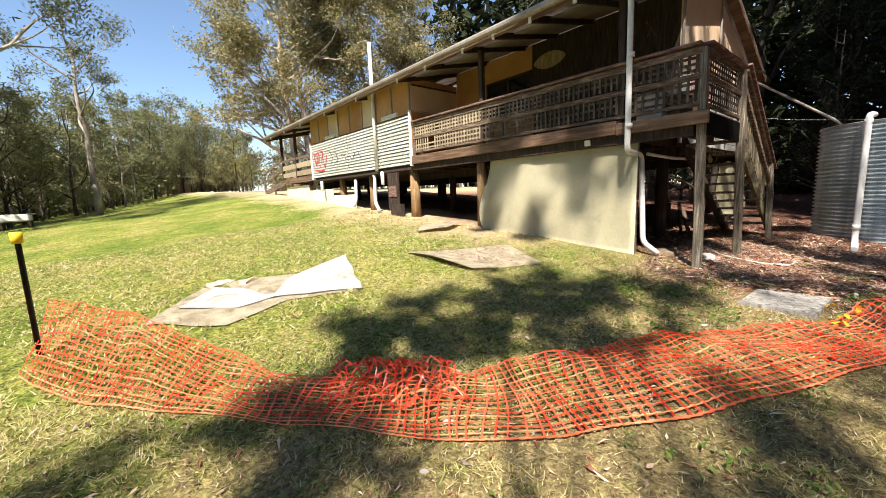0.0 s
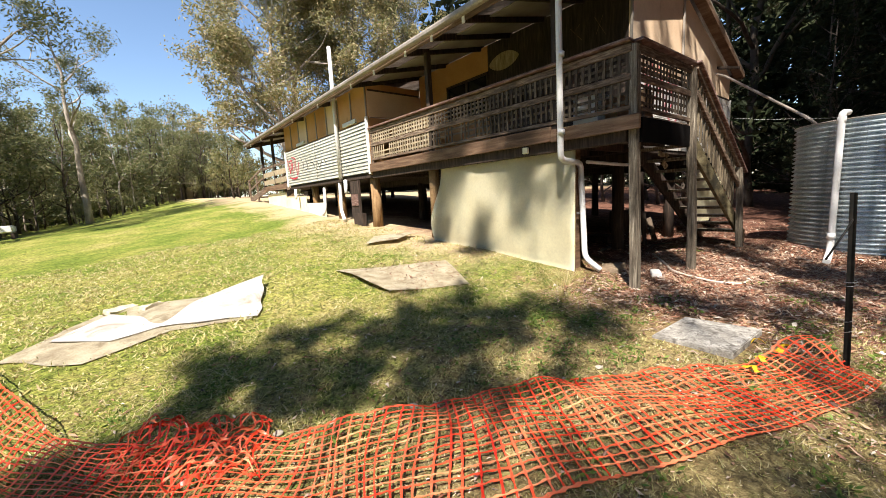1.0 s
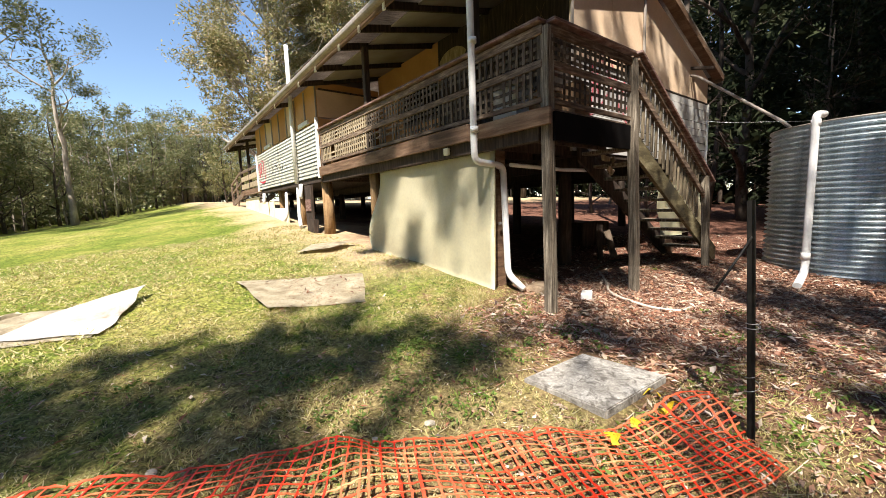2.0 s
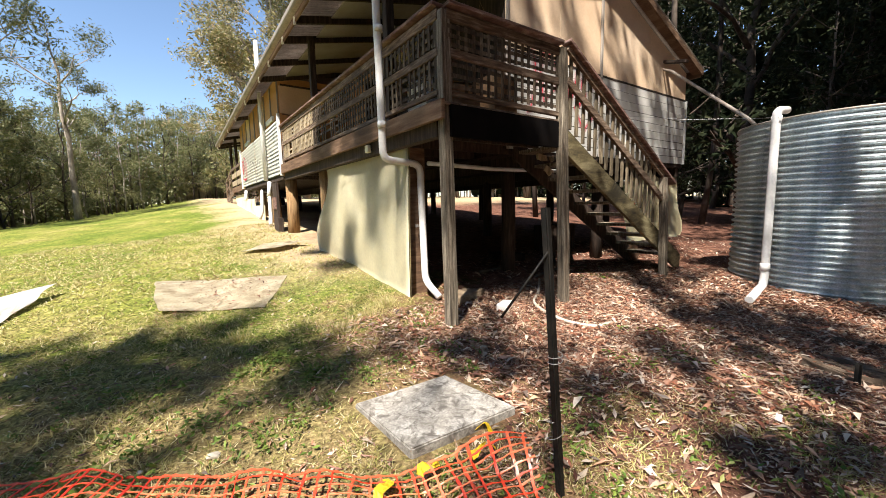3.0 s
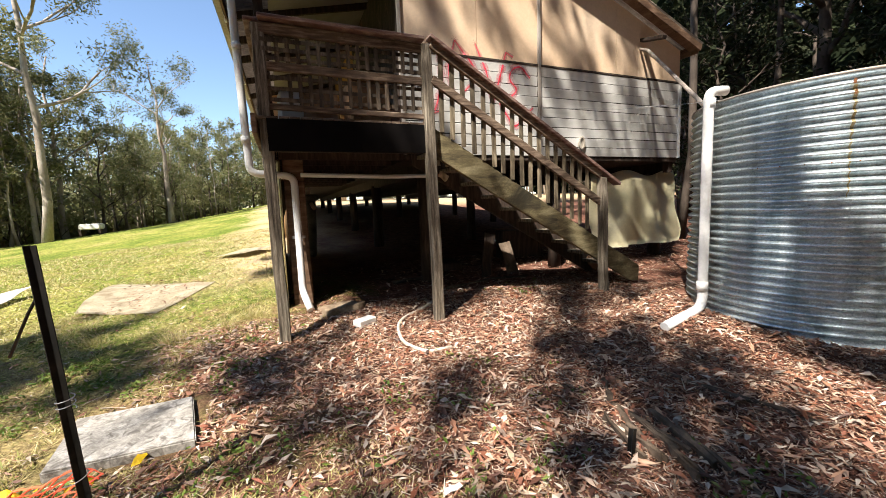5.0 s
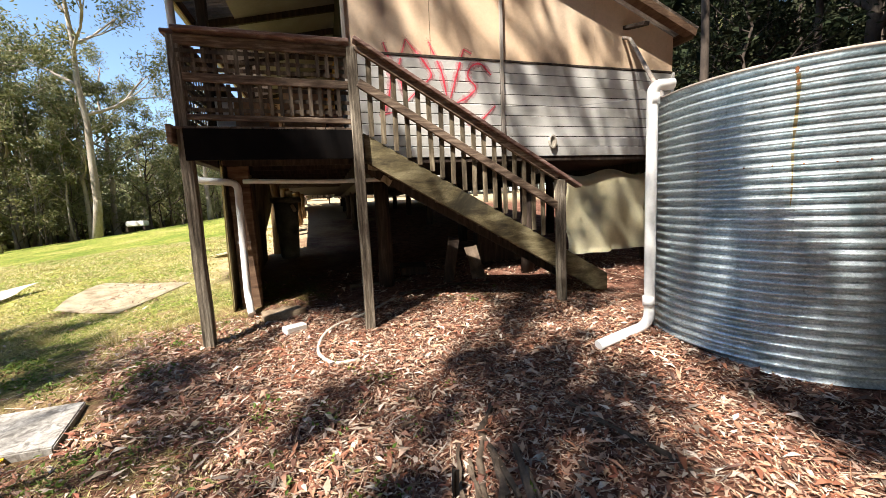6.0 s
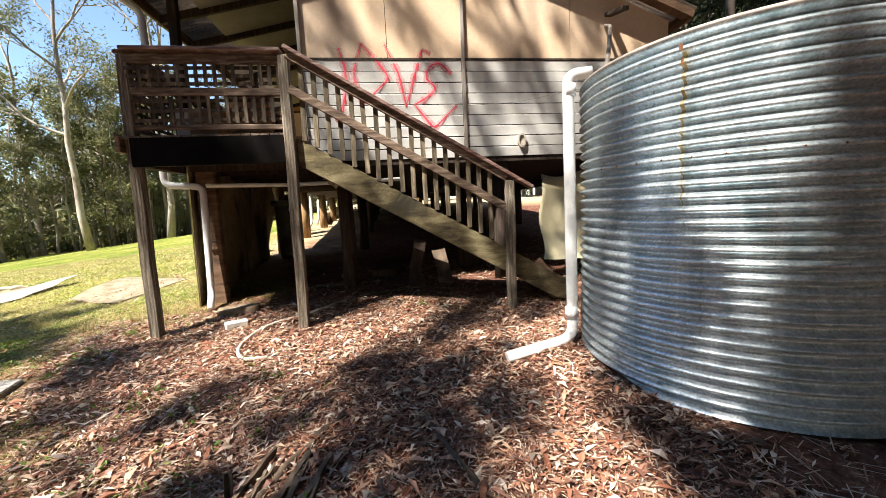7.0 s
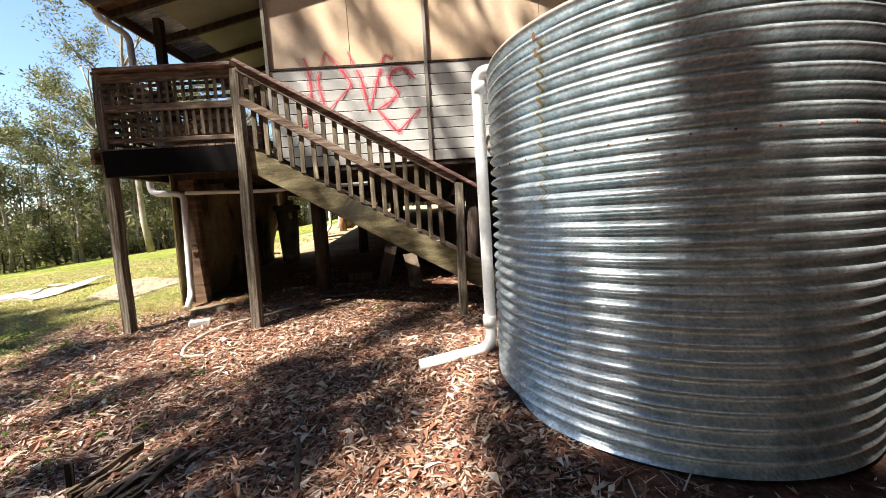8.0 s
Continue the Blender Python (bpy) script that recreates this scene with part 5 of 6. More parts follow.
for x, y, s in ((0.35, 6.3, 0.30), (0.66, 6.12, 0.22)):
    bm = bmesh.new()
    box(bm, (x, y, hz(x, y) + 0.02), (s, s * 0.5, 0.045), Matrix.Rotation(0.5, 3, "Z"))
    bmesh.ops.subdivide_edges(bm, edges=bm.edges[:], cuts=4, use_grid_fill=True)
    for v in bm.verts:
        v.co += Vector(noise.noise_vector(v.co * 8)) * 0.04
    solo("flat_stone", bm, SHEET_D, "flat sandy stone lying on the sheet's edge", "stone", "stones by the sheets")

bm = bmesh.new()
grid = [(4.05, 1.47, 0.135), (4.70, 1.43, 0.15), (4.82, 0.86, 0.13), (4.12, 0.90, 0.12)]
lo = [bm.verts.new((x, y, z - 0.11)) for x, y, z in grid]
hi = [bm.verts.new((x, y, z)) for x, y, z in grid]
bm.faces.new(hi)
bm.faces.new(lo[::-1])
for i in range(4):
    bm.faces.new((lo[i], lo[(i + 1) % 4], hi[(i + 1) % 4], hi[i]))
soften(bm, 0.008, 2)
solo("concrete_slab", bm, CONCRETE, "square mottled grey concrete pit cover on the ground", "slab", at=(4.45, 1.2, 0.08))


# ---- barrier: two steel pickets and the slumped orange mesh ----
def picket(x, y, h, lean, label, cap=False):
    z = hz(x, y)
    p = thing("star_picket", (x, y, z), label, "picket", "barrier pickets")
    top = Vector((x + lean[0], y + lean[1], z + h))
    bm = bmesh.new()
    for k in range(3):
        a = math.radians(90 + 120 * k + 20)
        d = Vector((math.cos(a), math.sin(a), 0)) * 0.010
        beam(bm, Vector((x, y, z - 0.15)) + d, top + d, 0.005, 0.022, (d.x, d.y, 0))
    part("stake", bm, BLACK_STEEL, p)
    if cap:
        bm = bmesh.new()
        tube(bm, [top - Vector((0, 0, 0.07)), top + Vector((0, 0, 0.02))], [0.035, 0.04], 10)
        part("cap", bm, YELLOW, p, "yellow plastic safety cap")
    elif h > 1:
        bm = bmesh.new()
        a = Vector((x, y, z)).lerp(top, 0.86)
        tube(bm, [a, a + Vector((-0.06, 0.03, -0.09)), a + Vector((-0.17, 0.10, -0.27))], 0.006, 6)
        part("dangling_strap", bm, BLACK_STEEL, p, "stiff black strap hanging from the picket")
        bm = bmesh.new()
        tube(bm, [Vector((x, y, z)).lerp(top, 0.48) + Vector((0.03 * math.cos(t), 0.03 * math.sin(t), 0.004 * t)) for t in np.linspace(0, 14, 40)], 0.002, 4)
        part("tie_wire", bm, WIRE_M, p, "loose galvanised tie wire")
        bm = bmesh.new()
        tube(bm, [Vector((x, y, z)).lerp(top, 0.25) + Vector((0.04 * math.cos(t) - 0.02, 0.03 * math.sin(t), 0.012 * t - 0.06)) for t in np.linspace(0, 10, 30)], 0.002, 4)
        part("tie_wire", bm, WIRE_M, p, "loose galvanised tie wire")
    return p


picket(4.56, 0.32, 1.28, (-0.075, 0.05), "leaning black steel star picket with tie wire")
picket(-1.24, 5.2, 1.05, (0.02, -0.12), "black steel star picket with a yellow safety cap", True)
picket(6.96, -0.24, 0.16, (0.02, 0.0), "short black picket stub in the litter")


def build_net():
    """A grid of flat strands on a slumped, folded surface between two edge lines."""
    near = [(-1.35, 4.9), (-1.1, 4.25), (-0.74, 3.75), (-0.35, 3.3), (0.2, 2.68), (0.6, 2.15), (1.05, 1.7), (1.5, 1.4), (2.05, 1.1), (2.9, 0.68), (3.75, 0.32), (4.5, 0.12)]
    far = [(-1.25, 5.75), (-0.85, 5.3), (-0.38, 4.5), (-0.02, 3.5), (0.45, 2.9), (1.0, 2.48), (1.5, 2.32), (2.0, 2.12), (2.55, 1.82), (3.2, 1.45), (3.95, 0.82), (4.6, 0.42)]
    rise = [0.33, 0.29, 0.16, 0.12, 0.08, 0.03, 0.02, 0.02, 0.02, 0.01, 0.02, 0.20]
    s = np.linspace(0, 11, 1200)
    N, Fp, Rz = (np.stack([np.interp(s, np.arange(12), c) for c in zip(*q)], -1) for q in (near, far, [(r,) for r in rise]))
    k = np.ones(91) / 91
    sm = lambda q: np.stack([np.convolve(np.pad(c, 45, "edge"), k, "valid") for c in q.T], -1)
    N, Fp, Rz = sm(N), sm(Fp), sm(Rz)[:, 0]
    mid = (N + Fp) / 2
    arc = np.concatenate([[0], np.cumsum(np.linalg.norm(np.diff(mid, axis=0), axis=1))])
    length = arc[-1]

    def surf(u, v):
        u = u + 0.05 * np.sin(2.3 * u + 1) + 0.022 * np.sin(6.1 * u + 3 * v)
        v = v + 0.22 * v * (1 - v) * np.sin(1.35 * u + 0.6) + 0.05 * v * (1 - v) * np.sin(5.3 * u)
        i = np.searchsorted(arc, np.clip(u, 0, length)).clip(0, 1199)
        fold = 0.045 * np.sin(u * 2.1 + 0.7) * v * (1 - v) * 2 + 0.05 * np.sin(u * 4.7 + 8 * v) * v * (1 - v)
        p = N[i] * (1 - v)[:, None] + Fp[i] * v[:, None]
        crinkle = 0.022 * np.sin(u * 5.3 + 4 * v + 2 * np.sin(u * 1.7)) * np.sin(u * 2.9 + 1) + 0.010 * np.sin(u * 11 + 7 * v + 3 * np.sin(u))
        z = height(p[:, 0], p[:, 1]) + 0.022 + Rz[i] * np.clip(v, 0, 1) ** 1.5 + np.abs(fold) + np.abs(crinkle) * (0.4 + v)
        w = 0.022 * np.sin(u * 5.7 + 5 * v) + 0.035 * np.sin(u * 3.1) + 0.010 * np.sin(u * 9 + 11 * v)
        d = (N - Fp)[i]
        d = d / np.linalg.norm(d, axis=1)[:, None]
        q = p + d * (w * v + 0.012 * np.sin(u * 7.7 + 3 * v))[:, None]
        return np.stack([q[:, 0], q[:, 1], z], -1)

    def heap(u, v):
        """The spare length, crumpled into a low heap behind the run."""
        a, b = np.array([0.38, 2.95]), np.array([1.08, 2.38])
        t = np.clip(u, 0, 1.3) / 1.3
        d, s = (b - a), np.array([0.49, 0.87])
        across = (v - 0.5) * 0.42 + 0.05 * np.sin(9 * t + 7 * v) + 0.03 * np.sin(23 * t)
        p = a + d * (t + 0.03 * np.sin(14 * v + 5 * t))[:, None] + s * across[:, None]
        z = height(p[:, 0], p[:, 1]) + 0.03 + 0.12 * np.sin(np.pi * t) ** 0.6 * np.exp(-((v - 0.55) / 0.33) ** 2) + 0.035 * np.abs(np.sin(17 * t + 10 * v)) + 0.02 * np.abs(np.sin(31 * t - 13 * v))
        return np.stack([p[:, 0], p[:, 1], z], -1)

    def weave(shape, run, rows, pitch, strand, bar):
        """Thin strands along the run, flared at the joints, and broader cross bars."""
        got = {"strand": [], "bar": []}

        def ribbon(key, us, vs, wu, wv):
            a, b = shape(us - wu / 2, np.clip(vs - wv / 2, -0.02, 1.02)), shape(us + wu / 2, np.clip(vs + wv / 2, -0.02, 1.02))
            up = np.array([0, 0, 0.0018])
            m = len(us)
            i = np.arange(m - 1)
            A, B, C, D = i, i + m, i + 2 * m, i + 3 * m
            got[key].append((np.concatenate([a - up, b - up, a + up, b + up]), np.concatenate([np.stack([p, q, q + 1, p + 1], -1) for p, q in ((C, D), (B, A), (A, C), (D, B))])))

        cols = int(run / pitch)
        fine = np.linspace(0, cols * pitch, cols * 6 + 1)
        for r in range(rows + 1):
            v = np.full_like(fine, r / rows) + 0.0025 * np.sin(fine * 2 * math.pi / pitch + 1.3 * r) + 0.008 * np.sin(fine * 4.3 + r * 2.1)
            flare = 1 + 1.3 * np.abs(np.cos(fine * math.pi / pitch)) ** 6
            ribbon("strand", fine, v, 0 * fine, strand * flare * (1.7 if r in (0, rows) else 1))
        for c in range(cols + 1):
            vs = np.linspace(0, 1, rows * 2 + 1)
            wide = bar * (1 + 0.5 * np.abs(np.cos(vs * math.pi * rows)) ** 4)
            ribbon("bar", np.full_like(vs, c * pitch) + 0.02 * np.sin(vs * 4 + c * 0.5) + 0.012 * math.sin(c * 1.9), vs, wide, 0 * vs)
        return got

    net = thing("barrier_mesh", (1.0, 2.0, hz(1, 2)), "slumped orange plastic barrier mesh strung between two pickets", "barrier mesh")
    for shape, run, rows, pitch, strand, bar, pre in ((surf, length, 15, 0.066, 0.0066, 0.0085, "run"), (heap, 1.3, 8, 0.08, 0.013, 0.012, "spare")):
        got = weave(shape, run, rows, pitch, strand, bar)
        for key, m, nm in (("strand", NET_M, "strand"), ("bar", NET_BAR, "cross_bar")):
            for V, F in got[key]:
                ob = new(nm, soup(nm, V - np.array(net.location), F, m))
                ob.parent = net


build_net()


# ---- small things on the ground ----
def build_small():
    bm = bmesh.new()
    pts = [(7.2, 2.75), (6.76, 2.38), (6.45, 2.2), (6.33, 1.95), (6.30, 1.62), (6.44, 1.37), (6.66, 1.37)]
    tube(bm, bend([(x, y, hz(x, y) + 0.02) for x, y in pts], 0.2, 4), 0.017, 8)
    solo("hose", bm, HOSE_M, "faded length of hose curled on the litter", "hose")
    bm = bmesh.new()
    box(bm, (6.07, 2.25, hz(6.07, 2.25) + 0.035), (0.22, 0.12, 0.075), Matrix.Rotation(0.5, 3, "Z"))
    soften(bm, 0.01)
    solo("loose_brick", bm, WHITE_PAINT, "loose white-painted brick on the ground", "brick")
    bm = bmesh.new()
    box(bm, (5.9, 2.78, hz(5.9, 2.78) + 0.02), (0.42, 0.26, 0.09), Matrix.Rotation(0.25, 3, "Z"))
    bmesh.ops.subdivide_edges(bm, edges=bm.edges[:], cuts=4, use_grid_fill=True)
    for v in bm.verts:
        v.co += Vector(noise.noise_vector(v.co * 7)) * 0.045
    for f in bm.faces:
        f.smooth = True
    solo("flat_stone", bm, EARTH_STONE, "flat tan stone at the deck's edge", "stone")

    for x, y, up, turn in ((4.12, 0.72, 0.09, 0.4), (4.55, 0.86, 0.03, 1.9), (4.38, 0.66, 0.1, 2.6), (3.9, 0.74, 0.09, 0.9)):
        bm = bmesh.new()
        rows = []
        for k in range(7):
            t = k / 6
            c = Vector((0.14 * (t - 0.5), 0.02 * math.sin(7 * t + turn), 0.022 * math.sin(5 * t)))
            rows.append([bm.verts.new(c + Vector((0, s * 0.02, 0.012 * s * math.sin(6 * t)))) for s in (-1, 0.2, 1)])
        for A, B in zip(rows, rows[1:]):
            for k in range(2):
                bm.faces.new((A[k], B[k], B[k + 1], A[k + 1]))
        bm.transform(Matrix.Translation((x, y, hz(x, y) + up)) @ Matrix.Rotation(turn, 4, "Z"))
        bmesh.ops.solidify(bm, geom=bm.faces[:], thickness=0.001)
        solo("tape_scrap", bm, YELLOW, "crumpled scrap of yellow warning tape", "tape", "scraps of yellow tape")
    for x, y, w, d2, turn in ((6.02, -0.06, 0.10, 0.028, 0.2), (5.0, 0.16, 0.05, 0.035, 1.0)):
        bm = bmesh.new()
        box(bm, (x, y, hz(x, y) + 0.025), (w, d2, 0.004), Matrix.Rotation(turn, 3, "Z") @ Matrix.Rotation(0.1, 3, "X"))
        bmesh.ops.subdivide_edges(bm, edges=bm.edges[:], cuts=2, use_grid_fill=True)
        for v in bm.verts:
            v.co.z += 0.006 * math.sin(60 * v.co.x)
        solo("paper_scrap", bm, WHITE_PAINT, "small curled white paper scrap in the litter", "paper", "white scraps")

    def log(pts, r, label, name="log", m=ROT):
        bm = bmesh.new()
        P = [Vector((x, y, hz(x, y) + r * 0.6)) for x, y in pts]
        P = [a.lerp(b, k / 4) for a, b in zip(P, P[1:]) for k in range(4)] + [P[-1]]
        tube(bm, P, [r * random.uniform(0.55, 1.15) for _ in P], 7)
        for v in bm.verts:
            v.co += Vector(noise.noise_vector(v.co * 16)) * r * 0.9
        solo(name, bm, m, label, name.replace("_", " "), "fallen wood")

    log([(7.10, -0.32), (7.18, -0.05), (7.3, 0.2), (7.46, 0.42)], 0.024, "dark rotten branch in the litter", "branch")
    rs = np.random.default_rng(6)
    for k in range(9):
        bm = bmesh.new()
        x, y = 7.02 + 0.045 * k + rs.normal(0, 0.02), -0.25 + rs.normal(0, 0.08)
        ln = rs.uniform(0.25, 0.6)
        box(bm, (x, y, hz(x, y) + 0.025), (rs.uniform(0.012, 0.028), ln, rs.uniform(0.02, 0.05)), Matrix.Rotation(-0.25 + rs.normal(0, 0.12), 3, "Z") @ Matrix.Rotation(rs.normal(0, 0.06), 3, "X"))
        bmesh.ops.subdivide_edges(bm, edges=bm.edges[:], cuts=3, use_grid_fill=True)
        for v in bm.verts:
            v.co += Vector(noise.noise_vector(v.co * 14 + Vector((k, 0, 0)))) * 0.022
        solo("sliver", bm, ROT, "split sliver of a rotten stump in the litter", "sliver", "rotten stump slivers")
    log([(8.2, -0.5), (8.12, -0.2), (8.0, 0.1), (7.96, 0.3)], 0.022, "dark root lying in the litter", "branch")
    log([(7.3, 2.9), (8.1, 3.1), (8.6, 3.0)], 0.02, "thin stick under the stair", "branch")
    log([(6.7, 3.4), (7.6, 3.5)], 0.03, "thin stick under the deck", "branch")
    log([(5.9, 2.2), (6.2, 2.35), (6.6, 2.45)], 0.012, "thin dry twig on the litter", "branch")
    for (x0, z0), (x1, z1), w, m, lab in (((8.21, 0.95), (8.05, 0.22), 0.16, DARK_WOOD, "dark board leaning under the stair"), ((8.47, 0.80), (8.57, 0.17), 0.20, ROT, "weathered board leaning under the stair")):
        bm = bmesh.new()
        beam(bm, (x0, 3.36, z0), (x1, 3.24, z1), w, 0.02, (0, 1, 0))
        bmesh.ops.subdivide_edges(bm, edges=bm.edges[:], cuts=3, use_grid_fill=True)
        for v in bm.verts:
            v.co += Vector(noise.noise_vector(v.co * 5)) * 0.025
        solo("leaning_board", bm, m, lab, "board", "boards under the house")
    for x, y, w, d2, h in ((7.7, 3.9, 0.5, 0.4, 0.12), (9.3, 4.2, 0.8, 0.3, 0.5)):
        bm = bmesh.new()
        box(bm, (x, y, hz(x, y) + h / 2), (w, d2, h), Matrix.Rotation(x, 3, "Z"))
        soften(bm, 0.01)
        solo("stored_board", bm, DARK_WOOD, "dark lumber stored under the house", "lumber", "boards under the house")
    rng = np.random.default_rng(3)
    for i in range(24):
        x, y = rng.uniform(-1, 9), rng.uniform(-0.8, 3.2)
        r = rng.uniform(0.015, 0.038)
        bm = bmesh.new()
        bmesh.ops.create_icosphere(bm, subdivisions=2, radius=r)
        for v in bm.verts:
            v.co += Vector(noise.noise_vector(v.co * 20 + Vector((i, 0, 0)))) * r * 0.5
            v.co.z *= 0.6
        bm.transform(Matrix.Translation((x, y, hz(x, y) + r * 0.25)))
        solo("stone", bm, STONE, "small pale stone in the grass", "stone", "scattered stones")


build_small()


# ---- grass and litter ----
def fields(x, y):
    """How littered a place is, 0 lawn to 1 leaf litter."""
    e = x - 0.22 * y + 0.9 * np.sin(1.3 * x + 0.9 * y) * np.sin(0.8 * y - 0.5 * x + 2) + 0.5 * np.sin(3.1 * x + 1) * np.sin(2.7 * y)
    e = e - 1.35 * np.exp(-((x - 5.2) ** 2 + (y + 0.2) ** 2) / 0.7)
    return np.clip((e - 3.9) / 1.5, 0, 1)


def inside_house(x, y):
    return (x > 5.45) & (y > 3.3) & (x < 12)


def off_slab(x, y):
    return ~((x > 4.02) & (x < 4.82) & (y > 0.82) & (y < 1.49))


SHEETS = [[(-0.56, 5.3), (0.08, 4.68), (0.78, 4.95), (0.15, 6.3)], [(0.42, 5.1), (1.52, 4.65), (1.85, 5.75), (0.42, 6.35)], [(2.98, 4.15), (3.95, 3.7), (4.36, 4.7), (2.9, 5.6)], [(4.1, 6.9), (4.6, 6.5), (5.2, 6.7), (4.5, 7.3)]]


def off_sheets(x, y, rim):
    """True away from the lying sheets; rim: how far a blade may stand in from their edges."""
    out = np.ones_like(x, bool)
    for q in SHEETS:
        deep = np.full_like(x, 9.0)
        for (ax, ay), (bx, by) in zip(q, q[1:] + q[:1]):
            deep = np.minimum(deep, ((bx - ax) * (y - ay) - (by - ay) * (x - ax)) / math.hypot(bx - ax, by - ay))
        out &= deep < rim
    return out


def scatter_grass():
    rng = np.random.default_rng(11)
    out, base = [], 0
    V = []
    for count, (x0, x1, y0, y1), hgt, wid in ((230000, (-2.2, 6.2, -0.8, 4.2), 0.056, 0.0044), (110000, (-6, 5.3, 4.0, 11), 0.065, 0.009), (16000, (5, 12, -1.8, 2.6), 0.05, 0.0042), (60000, (2.6, 7.0, -1.2, 0.9), 0.038, 0.0032), (30000, (-3.0, 5.0, -3.8, -0.8), 0.055, 0.006)):
        cl = rng.uniform((x0, y0), (x1, y1), (count // 6, 2))
        p = np.repeat(cl, 6, 0) + rng.normal(0, 0.016, (count // 6 * 6, 2))
        f = fields(p[:, 0], p[:, 1]) * (0.72 if count == 60000 else 1.0)
        X, Y = p[:, 0], p[:, 1]
        patch = 0.5 + 0.30 * np.sin(2.3 * X + 1.1 * Y) * np.sin(1.9 * Y - 0.7 * X) + 0.26 * np.sin(5.3 * X - 2.1 * Y + 1) * np.sin(4.1 * Y + 2.7 * X) + 0.18 * np.sin(11.7 * X + 3 * Y) * np.sin(9.1 * Y - 5 * X + 2)
        worn = np.clip((5.0 - Y) / 3.5, 0, 1)
        patch = np.clip((patch - 0.30 * worn) / (1 - 0.30 * worn), 0, 1)
        keep = (rng.random(len(p)) < (1 - 0.96 * f) * ((0.45 - 0.22 * worn) + (0.55 + 0.3 * worn) * patch)) & ~inside_house(p[:, 0], p[:, 1]) & off_slab(p[:, 0], p[:, 1]) & off_sheets(p[:, 0], p[:, 1], 0.16 * rng.random(len(p)) ** 2)
        p, patch = p[keep], patch[keep]
        k = len(p)
        z = height(p[:, 0], p[:, 1])
        b = np.stack([p[:, 0], p[:, 1], z - 0.004], -1)
        a = rng.uniform(0, 2 * np.pi, k)
        s = np.stack([np.cos(a), np.sin(a), 0 * a], -1)
        lean = rng.normal(0, 1, (k, 3)) * [1, 1, 0]
        h = hgt * rng.uniform(0.35, 1.25, k)[:, None] * (0.6 + 0.6 * patch)[:, None]
        w = wid * rng.uniform(0.6, 1.4, k)[:, None]
        t = b + lean * h * 0.75 + np.array([0, 0, 1]) * h * rng.uniform(0.25, 0.85, (k, 1))
        V.append(np.stack([b - s * w, b + s * w, t], 1).reshape(-1, 3))
    V = np.concatenate(V)
    F = np.arange(len(V)).reshape(-1, 3)
    tagged(new("lawn_grass", soup("lawn_grass", V, F, GRASS_M)), "short patchy green and straw-coloured lawn grass", "grass", kind="stuff")


def scatter_weeds():
    rng = np.random.default_rng(12)
    C = []
    spots = [(3.6, 1.5), (3.9, 1.9), (3.3, 1.9), (3.7, 2.3), (4.3, 1.75), (4.0, 0.7), (4.9, 1.7), (3.0, 2.4), (2.8, 1.7), (5.0, 0.62), (4.6, 0.2), (8.1, 2.5), (6.4, 0.7), (6.1, -0.2), (5.4, 0.0), (6.9, 0.4), (5.2, 2.4), (5.6, -0.4), (6.0, 0.15), (6.6, -0.1), (5.0, -0.2), (5.3, 0.45), (5.9, 0.9), (6.7, 1.1), (7.4, -0.6)]
    for x, y in spots:
        for _ in range(rng.integers(12, 34) if x < 5.1 else rng.integers(5, 14)):
            C.append((x + rng.normal(0, 0.16), y + rng.normal(0, 0.14)))
    for _ in range(60):
        x, y = rng.uniform(-1, 4.6), rng.uniform(-0.4, 3.4)
        for _ in range(rng.integers(2, 9)):
            C.append((x + rng.normal(0, 0.09), y + rng.normal(0, 0.08)))
    C = np.array(C)
    C = np.repeat(C, 6, 0) + rng.normal(0, 0.03, (len(C) * 6, 2))
    C = C[off_slab(C[:, 0], C[:, 1])]
    P = np.stack([C[:, 0], C[:, 1], height(C[:, 0], C[:, 1]) + rng.uniform(0.005, 0.06, len(C))], -1)
    v, f = leaf_cards(P, 0.042, 0.017, -0.05, rng)
    tagged(new("low_weeds", soup("low_weeds", v, f, WEED_M)), "low fresh green weeds around the slab", "weeds", kind="stuff")
    # dry tufts by the deck corner
    for x, y, s in ((4.35, 2.6, 0.8), (4.75, 2.8, 0.65), (3.6, 3.0, 0.55), (5.0, 2.95, 0.6), (2.2, 6.6, 0.5)):
        k = 160
        base = np.array([x, y, hz(x, y)])
        b = np.concatenate([rng.normal(0, 0.07 * s, (k, 2)), np.full((k, 1), -0.01)], 1)
        a = rng.uniform(0, 2 * np.pi, k)
        w = np.stack([np.cos(a), np.sin(a), 0 * a], -1) * 0.0024
        t = b + np.concatenate([rng.normal(0, 0.06 * s, (k, 2)) + b[:, :2] * 0.8, s * rng.uniform(0.07, 0.25, (k, 1))], 1)
        V = np.stack([b - w, b + w, t], 1).reshape(-1, 3)
        ob = new("grass_tuft", soup("grass_tuft", V, np.arange(len(V)).reshape(-1, 3), GRASS_M))
        ob.location = base
        tagged(ob, "dry-tipped grass tuft on the lawn", "grass tuft", "grass tufts")


def scatter_litter():
    rng = np.random.default_rng(13)
    P = []
    for count, (x0, x1, y0, y1) in ((96000, (4.2, 9.6, -1.4, 2.8)), (40000, (3.2, 7.4, -1.3, 1.2)), (3200, (2.95, 4.3, 3.75, 5.4)), (9000, (5.4, 12.2, 2.4, 4.6)), (5000, (9, 14, 1.2, 4.5)), (22000, (-1.5, 4.6, -0.6, 3.8)), (4000, (8.5, 14, -2.4, 0)), (12000, (4.2, 12.0, -3.8, -1.4))):
        p = rng.uniform((x0, y0), (x1, y1), (count, 2))
        f = fields(p[:, 0], p[:, 1])
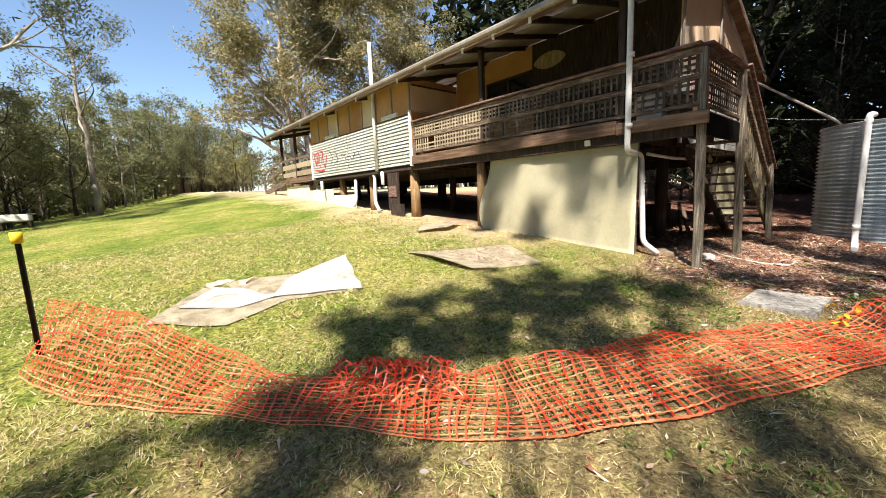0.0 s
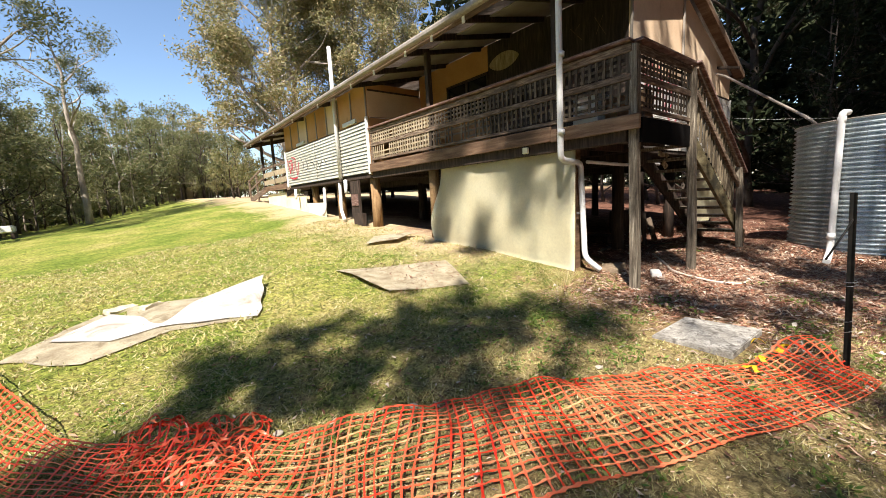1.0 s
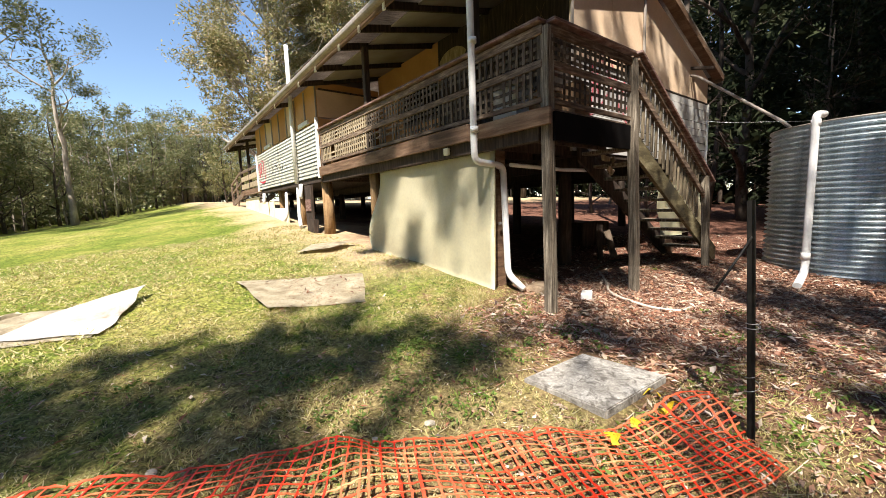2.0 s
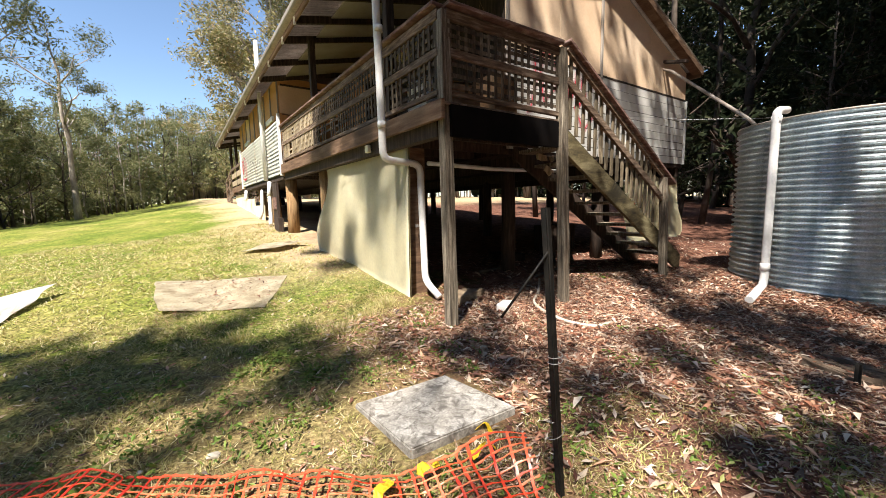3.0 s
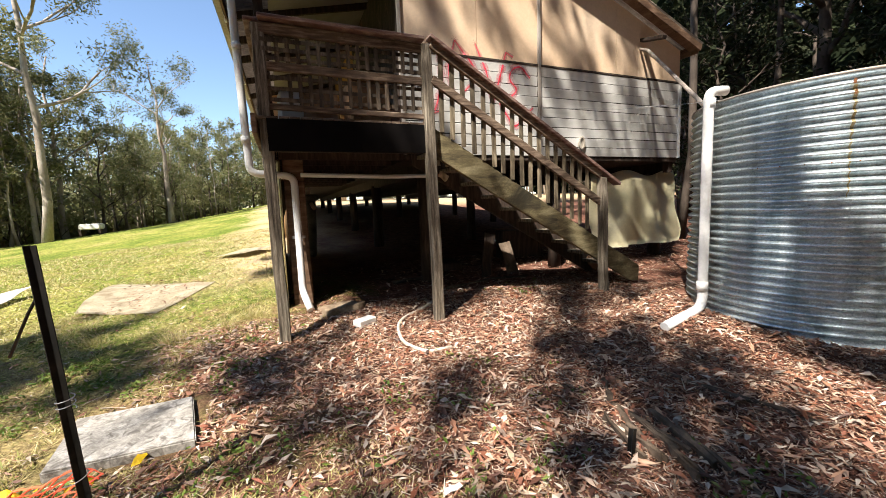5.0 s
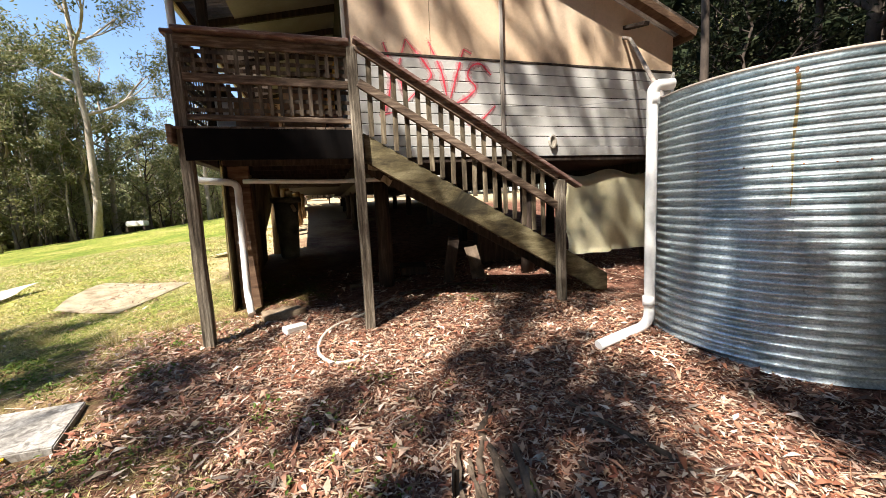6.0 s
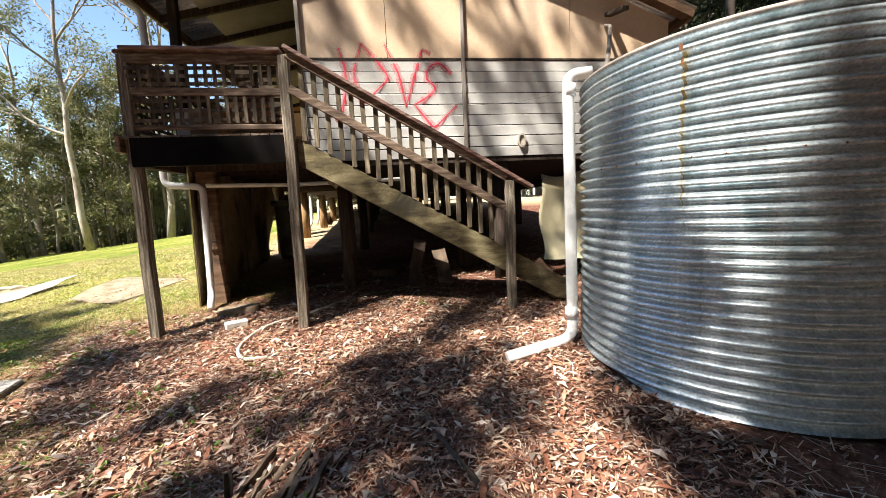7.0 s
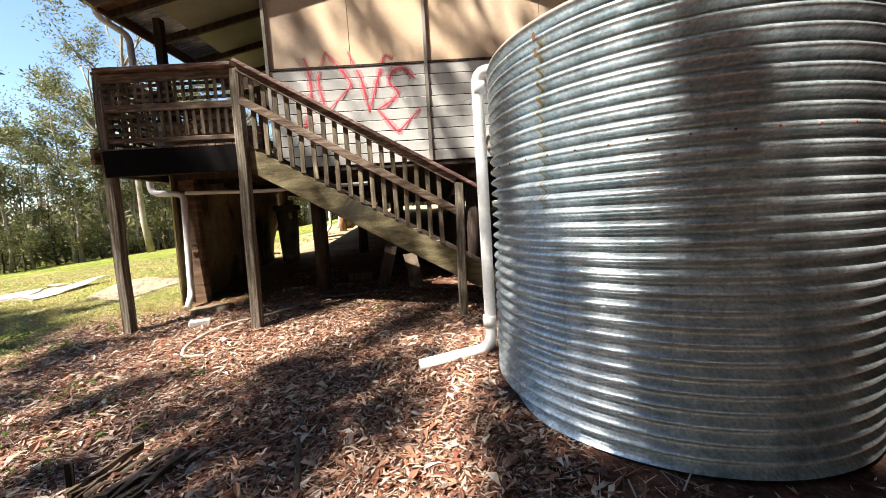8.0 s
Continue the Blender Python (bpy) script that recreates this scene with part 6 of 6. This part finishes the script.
        if x0 < 0 or count in (40000, 3200):
            f = f * 0 + 0.35
        ok = (rng.random(count) < 0.06 + f) & off_slab(p[:, 0], p[:, 1]) & (np.hypot(p[:, 0] - TC.x, p[:, 1] - TC.y) > TR + 0.04)
        P.append(p[ok])
    P = np.concatenate(P)
    k = len(P)
    z = height(P[:, 0], P[:, 1])
    a = rng.uniform(0, 2 * np.pi, k)
    tilt = rng.normal(0, 0.22, (k, 2))
    d = np.stack([np.cos(a), np.sin(a), tilt[:, 0]], -1)
    s = np.stack([-np.sin(a), np.cos(a), tilt[:, 1]], -1)
    big = rng.random(k)
    ln = np.where(big > 0.87, rng.uniform(0.055, 0.12, k), rng.uniform(0.012, 0.052, k))[:, None] * np.where(P[:, 0] < 4.6, 0.7, 1.0)[:, None]
    wd = ln * rng.uniform(0.13, 0.36, k)[:, None]
    wd = np.where(big[:, None] > 0.87, ln * rng.uniform(0.2, 0.36, (k, 1)), wd)
    small = (P[:, 0] < 7.4) & (P[:, 1] < 1.2) & (rng.random(k) < 0.45)
    ln, wd = np.where(small[:, None], ln * 0.55, ln), np.where(small[:, None], wd * 0.6, wd)
    on_sheet = 0.024 * ~off_sheets(P[:, 0], P[:, 1], 0.02)
    c = np.stack([P[:, 0], P[:, 1], z + on_sheet + rng.uniform(0.002, 0.028, k)], -1)
    up = np.array([0, 0, 1.0])
    curl = (rng.uniform(-0.4, 0.9, k)[:, None]) * wd * up
    V = np.stack([c - d * ln / 2, c - d * ln * 0.1 + s * wd / 2 + curl, c + d * ln / 2 + up * 0.004, c - d * ln * 0.1 - s * wd / 2 + curl], 1)
    F = np.arange(4 * k).reshape(-1, 4)
    tagged(new("leaf_litter", soup("leaf_litter", V, F, LITTER_M)), "dry brown gum-leaf litter carpeting the ground", "leaf litter", kind="stuff")
    # fine bark strips and sticks
    k = 9000
    p = rng.uniform((4.0, -1.4), (10.0, 2.9), (k, 2))
    ok = (rng.random(k) < 0.05 + fields(p[:, 0], p[:, 1])) & off_slab(p[:, 0], p[:, 1]) & (np.hypot(p[:, 0] - TC.x, p[:, 1] - TC.y) > TR + 0.04)
    p = p[ok]
    k = len(p)
    a = rng.uniform(0, 2 * np.pi, k)
    d = np.stack([np.cos(a), np.sin(a), rng.normal(0, 0.06, k)], -1)
    s = np.stack([-np.sin(a), np.cos(a), 0 * a], -1)
    ln = rng.uniform(0.05, 0.20, k)[:, None]
    w = rng.uniform(0.0015, 0.004, k)[:, None]
    c = np.stack([p[:, 0], p[:, 1], height(p[:, 0], p[:, 1]) + rng.uniform(0.005, 0.025, k)], -1)
    V = np.stack([c - d * ln / 2 - s * w, c - d * ln / 2 + s * w, c + d * ln / 2 + s * w, c + d * ln / 2 - s * w], 1)
    tagged(new("bark_strips", soup("bark_strips", V, np.arange(4 * k).reshape(-1, 4), LITTER_M)), "thin bark strips and twigs in the litter", "twigs", kind="stuff")


scatter_grass()
scatter_weeds()
scatter_litter()


# ---- trees ----
def limb(bm, p, d, length, r, rng, depth, tips, droop=0.0):
    """A tapering, wandering limb; its forks and tips."""
    pts, rs = [Vector(p)], [r]
    n = 5 if depth else 3
    for i in range(n):
        d = (d + Vector(rng.normal(0, 0.13, 3)) + Vector((0, 0, 0.05 - droop))).normalized()
        pts.append(pts[-1] + d * length / n)
        rs.append(r * (1 - 0.55 * (i + 1) / n))
    tube(bm, pts, rs, 6 if r > 0.06 else 4 if depth else 3, False)
    if depth == 0:
        tips += [pts[-1], pts[-2], pts[-3]]
        return
    for i in range(rng.integers(2, 4)):
        side = Vector(rng.normal(0, 1, 3))
        nd = (d * 0.9 + side.normalized() * rng.uniform(0.4, 0.85)).normalized()
        k = rng.integers(2, n + 1)
        limb(bm, pts[k], nd, length * rng.uniform(0.55, 0.8), rs[k] * 0.7, rng, depth - 1, tips, droop)


def make_tree(name, label, seed, tall, bare, r, leaves, leaf_size, leaf_m, bark, clump=0.75, spread=1.0, limbs=6, depth=2):
    rng = np.random.default_rng(seed)
    tree = thing(name, (0, 0, 0), label, "tree")
    bm = bmesh.new()
    tips = []
    pts, rs = [Vector((0, 0, -0.3))], [r * 1.25]
    n = 9
    for i in range(n):
        t = (i + 1) / n
        pts.append(Vector((rng.normal(0, 0.10) * tall / 8 * t + 0.25 * math.sin(seed + 2 * t), rng.normal(0, 0.10) * tall / 8 * t, tall * t)))
        rs.append(r * (1 - 0.82 * t))
    tube(bm, pts, rs, 10)
    tips.append(pts[-1])
    for i in range(limbs):
        t = bare + (0.95 - bare) * (i + rng.uniform(0.1, 0.9)) / limbs
        k = min(int(t * n), n - 1)
        p = pts[k].lerp(pts[k + 1], t * n - k)
        a = rng.uniform(0, 2 * math.pi) if limbs < 4 else 2.4 * i + rng.uniform(-0.4, 0.4)
        d = Vector((math.cos(a) * spread, math.sin(a) * spread, rng.uniform(0.35, 0.9))).normalized()
        limb(bm, p, d, tall * (1 - 0.5 * t) * rng.uniform(0.22, 0.34) * spread, r * (1 - 0.8 * t) * 0.55 + 0.015, rng, depth, tips)
    part("trunk", bm, bark, tree)
    T = np.array([tuple(p) for p in tips])
    per = max(1, leaves // len(T))
    c = np.repeat(T, per, 0)
    q = rng.normal(0, 1, c.shape)
    q /= np.linalg.norm(q, axis=1)[:, None]
    size = np.repeat(rng.uniform(0.55, 1.3, len(T)), per)[:, None] * clump
    c = c + q * rng.uniform(0, 1, (len(c), 1)) ** 0.45 * size * [1, 1, 0.7]
    v, f = leaf_cards(c, leaf_size, leaf_size * 0.34, 0.55, rng)
    crown = new("crown", soup("crown", v, f, leaf_m))
    crown.parent = tree
    return tree


KINDS = {
    "tall": make_tree("gum_tree", "tall pale-trunked gum tree with an open grey-green crown", 1, 17, 0.34, 0.18, 10500, 0.19, LEAF_GUM, BARK_PALE, 0.95, 0.9, 10),
    "fork": make_tree("gum_tree", "pale forked gum tree with an umbrella of grey-green foliage", 12, 11.5, 0.4, 0.19, 5500, 0.17, LEAF_GUM, BARK_PALE, 0.62, 0.95, 7),
    "pole": make_tree("gum_sapling", "thin straight gum sapling with a narrow crown", 2, 9.5, 0.25, 0.075, 1080, 0.28, LEAF_GUM, BARK_PALE, 0.6, 0.6, 6, 1),
    "gold": make_tree("golden_gum_tree", "large gum tree with dense sunlit olive-gold foliage", 3, 15, 0.08, 0.22, 38000, 0.23, LEAF_GOLD, BARK_PALE, 0.85, 0.95, 24),
    "bush": make_tree("scrub_tree", "leafy green understorey tree", 4, 6.5, 0.06, 0.08, 950, 0.32, LEAF_GREEN, BARK_DARK, 0.7, 1.1, 7, 1),
    "olive": make_tree("gum_tree", "bushy olive-green gum tree", 9, 10, 0.12, 0.13, 2800, 0.27, LEAF_GUM, BARK_DARK, 0.85, 0.9, 9),
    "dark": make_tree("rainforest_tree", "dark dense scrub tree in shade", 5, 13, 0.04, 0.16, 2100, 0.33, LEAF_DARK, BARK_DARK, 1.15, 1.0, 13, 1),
    "high": make_tree("shade_tree", "very tall gum tree with a high open crown", 8, 20, 0.66, 0.026, 1700, 0.24, LEAF_GUM, BARK_PALE, 0.36, 0.8, 10, 1),
    "sprig": make_tree("shade_tree", "slender tall gum with a small high tuft of leaves", 19, 20, 0.89, 0.04, 1500, 0.2, LEAF_GUM, BARK_PALE, 0.36, 0.42, 6, 1),
    "tuft": make_tree("shade_tree", "slender tall gum with a sparse feathery tip", 37, 20, 0.89, 0.04, 520, 0.19, LEAF_GUM, BARK_PALE, 0.40, 0.3, 6, 1),
    "wisp": make_tree("shade_tree", "slender tall gum with a thin drooping tip", 41, 20, 0.9, 0.022, 480, 0.17, LEAF_GUM, BARK_PALE, 0.24, 0.12, 5, 1),
    "plume": make_tree("shade_tree", "very tall slender gum with a small feathery top", 27, 22, 0.9, 0.055, 1100, 0.22, LEAF_GUM, BARK_PALE, 0.36, 0.3, 6, 1),
    "wall": make_tree("rainforest_tree", "tall dark tree added out of view to hold back sky light", 17, 15, 0.08, 0.18, 1150, 0.85, LEAF_DARK, BARK_DARK, 1.6, 1.0, 12, 1),
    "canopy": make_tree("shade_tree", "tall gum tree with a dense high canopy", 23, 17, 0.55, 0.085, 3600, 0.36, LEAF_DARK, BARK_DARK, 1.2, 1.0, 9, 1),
    "lace": make_tree("shade_tree", "spreading gum tree with a lacy open crown", 14, 11, 0.5, 0.025, 3400, 0.2, LEAF_GUM, BARK_PALE, 0.36, 1.1, 8, 2),
}
GROUPS = {"tall": "forest edge trees", "fork": "forest edge trees", "pole": "forest edge saplings", "gold": "trees behind the house", "bush": "understorey trees", "olive": "forest edge trees", "dark": "dark trees beside the house", "high": "shade trees on the sunny side", "sprig": "shade trees on the sunny side", "tuft": "shade trees on the sunny side", "wisp": "shade trees on the sunny side", "plume": "shade trees on the sunny side", "canopy": "canopy trees beyond the tank", "lace": "shade trees on the sunny side", "wall": "dark woods round the clearing"}
TALL = {"tall": 18, "fork": 12.5, "pole": 10.5, "gold": 16, "bush": 7, "olive": 11, "dark": 14, "high": 21, "sprig": 21, "tuft": 21, "wisp": 21, "lace": 12, "plume": 23, "canopy": 18, "wall": 16}
PLACED = {k: 0 for k in KINDS}


def plant(kind, x, y, scale, turn):
    m = Matrix.Translation((x, y, hz(x, y) - 0.05)) @ Matrix.Rotation(turn, 4, "Z") @ Matrix.Scale(scale, 4)
    if PLACED[kind] == 0:
        KINDS[kind].matrix_basis = m
        tagged(KINDS[kind], group=GROUPS[kind])
    else:
        copy_thing(KINDS[kind], Matrix()).matrix_basis = m
    PLACED[kind] += 1


SUN_RUN = (0.539, 0.405)  # how far a shadow runs for each metre of height
SHADE = [("plume", -4.7, -4.3, 1.0, 1.0), ("plume", -4.6, -3.4, 0.98, 2.0), ("plume", -4.75, -2.5, 1.0, 3.0), ("plume", -4.0, -5.3, 1.0, 4.0), ("plume", -3.3, -5.0, 0.95, 5.0), ("lace", 8.2, -6.0, 1.0, 4.0), ("high", 0.9, -2.4, 0.9, 1.0), ("high", 2.9, -2.3, 0.9, 3.0), ("high", 4.3, -2.9, 0.95, 1.2)]
# dense canopies, mostly unseen, added to darken the wood beyond and beside the tank
for i, (x, y) in enumerate(((9.5, -9.5), (11, -5.2), (13.7, 4.3), (13.3, 5.6), (13, -1), (14.2, 9), (12.6, -4.6), (16, -5.5), (19.5, -3), (15.2, -1.2), (21, 2), (18, 5), (10.8, -8), (24, -2.5), (8, -8.2), (10.2, -6.8), (12.6, -7.4), (14.8, -3.4))):
    SHADE.append(("canopy", x, y, 0.95 + 0.05 * (i % 4), 1.3 * i))


def shade(kind, scale, spots, z=0.0):
    """Unseen slender trees added sunward of some spots, so tall that their small crowns shade them."""
    for i, (x, y, *up) in enumerate(spots):
        s = scale + 0.03 * (i % 3)
        run = 19.0 * s - (up[0] if up else z)
        SHADE.append((kind, x - SUN_RUN[0] * run, y - SUN_RUN[1] * run, s, 1.7 * i % 6.28))


# the lawn
shade("sprig", 0.63, [(0.6, 3.05), (1.25, 3.1), (1.9, 3.1), (2.25, 2.8), (2.6, 2.9), (3.1, 2.55), (3.75, 2.4), (-0.4, 2.75)], 0.15)
shade("tuft", 0.72, [(4.4, 2.2), (2.4, 2.25), (0.05, 2.5), (-0.9, 2.95), (1.45, 0.85), (4.0, 0.1), (2.1, 0.7), (2.9, 0.2)], 0.1)
# the leaf litter
shade("tuft", 0.62, [(7.3, 0.55), (8.1, 0.45), (5.5, 0.75), (5.45, 1.5), (6.7, -0.55), (7.4, -0.35), (9.5, -0.5), (9.9, -0.75), (5.3, 2.0), (7.6, 0.8), (7.7, 0.0), (6.9, -0.6), (7.5, -0.6), (5.7, -0.3), (6.6, 0.75), (8.15, 1.1), (7.7, 1.3), (8.6, 1.8), (9.6, 2.0), (7.35, -0.85), (8.0, -0.15)])
shade("wisp", 0.62, [(7.1, -0.1), (6.25, -0.1), (5.45, 0.1)])
shade("sprig", 0.61, [(7.85, 0.45), (9.6, -0.75), (10.2, -1.0), (10.9, -0.95), (9.9, -1.5)])
# the tank
shade("wisp", 0.60, [(9.63, -0.27, 1.15), (9.86, -0.43, 0.85), (9.89, -0.45, 1.95), (10.12, -0.54, 0.35), (9.46, -0.06, 1.5), (9.34, 0.21, 0.9), (9.3, 0.43, 1.6), (9.4, 0.05, 0.5)])
shade("tuft", 0.60, [(9.3, 0.59, 1.0), (10.05, -0.52, 0.25), (10.42, -0.57, 0.2), (10.8, -0.48, 0.1)])
# the skirt
shade("wisp", 0.95, [(5.36, 5.7, 1.25), (5.36, 5.1, 0.95), (5.36, 4.3, 1.5)])
EDGE = [(-24, 6), (-13, 16), (-7, 22), (-5.0, 25), (-1.7, 32.3), (1.5, 43), (6.0, 56), (18, 62), (30, 58)]


def wood_edge(t):
    """A point of the wood's edge beyond the lawn, t from 0 to 1, and the way into the wood."""
    k = min(int(t * 8), 7)
    a, b = Vector(EDGE[k]), Vector(EDGE[k + 1])
    d = (b - a).normalized()
    return a.lerp(b, t * 8 - k), Vector((-d.y, d.x))


def forest():
    rng = np.random.default_rng(21)
    # named trees
    plant("tall", -4.7, 21.2, 1.0, 0.4)
    plant("tall", -6.9, 18.6, 0.92, 3.4)
    plant("fork", -1.5, 28.4, 0.88, 2.2)
    plant("fork", -11.6, 21.6, 1.0, 4.2)
    for x, y, sc, turn in ((9.9, 30, 1.15, 0.0), (12.6, 34, 1.35, 5.0), (16.5, 31, 1.3, 2.0), (22.0, 33, 1.3, 4.0)):
        plant("gold", x, y, sc, turn)
    for i in range(14):
        x = rng.uniform(2.5, 13)
        y = 46 + 0.8 * x + rng.uniform(0, 8)
        plant("olive", x, y, rng.uniform(0.6, 0.8), rng.uniform(0, 6.28))
        plant("bush", x + 1, y - 2, rng.uniform(0.4, 0.6), rng.uniform(0, 6.28))
    for x, y in ((6.6, 33), (7.6, 36.5), (9.0, 40)):
        plant("bush", x, y, 0.75, x)
    # the wood beyond the lawn's edge; lower where the sky stands open above it
    for i in range(165):
        t = 0.8 * (i + rng.uniform(0, 1)) / 165
        p, into = wood_edge(t)
        deep = rng.uniform(0.3, 3) if i % 3 == 0 else rng.uniform(1, 13)
        q = p + into * deep
        kind = ["pole", "bush", "pole", "olive", "bush", "pole", "tall" if deep > 4 else "bush", "olive", "pole"][i % 9]
        if t < 0.40:
            kind = ["pole", "fork", "pole", "bush", "pole"][i % 5]
        if t > 0.45:
            top = 2.0 + 0.17 * math.hypot(q.x, q.y) * rng.uniform(0.8, 1.12)
        else:
            top = rng.uniform(7, 12.5) if kind != "tall" else rng.uniform(13, 18)
        if kind == "bush":
            top = min(top, rng.uniform(1.8, 5.0))
        plant(kind, q.x, q.y, min(top / TALL[kind], 1.2), rng.uniform(0, 6.28))
    for i in range(54):
        p, into = wood_edge(0.72 * (i + rng.uniform(0, 1)) / 54)
        q = p + into * rng.uniform(0, 5)
        plant("bush", q.x, q.y, rng.uniform(0.22, 0.55), rng.uniform(0, 6.28))
    # dark scrub behind the tank and the house
    for i in range(28):
        y = rng.uniform(-8, 30)
        x = rng.uniform(18.5 if y < 6 else 25, 38)
        plant(rng.choice(["dark", "dark", "dark", "pole"]), x, y, rng.uniform(0.8, 1.35), rng.uniform(0, 6.28))
    for i in range(16):
        plant("dark", rng.uniform(16.5, 20), rng.uniform(-3, 9), rng.uniform(0.4, 0.7), rng.uniform(0, 6.28))
    # trees behind the camera, on the sun's side
    for kind, x, y, s, turn in SHADE:
        plant(kind, x, y, s, turn)
    # unseen near row of trees behind the camera, added to hold back sky light
    for i in range(13):
        x = 3.0 + 1.9 * i + rng.uniform(-0.6, 0.6)
        plant("wall", x, -12.5 + max(0.0, x - 9) * 0.16 + rng.uniform(-0.9, 0.9), rng.uniform(1.0, 1.2), rng.uniform(0, 6.28))
    # the wood carried on unseen round the clearing, added to cut the sky's light
    for i in range(40):
        a = -3.3 + 3.5 * (i + rng.uniform(0, 1)) / 40
        d = rng.uniform(18, 27)
        plant("wall", 3 + d * math.cos(a), -2 + d * math.sin(a), rng.uniform(0.9, 1.25), rng.uniform(0, 6.28))


forest()


def far_woods():
    """A deep band of leaf clumps and stems that closes the view behind the nearer trees."""
    rng = np.random.default_rng(31)
    P, stems = [], []
    for i in range(2150):
        k = 42
        if i >= 1500:
            p, into = wood_edge(rng.uniform(0, 0.8) if i < 1900 else rng.uniform(0.62, 1.0))
            q = p + into * (rng.uniform(3, 14) if i < 1900 else rng.uniform(0, 8))
            x, y, hgt = q.x, q.y, rng.uniform(1.2, 3.6) if i < 1900 else rng.uniform(3, 7.5)
        elif i < 1000:
            t = rng.uniform(0, 1)
            p, into = wood_edge(t)
            q = p + into * rng.uniform(9, 30)
            x, y = q.x, q.y
            hgt = rng.uniform(0.5, 1.0) * (1.5 + 0.165 * math.hypot(x, y)) if t > 0.44 else rng.uniform(2.5, 6.5)
        else:
            a, d = rng.uniform(radians(20), radians(95)), rng.uniform(40, 60)
            x, y = 4 + d * math.sin(a), 2 + d * math.cos(a)
            hgt = rng.uniform(4, 9)
        z0 = hz(x, y)
        q = rng.normal(0, 1, (k, 3))
        q /= np.linalg.norm(q, axis=1)[:, None]
        low = max(0.0, rng.uniform(-0.5, 0.45)) if i < 1500 else 0.0
        P.append(np.array([x, y, z0 + hgt * (0.5 + low / 2)]) + q * rng.uniform(0.3, 1, (k, 1)) * [1.7, 1.7, hgt * (0.5 - low / 2)])
        stems.append((x, y, z0, hgt, rng.uniform(0.04, 0.12)))
    stems = stems[:1500]
    # low scrub that closes the view below the far crowns
    for i in range(330):
        p, into = wood_edge(rng.uniform(0.42, 1.0))
        q = p + into * rng.uniform(5, 13)
        hgt = rng.uniform(2.0, 4.5)
        d = rng.normal(0, 1, (110, 3))
        d /= np.linalg.norm(d, axis=1)[:, None]
        P.append(np.array([q.x, q.y, hz(q.x, q.y) + hgt * 0.45]) + d * rng.uniform(0.3, 1, (110, 1)) * [1.9, 1.9, hgt * 0.5])
    v, f = leaf_cards(np.concatenate(P), 0.5, 0.22, 0.4, rng)
    tagged(new("far_woods", soup("far_woods", v, f, LEAF_GUM)), "distant grey-green woodland behind the clearing", "woodland", kind="stuff")
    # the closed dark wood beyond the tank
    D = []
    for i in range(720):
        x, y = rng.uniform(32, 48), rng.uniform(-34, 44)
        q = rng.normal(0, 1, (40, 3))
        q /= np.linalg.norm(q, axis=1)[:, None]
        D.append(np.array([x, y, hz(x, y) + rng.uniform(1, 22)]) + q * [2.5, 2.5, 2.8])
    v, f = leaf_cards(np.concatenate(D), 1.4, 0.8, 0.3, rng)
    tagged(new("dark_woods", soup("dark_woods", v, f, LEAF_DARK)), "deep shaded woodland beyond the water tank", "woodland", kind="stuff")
    S = np.array(stems)
    w = S[:, 4:5] * np.array([1, 0, 0])
    b, t = S[:, :3], S[:, :3] + S[:, 3:4] * np.array([0, 0, 1])
    c3 = [np.array([1, 0, 0]), np.array([-0.5, 0.87, 0]), np.array([-0.5, -0.87, 0])]
    V = np.stack([b + S[:, 4:5] * c for c in c3] + [t + S[:, 4:5] * 0.4 * c for c in c3], 1)
    i = np.arange(len(S))[:, None] * 6
    F = np.concatenate([i + np.array([[0, 1, 4, 3]]), i + np.array([[1, 2, 5, 4]]), i + np.array([[2, 0, 3, 5]])])
    tagged(new("far_stems", soup("far_stems", V, F, BARK_PALE)), "distant pale tree stems", "woodland", kind="stuff")


far_woods()


# ---- small things in the distance ----
def far_things():
    x, y = -3.9, 23.6
    z = hz(x, y)
    tr = thing("trough", (x, y, z), "small white trough at the wood's edge", "trough")
    bm = bmesh.new()
    box(bm, (x, y, z + 0.45), (0.9, 0.6, 0.3))
    soften(bm, 0.05, 2)
    part("body", bm, WHITE_PAINT, tr)
    for dx in (-0.4, 0.4):
        bm = bmesh.new()
        box(bm, (x + dx, y, z + 0.14), (0.1, 0.6, 0.3))
        part("leg", bm, DARK_WOOD, tr)
    x, y = 4.4, 53
    z = hz(x, y)
    sh = thing("far_shed", (x, y, z), "small open shed among distant trees", "shed")
    for dx in (-1.6, 1.6):
        for dy in (-1, 1):
            bm = bmesh.new()
            box(bm, (x + dx, y + dy, z + 0.9), (0.12, 0.12, 1.9))
            part("post", bm, DARK_WOOD, sh)
    bm = bmesh.new()
    box(bm, (x, y, z + 1.95), (3.8, 2.6, 0.1), Matrix.Rotation(0.08, 3, "X"))
    part("roof", bm, ROOF_M, sh)
    bm = bmesh.new()
    box(bm, (x, y + 1.0, z + 0.8), (3.2, 0.08, 1.5))
    part("back_wall", bm, SHEET_D, sh)


far_things()
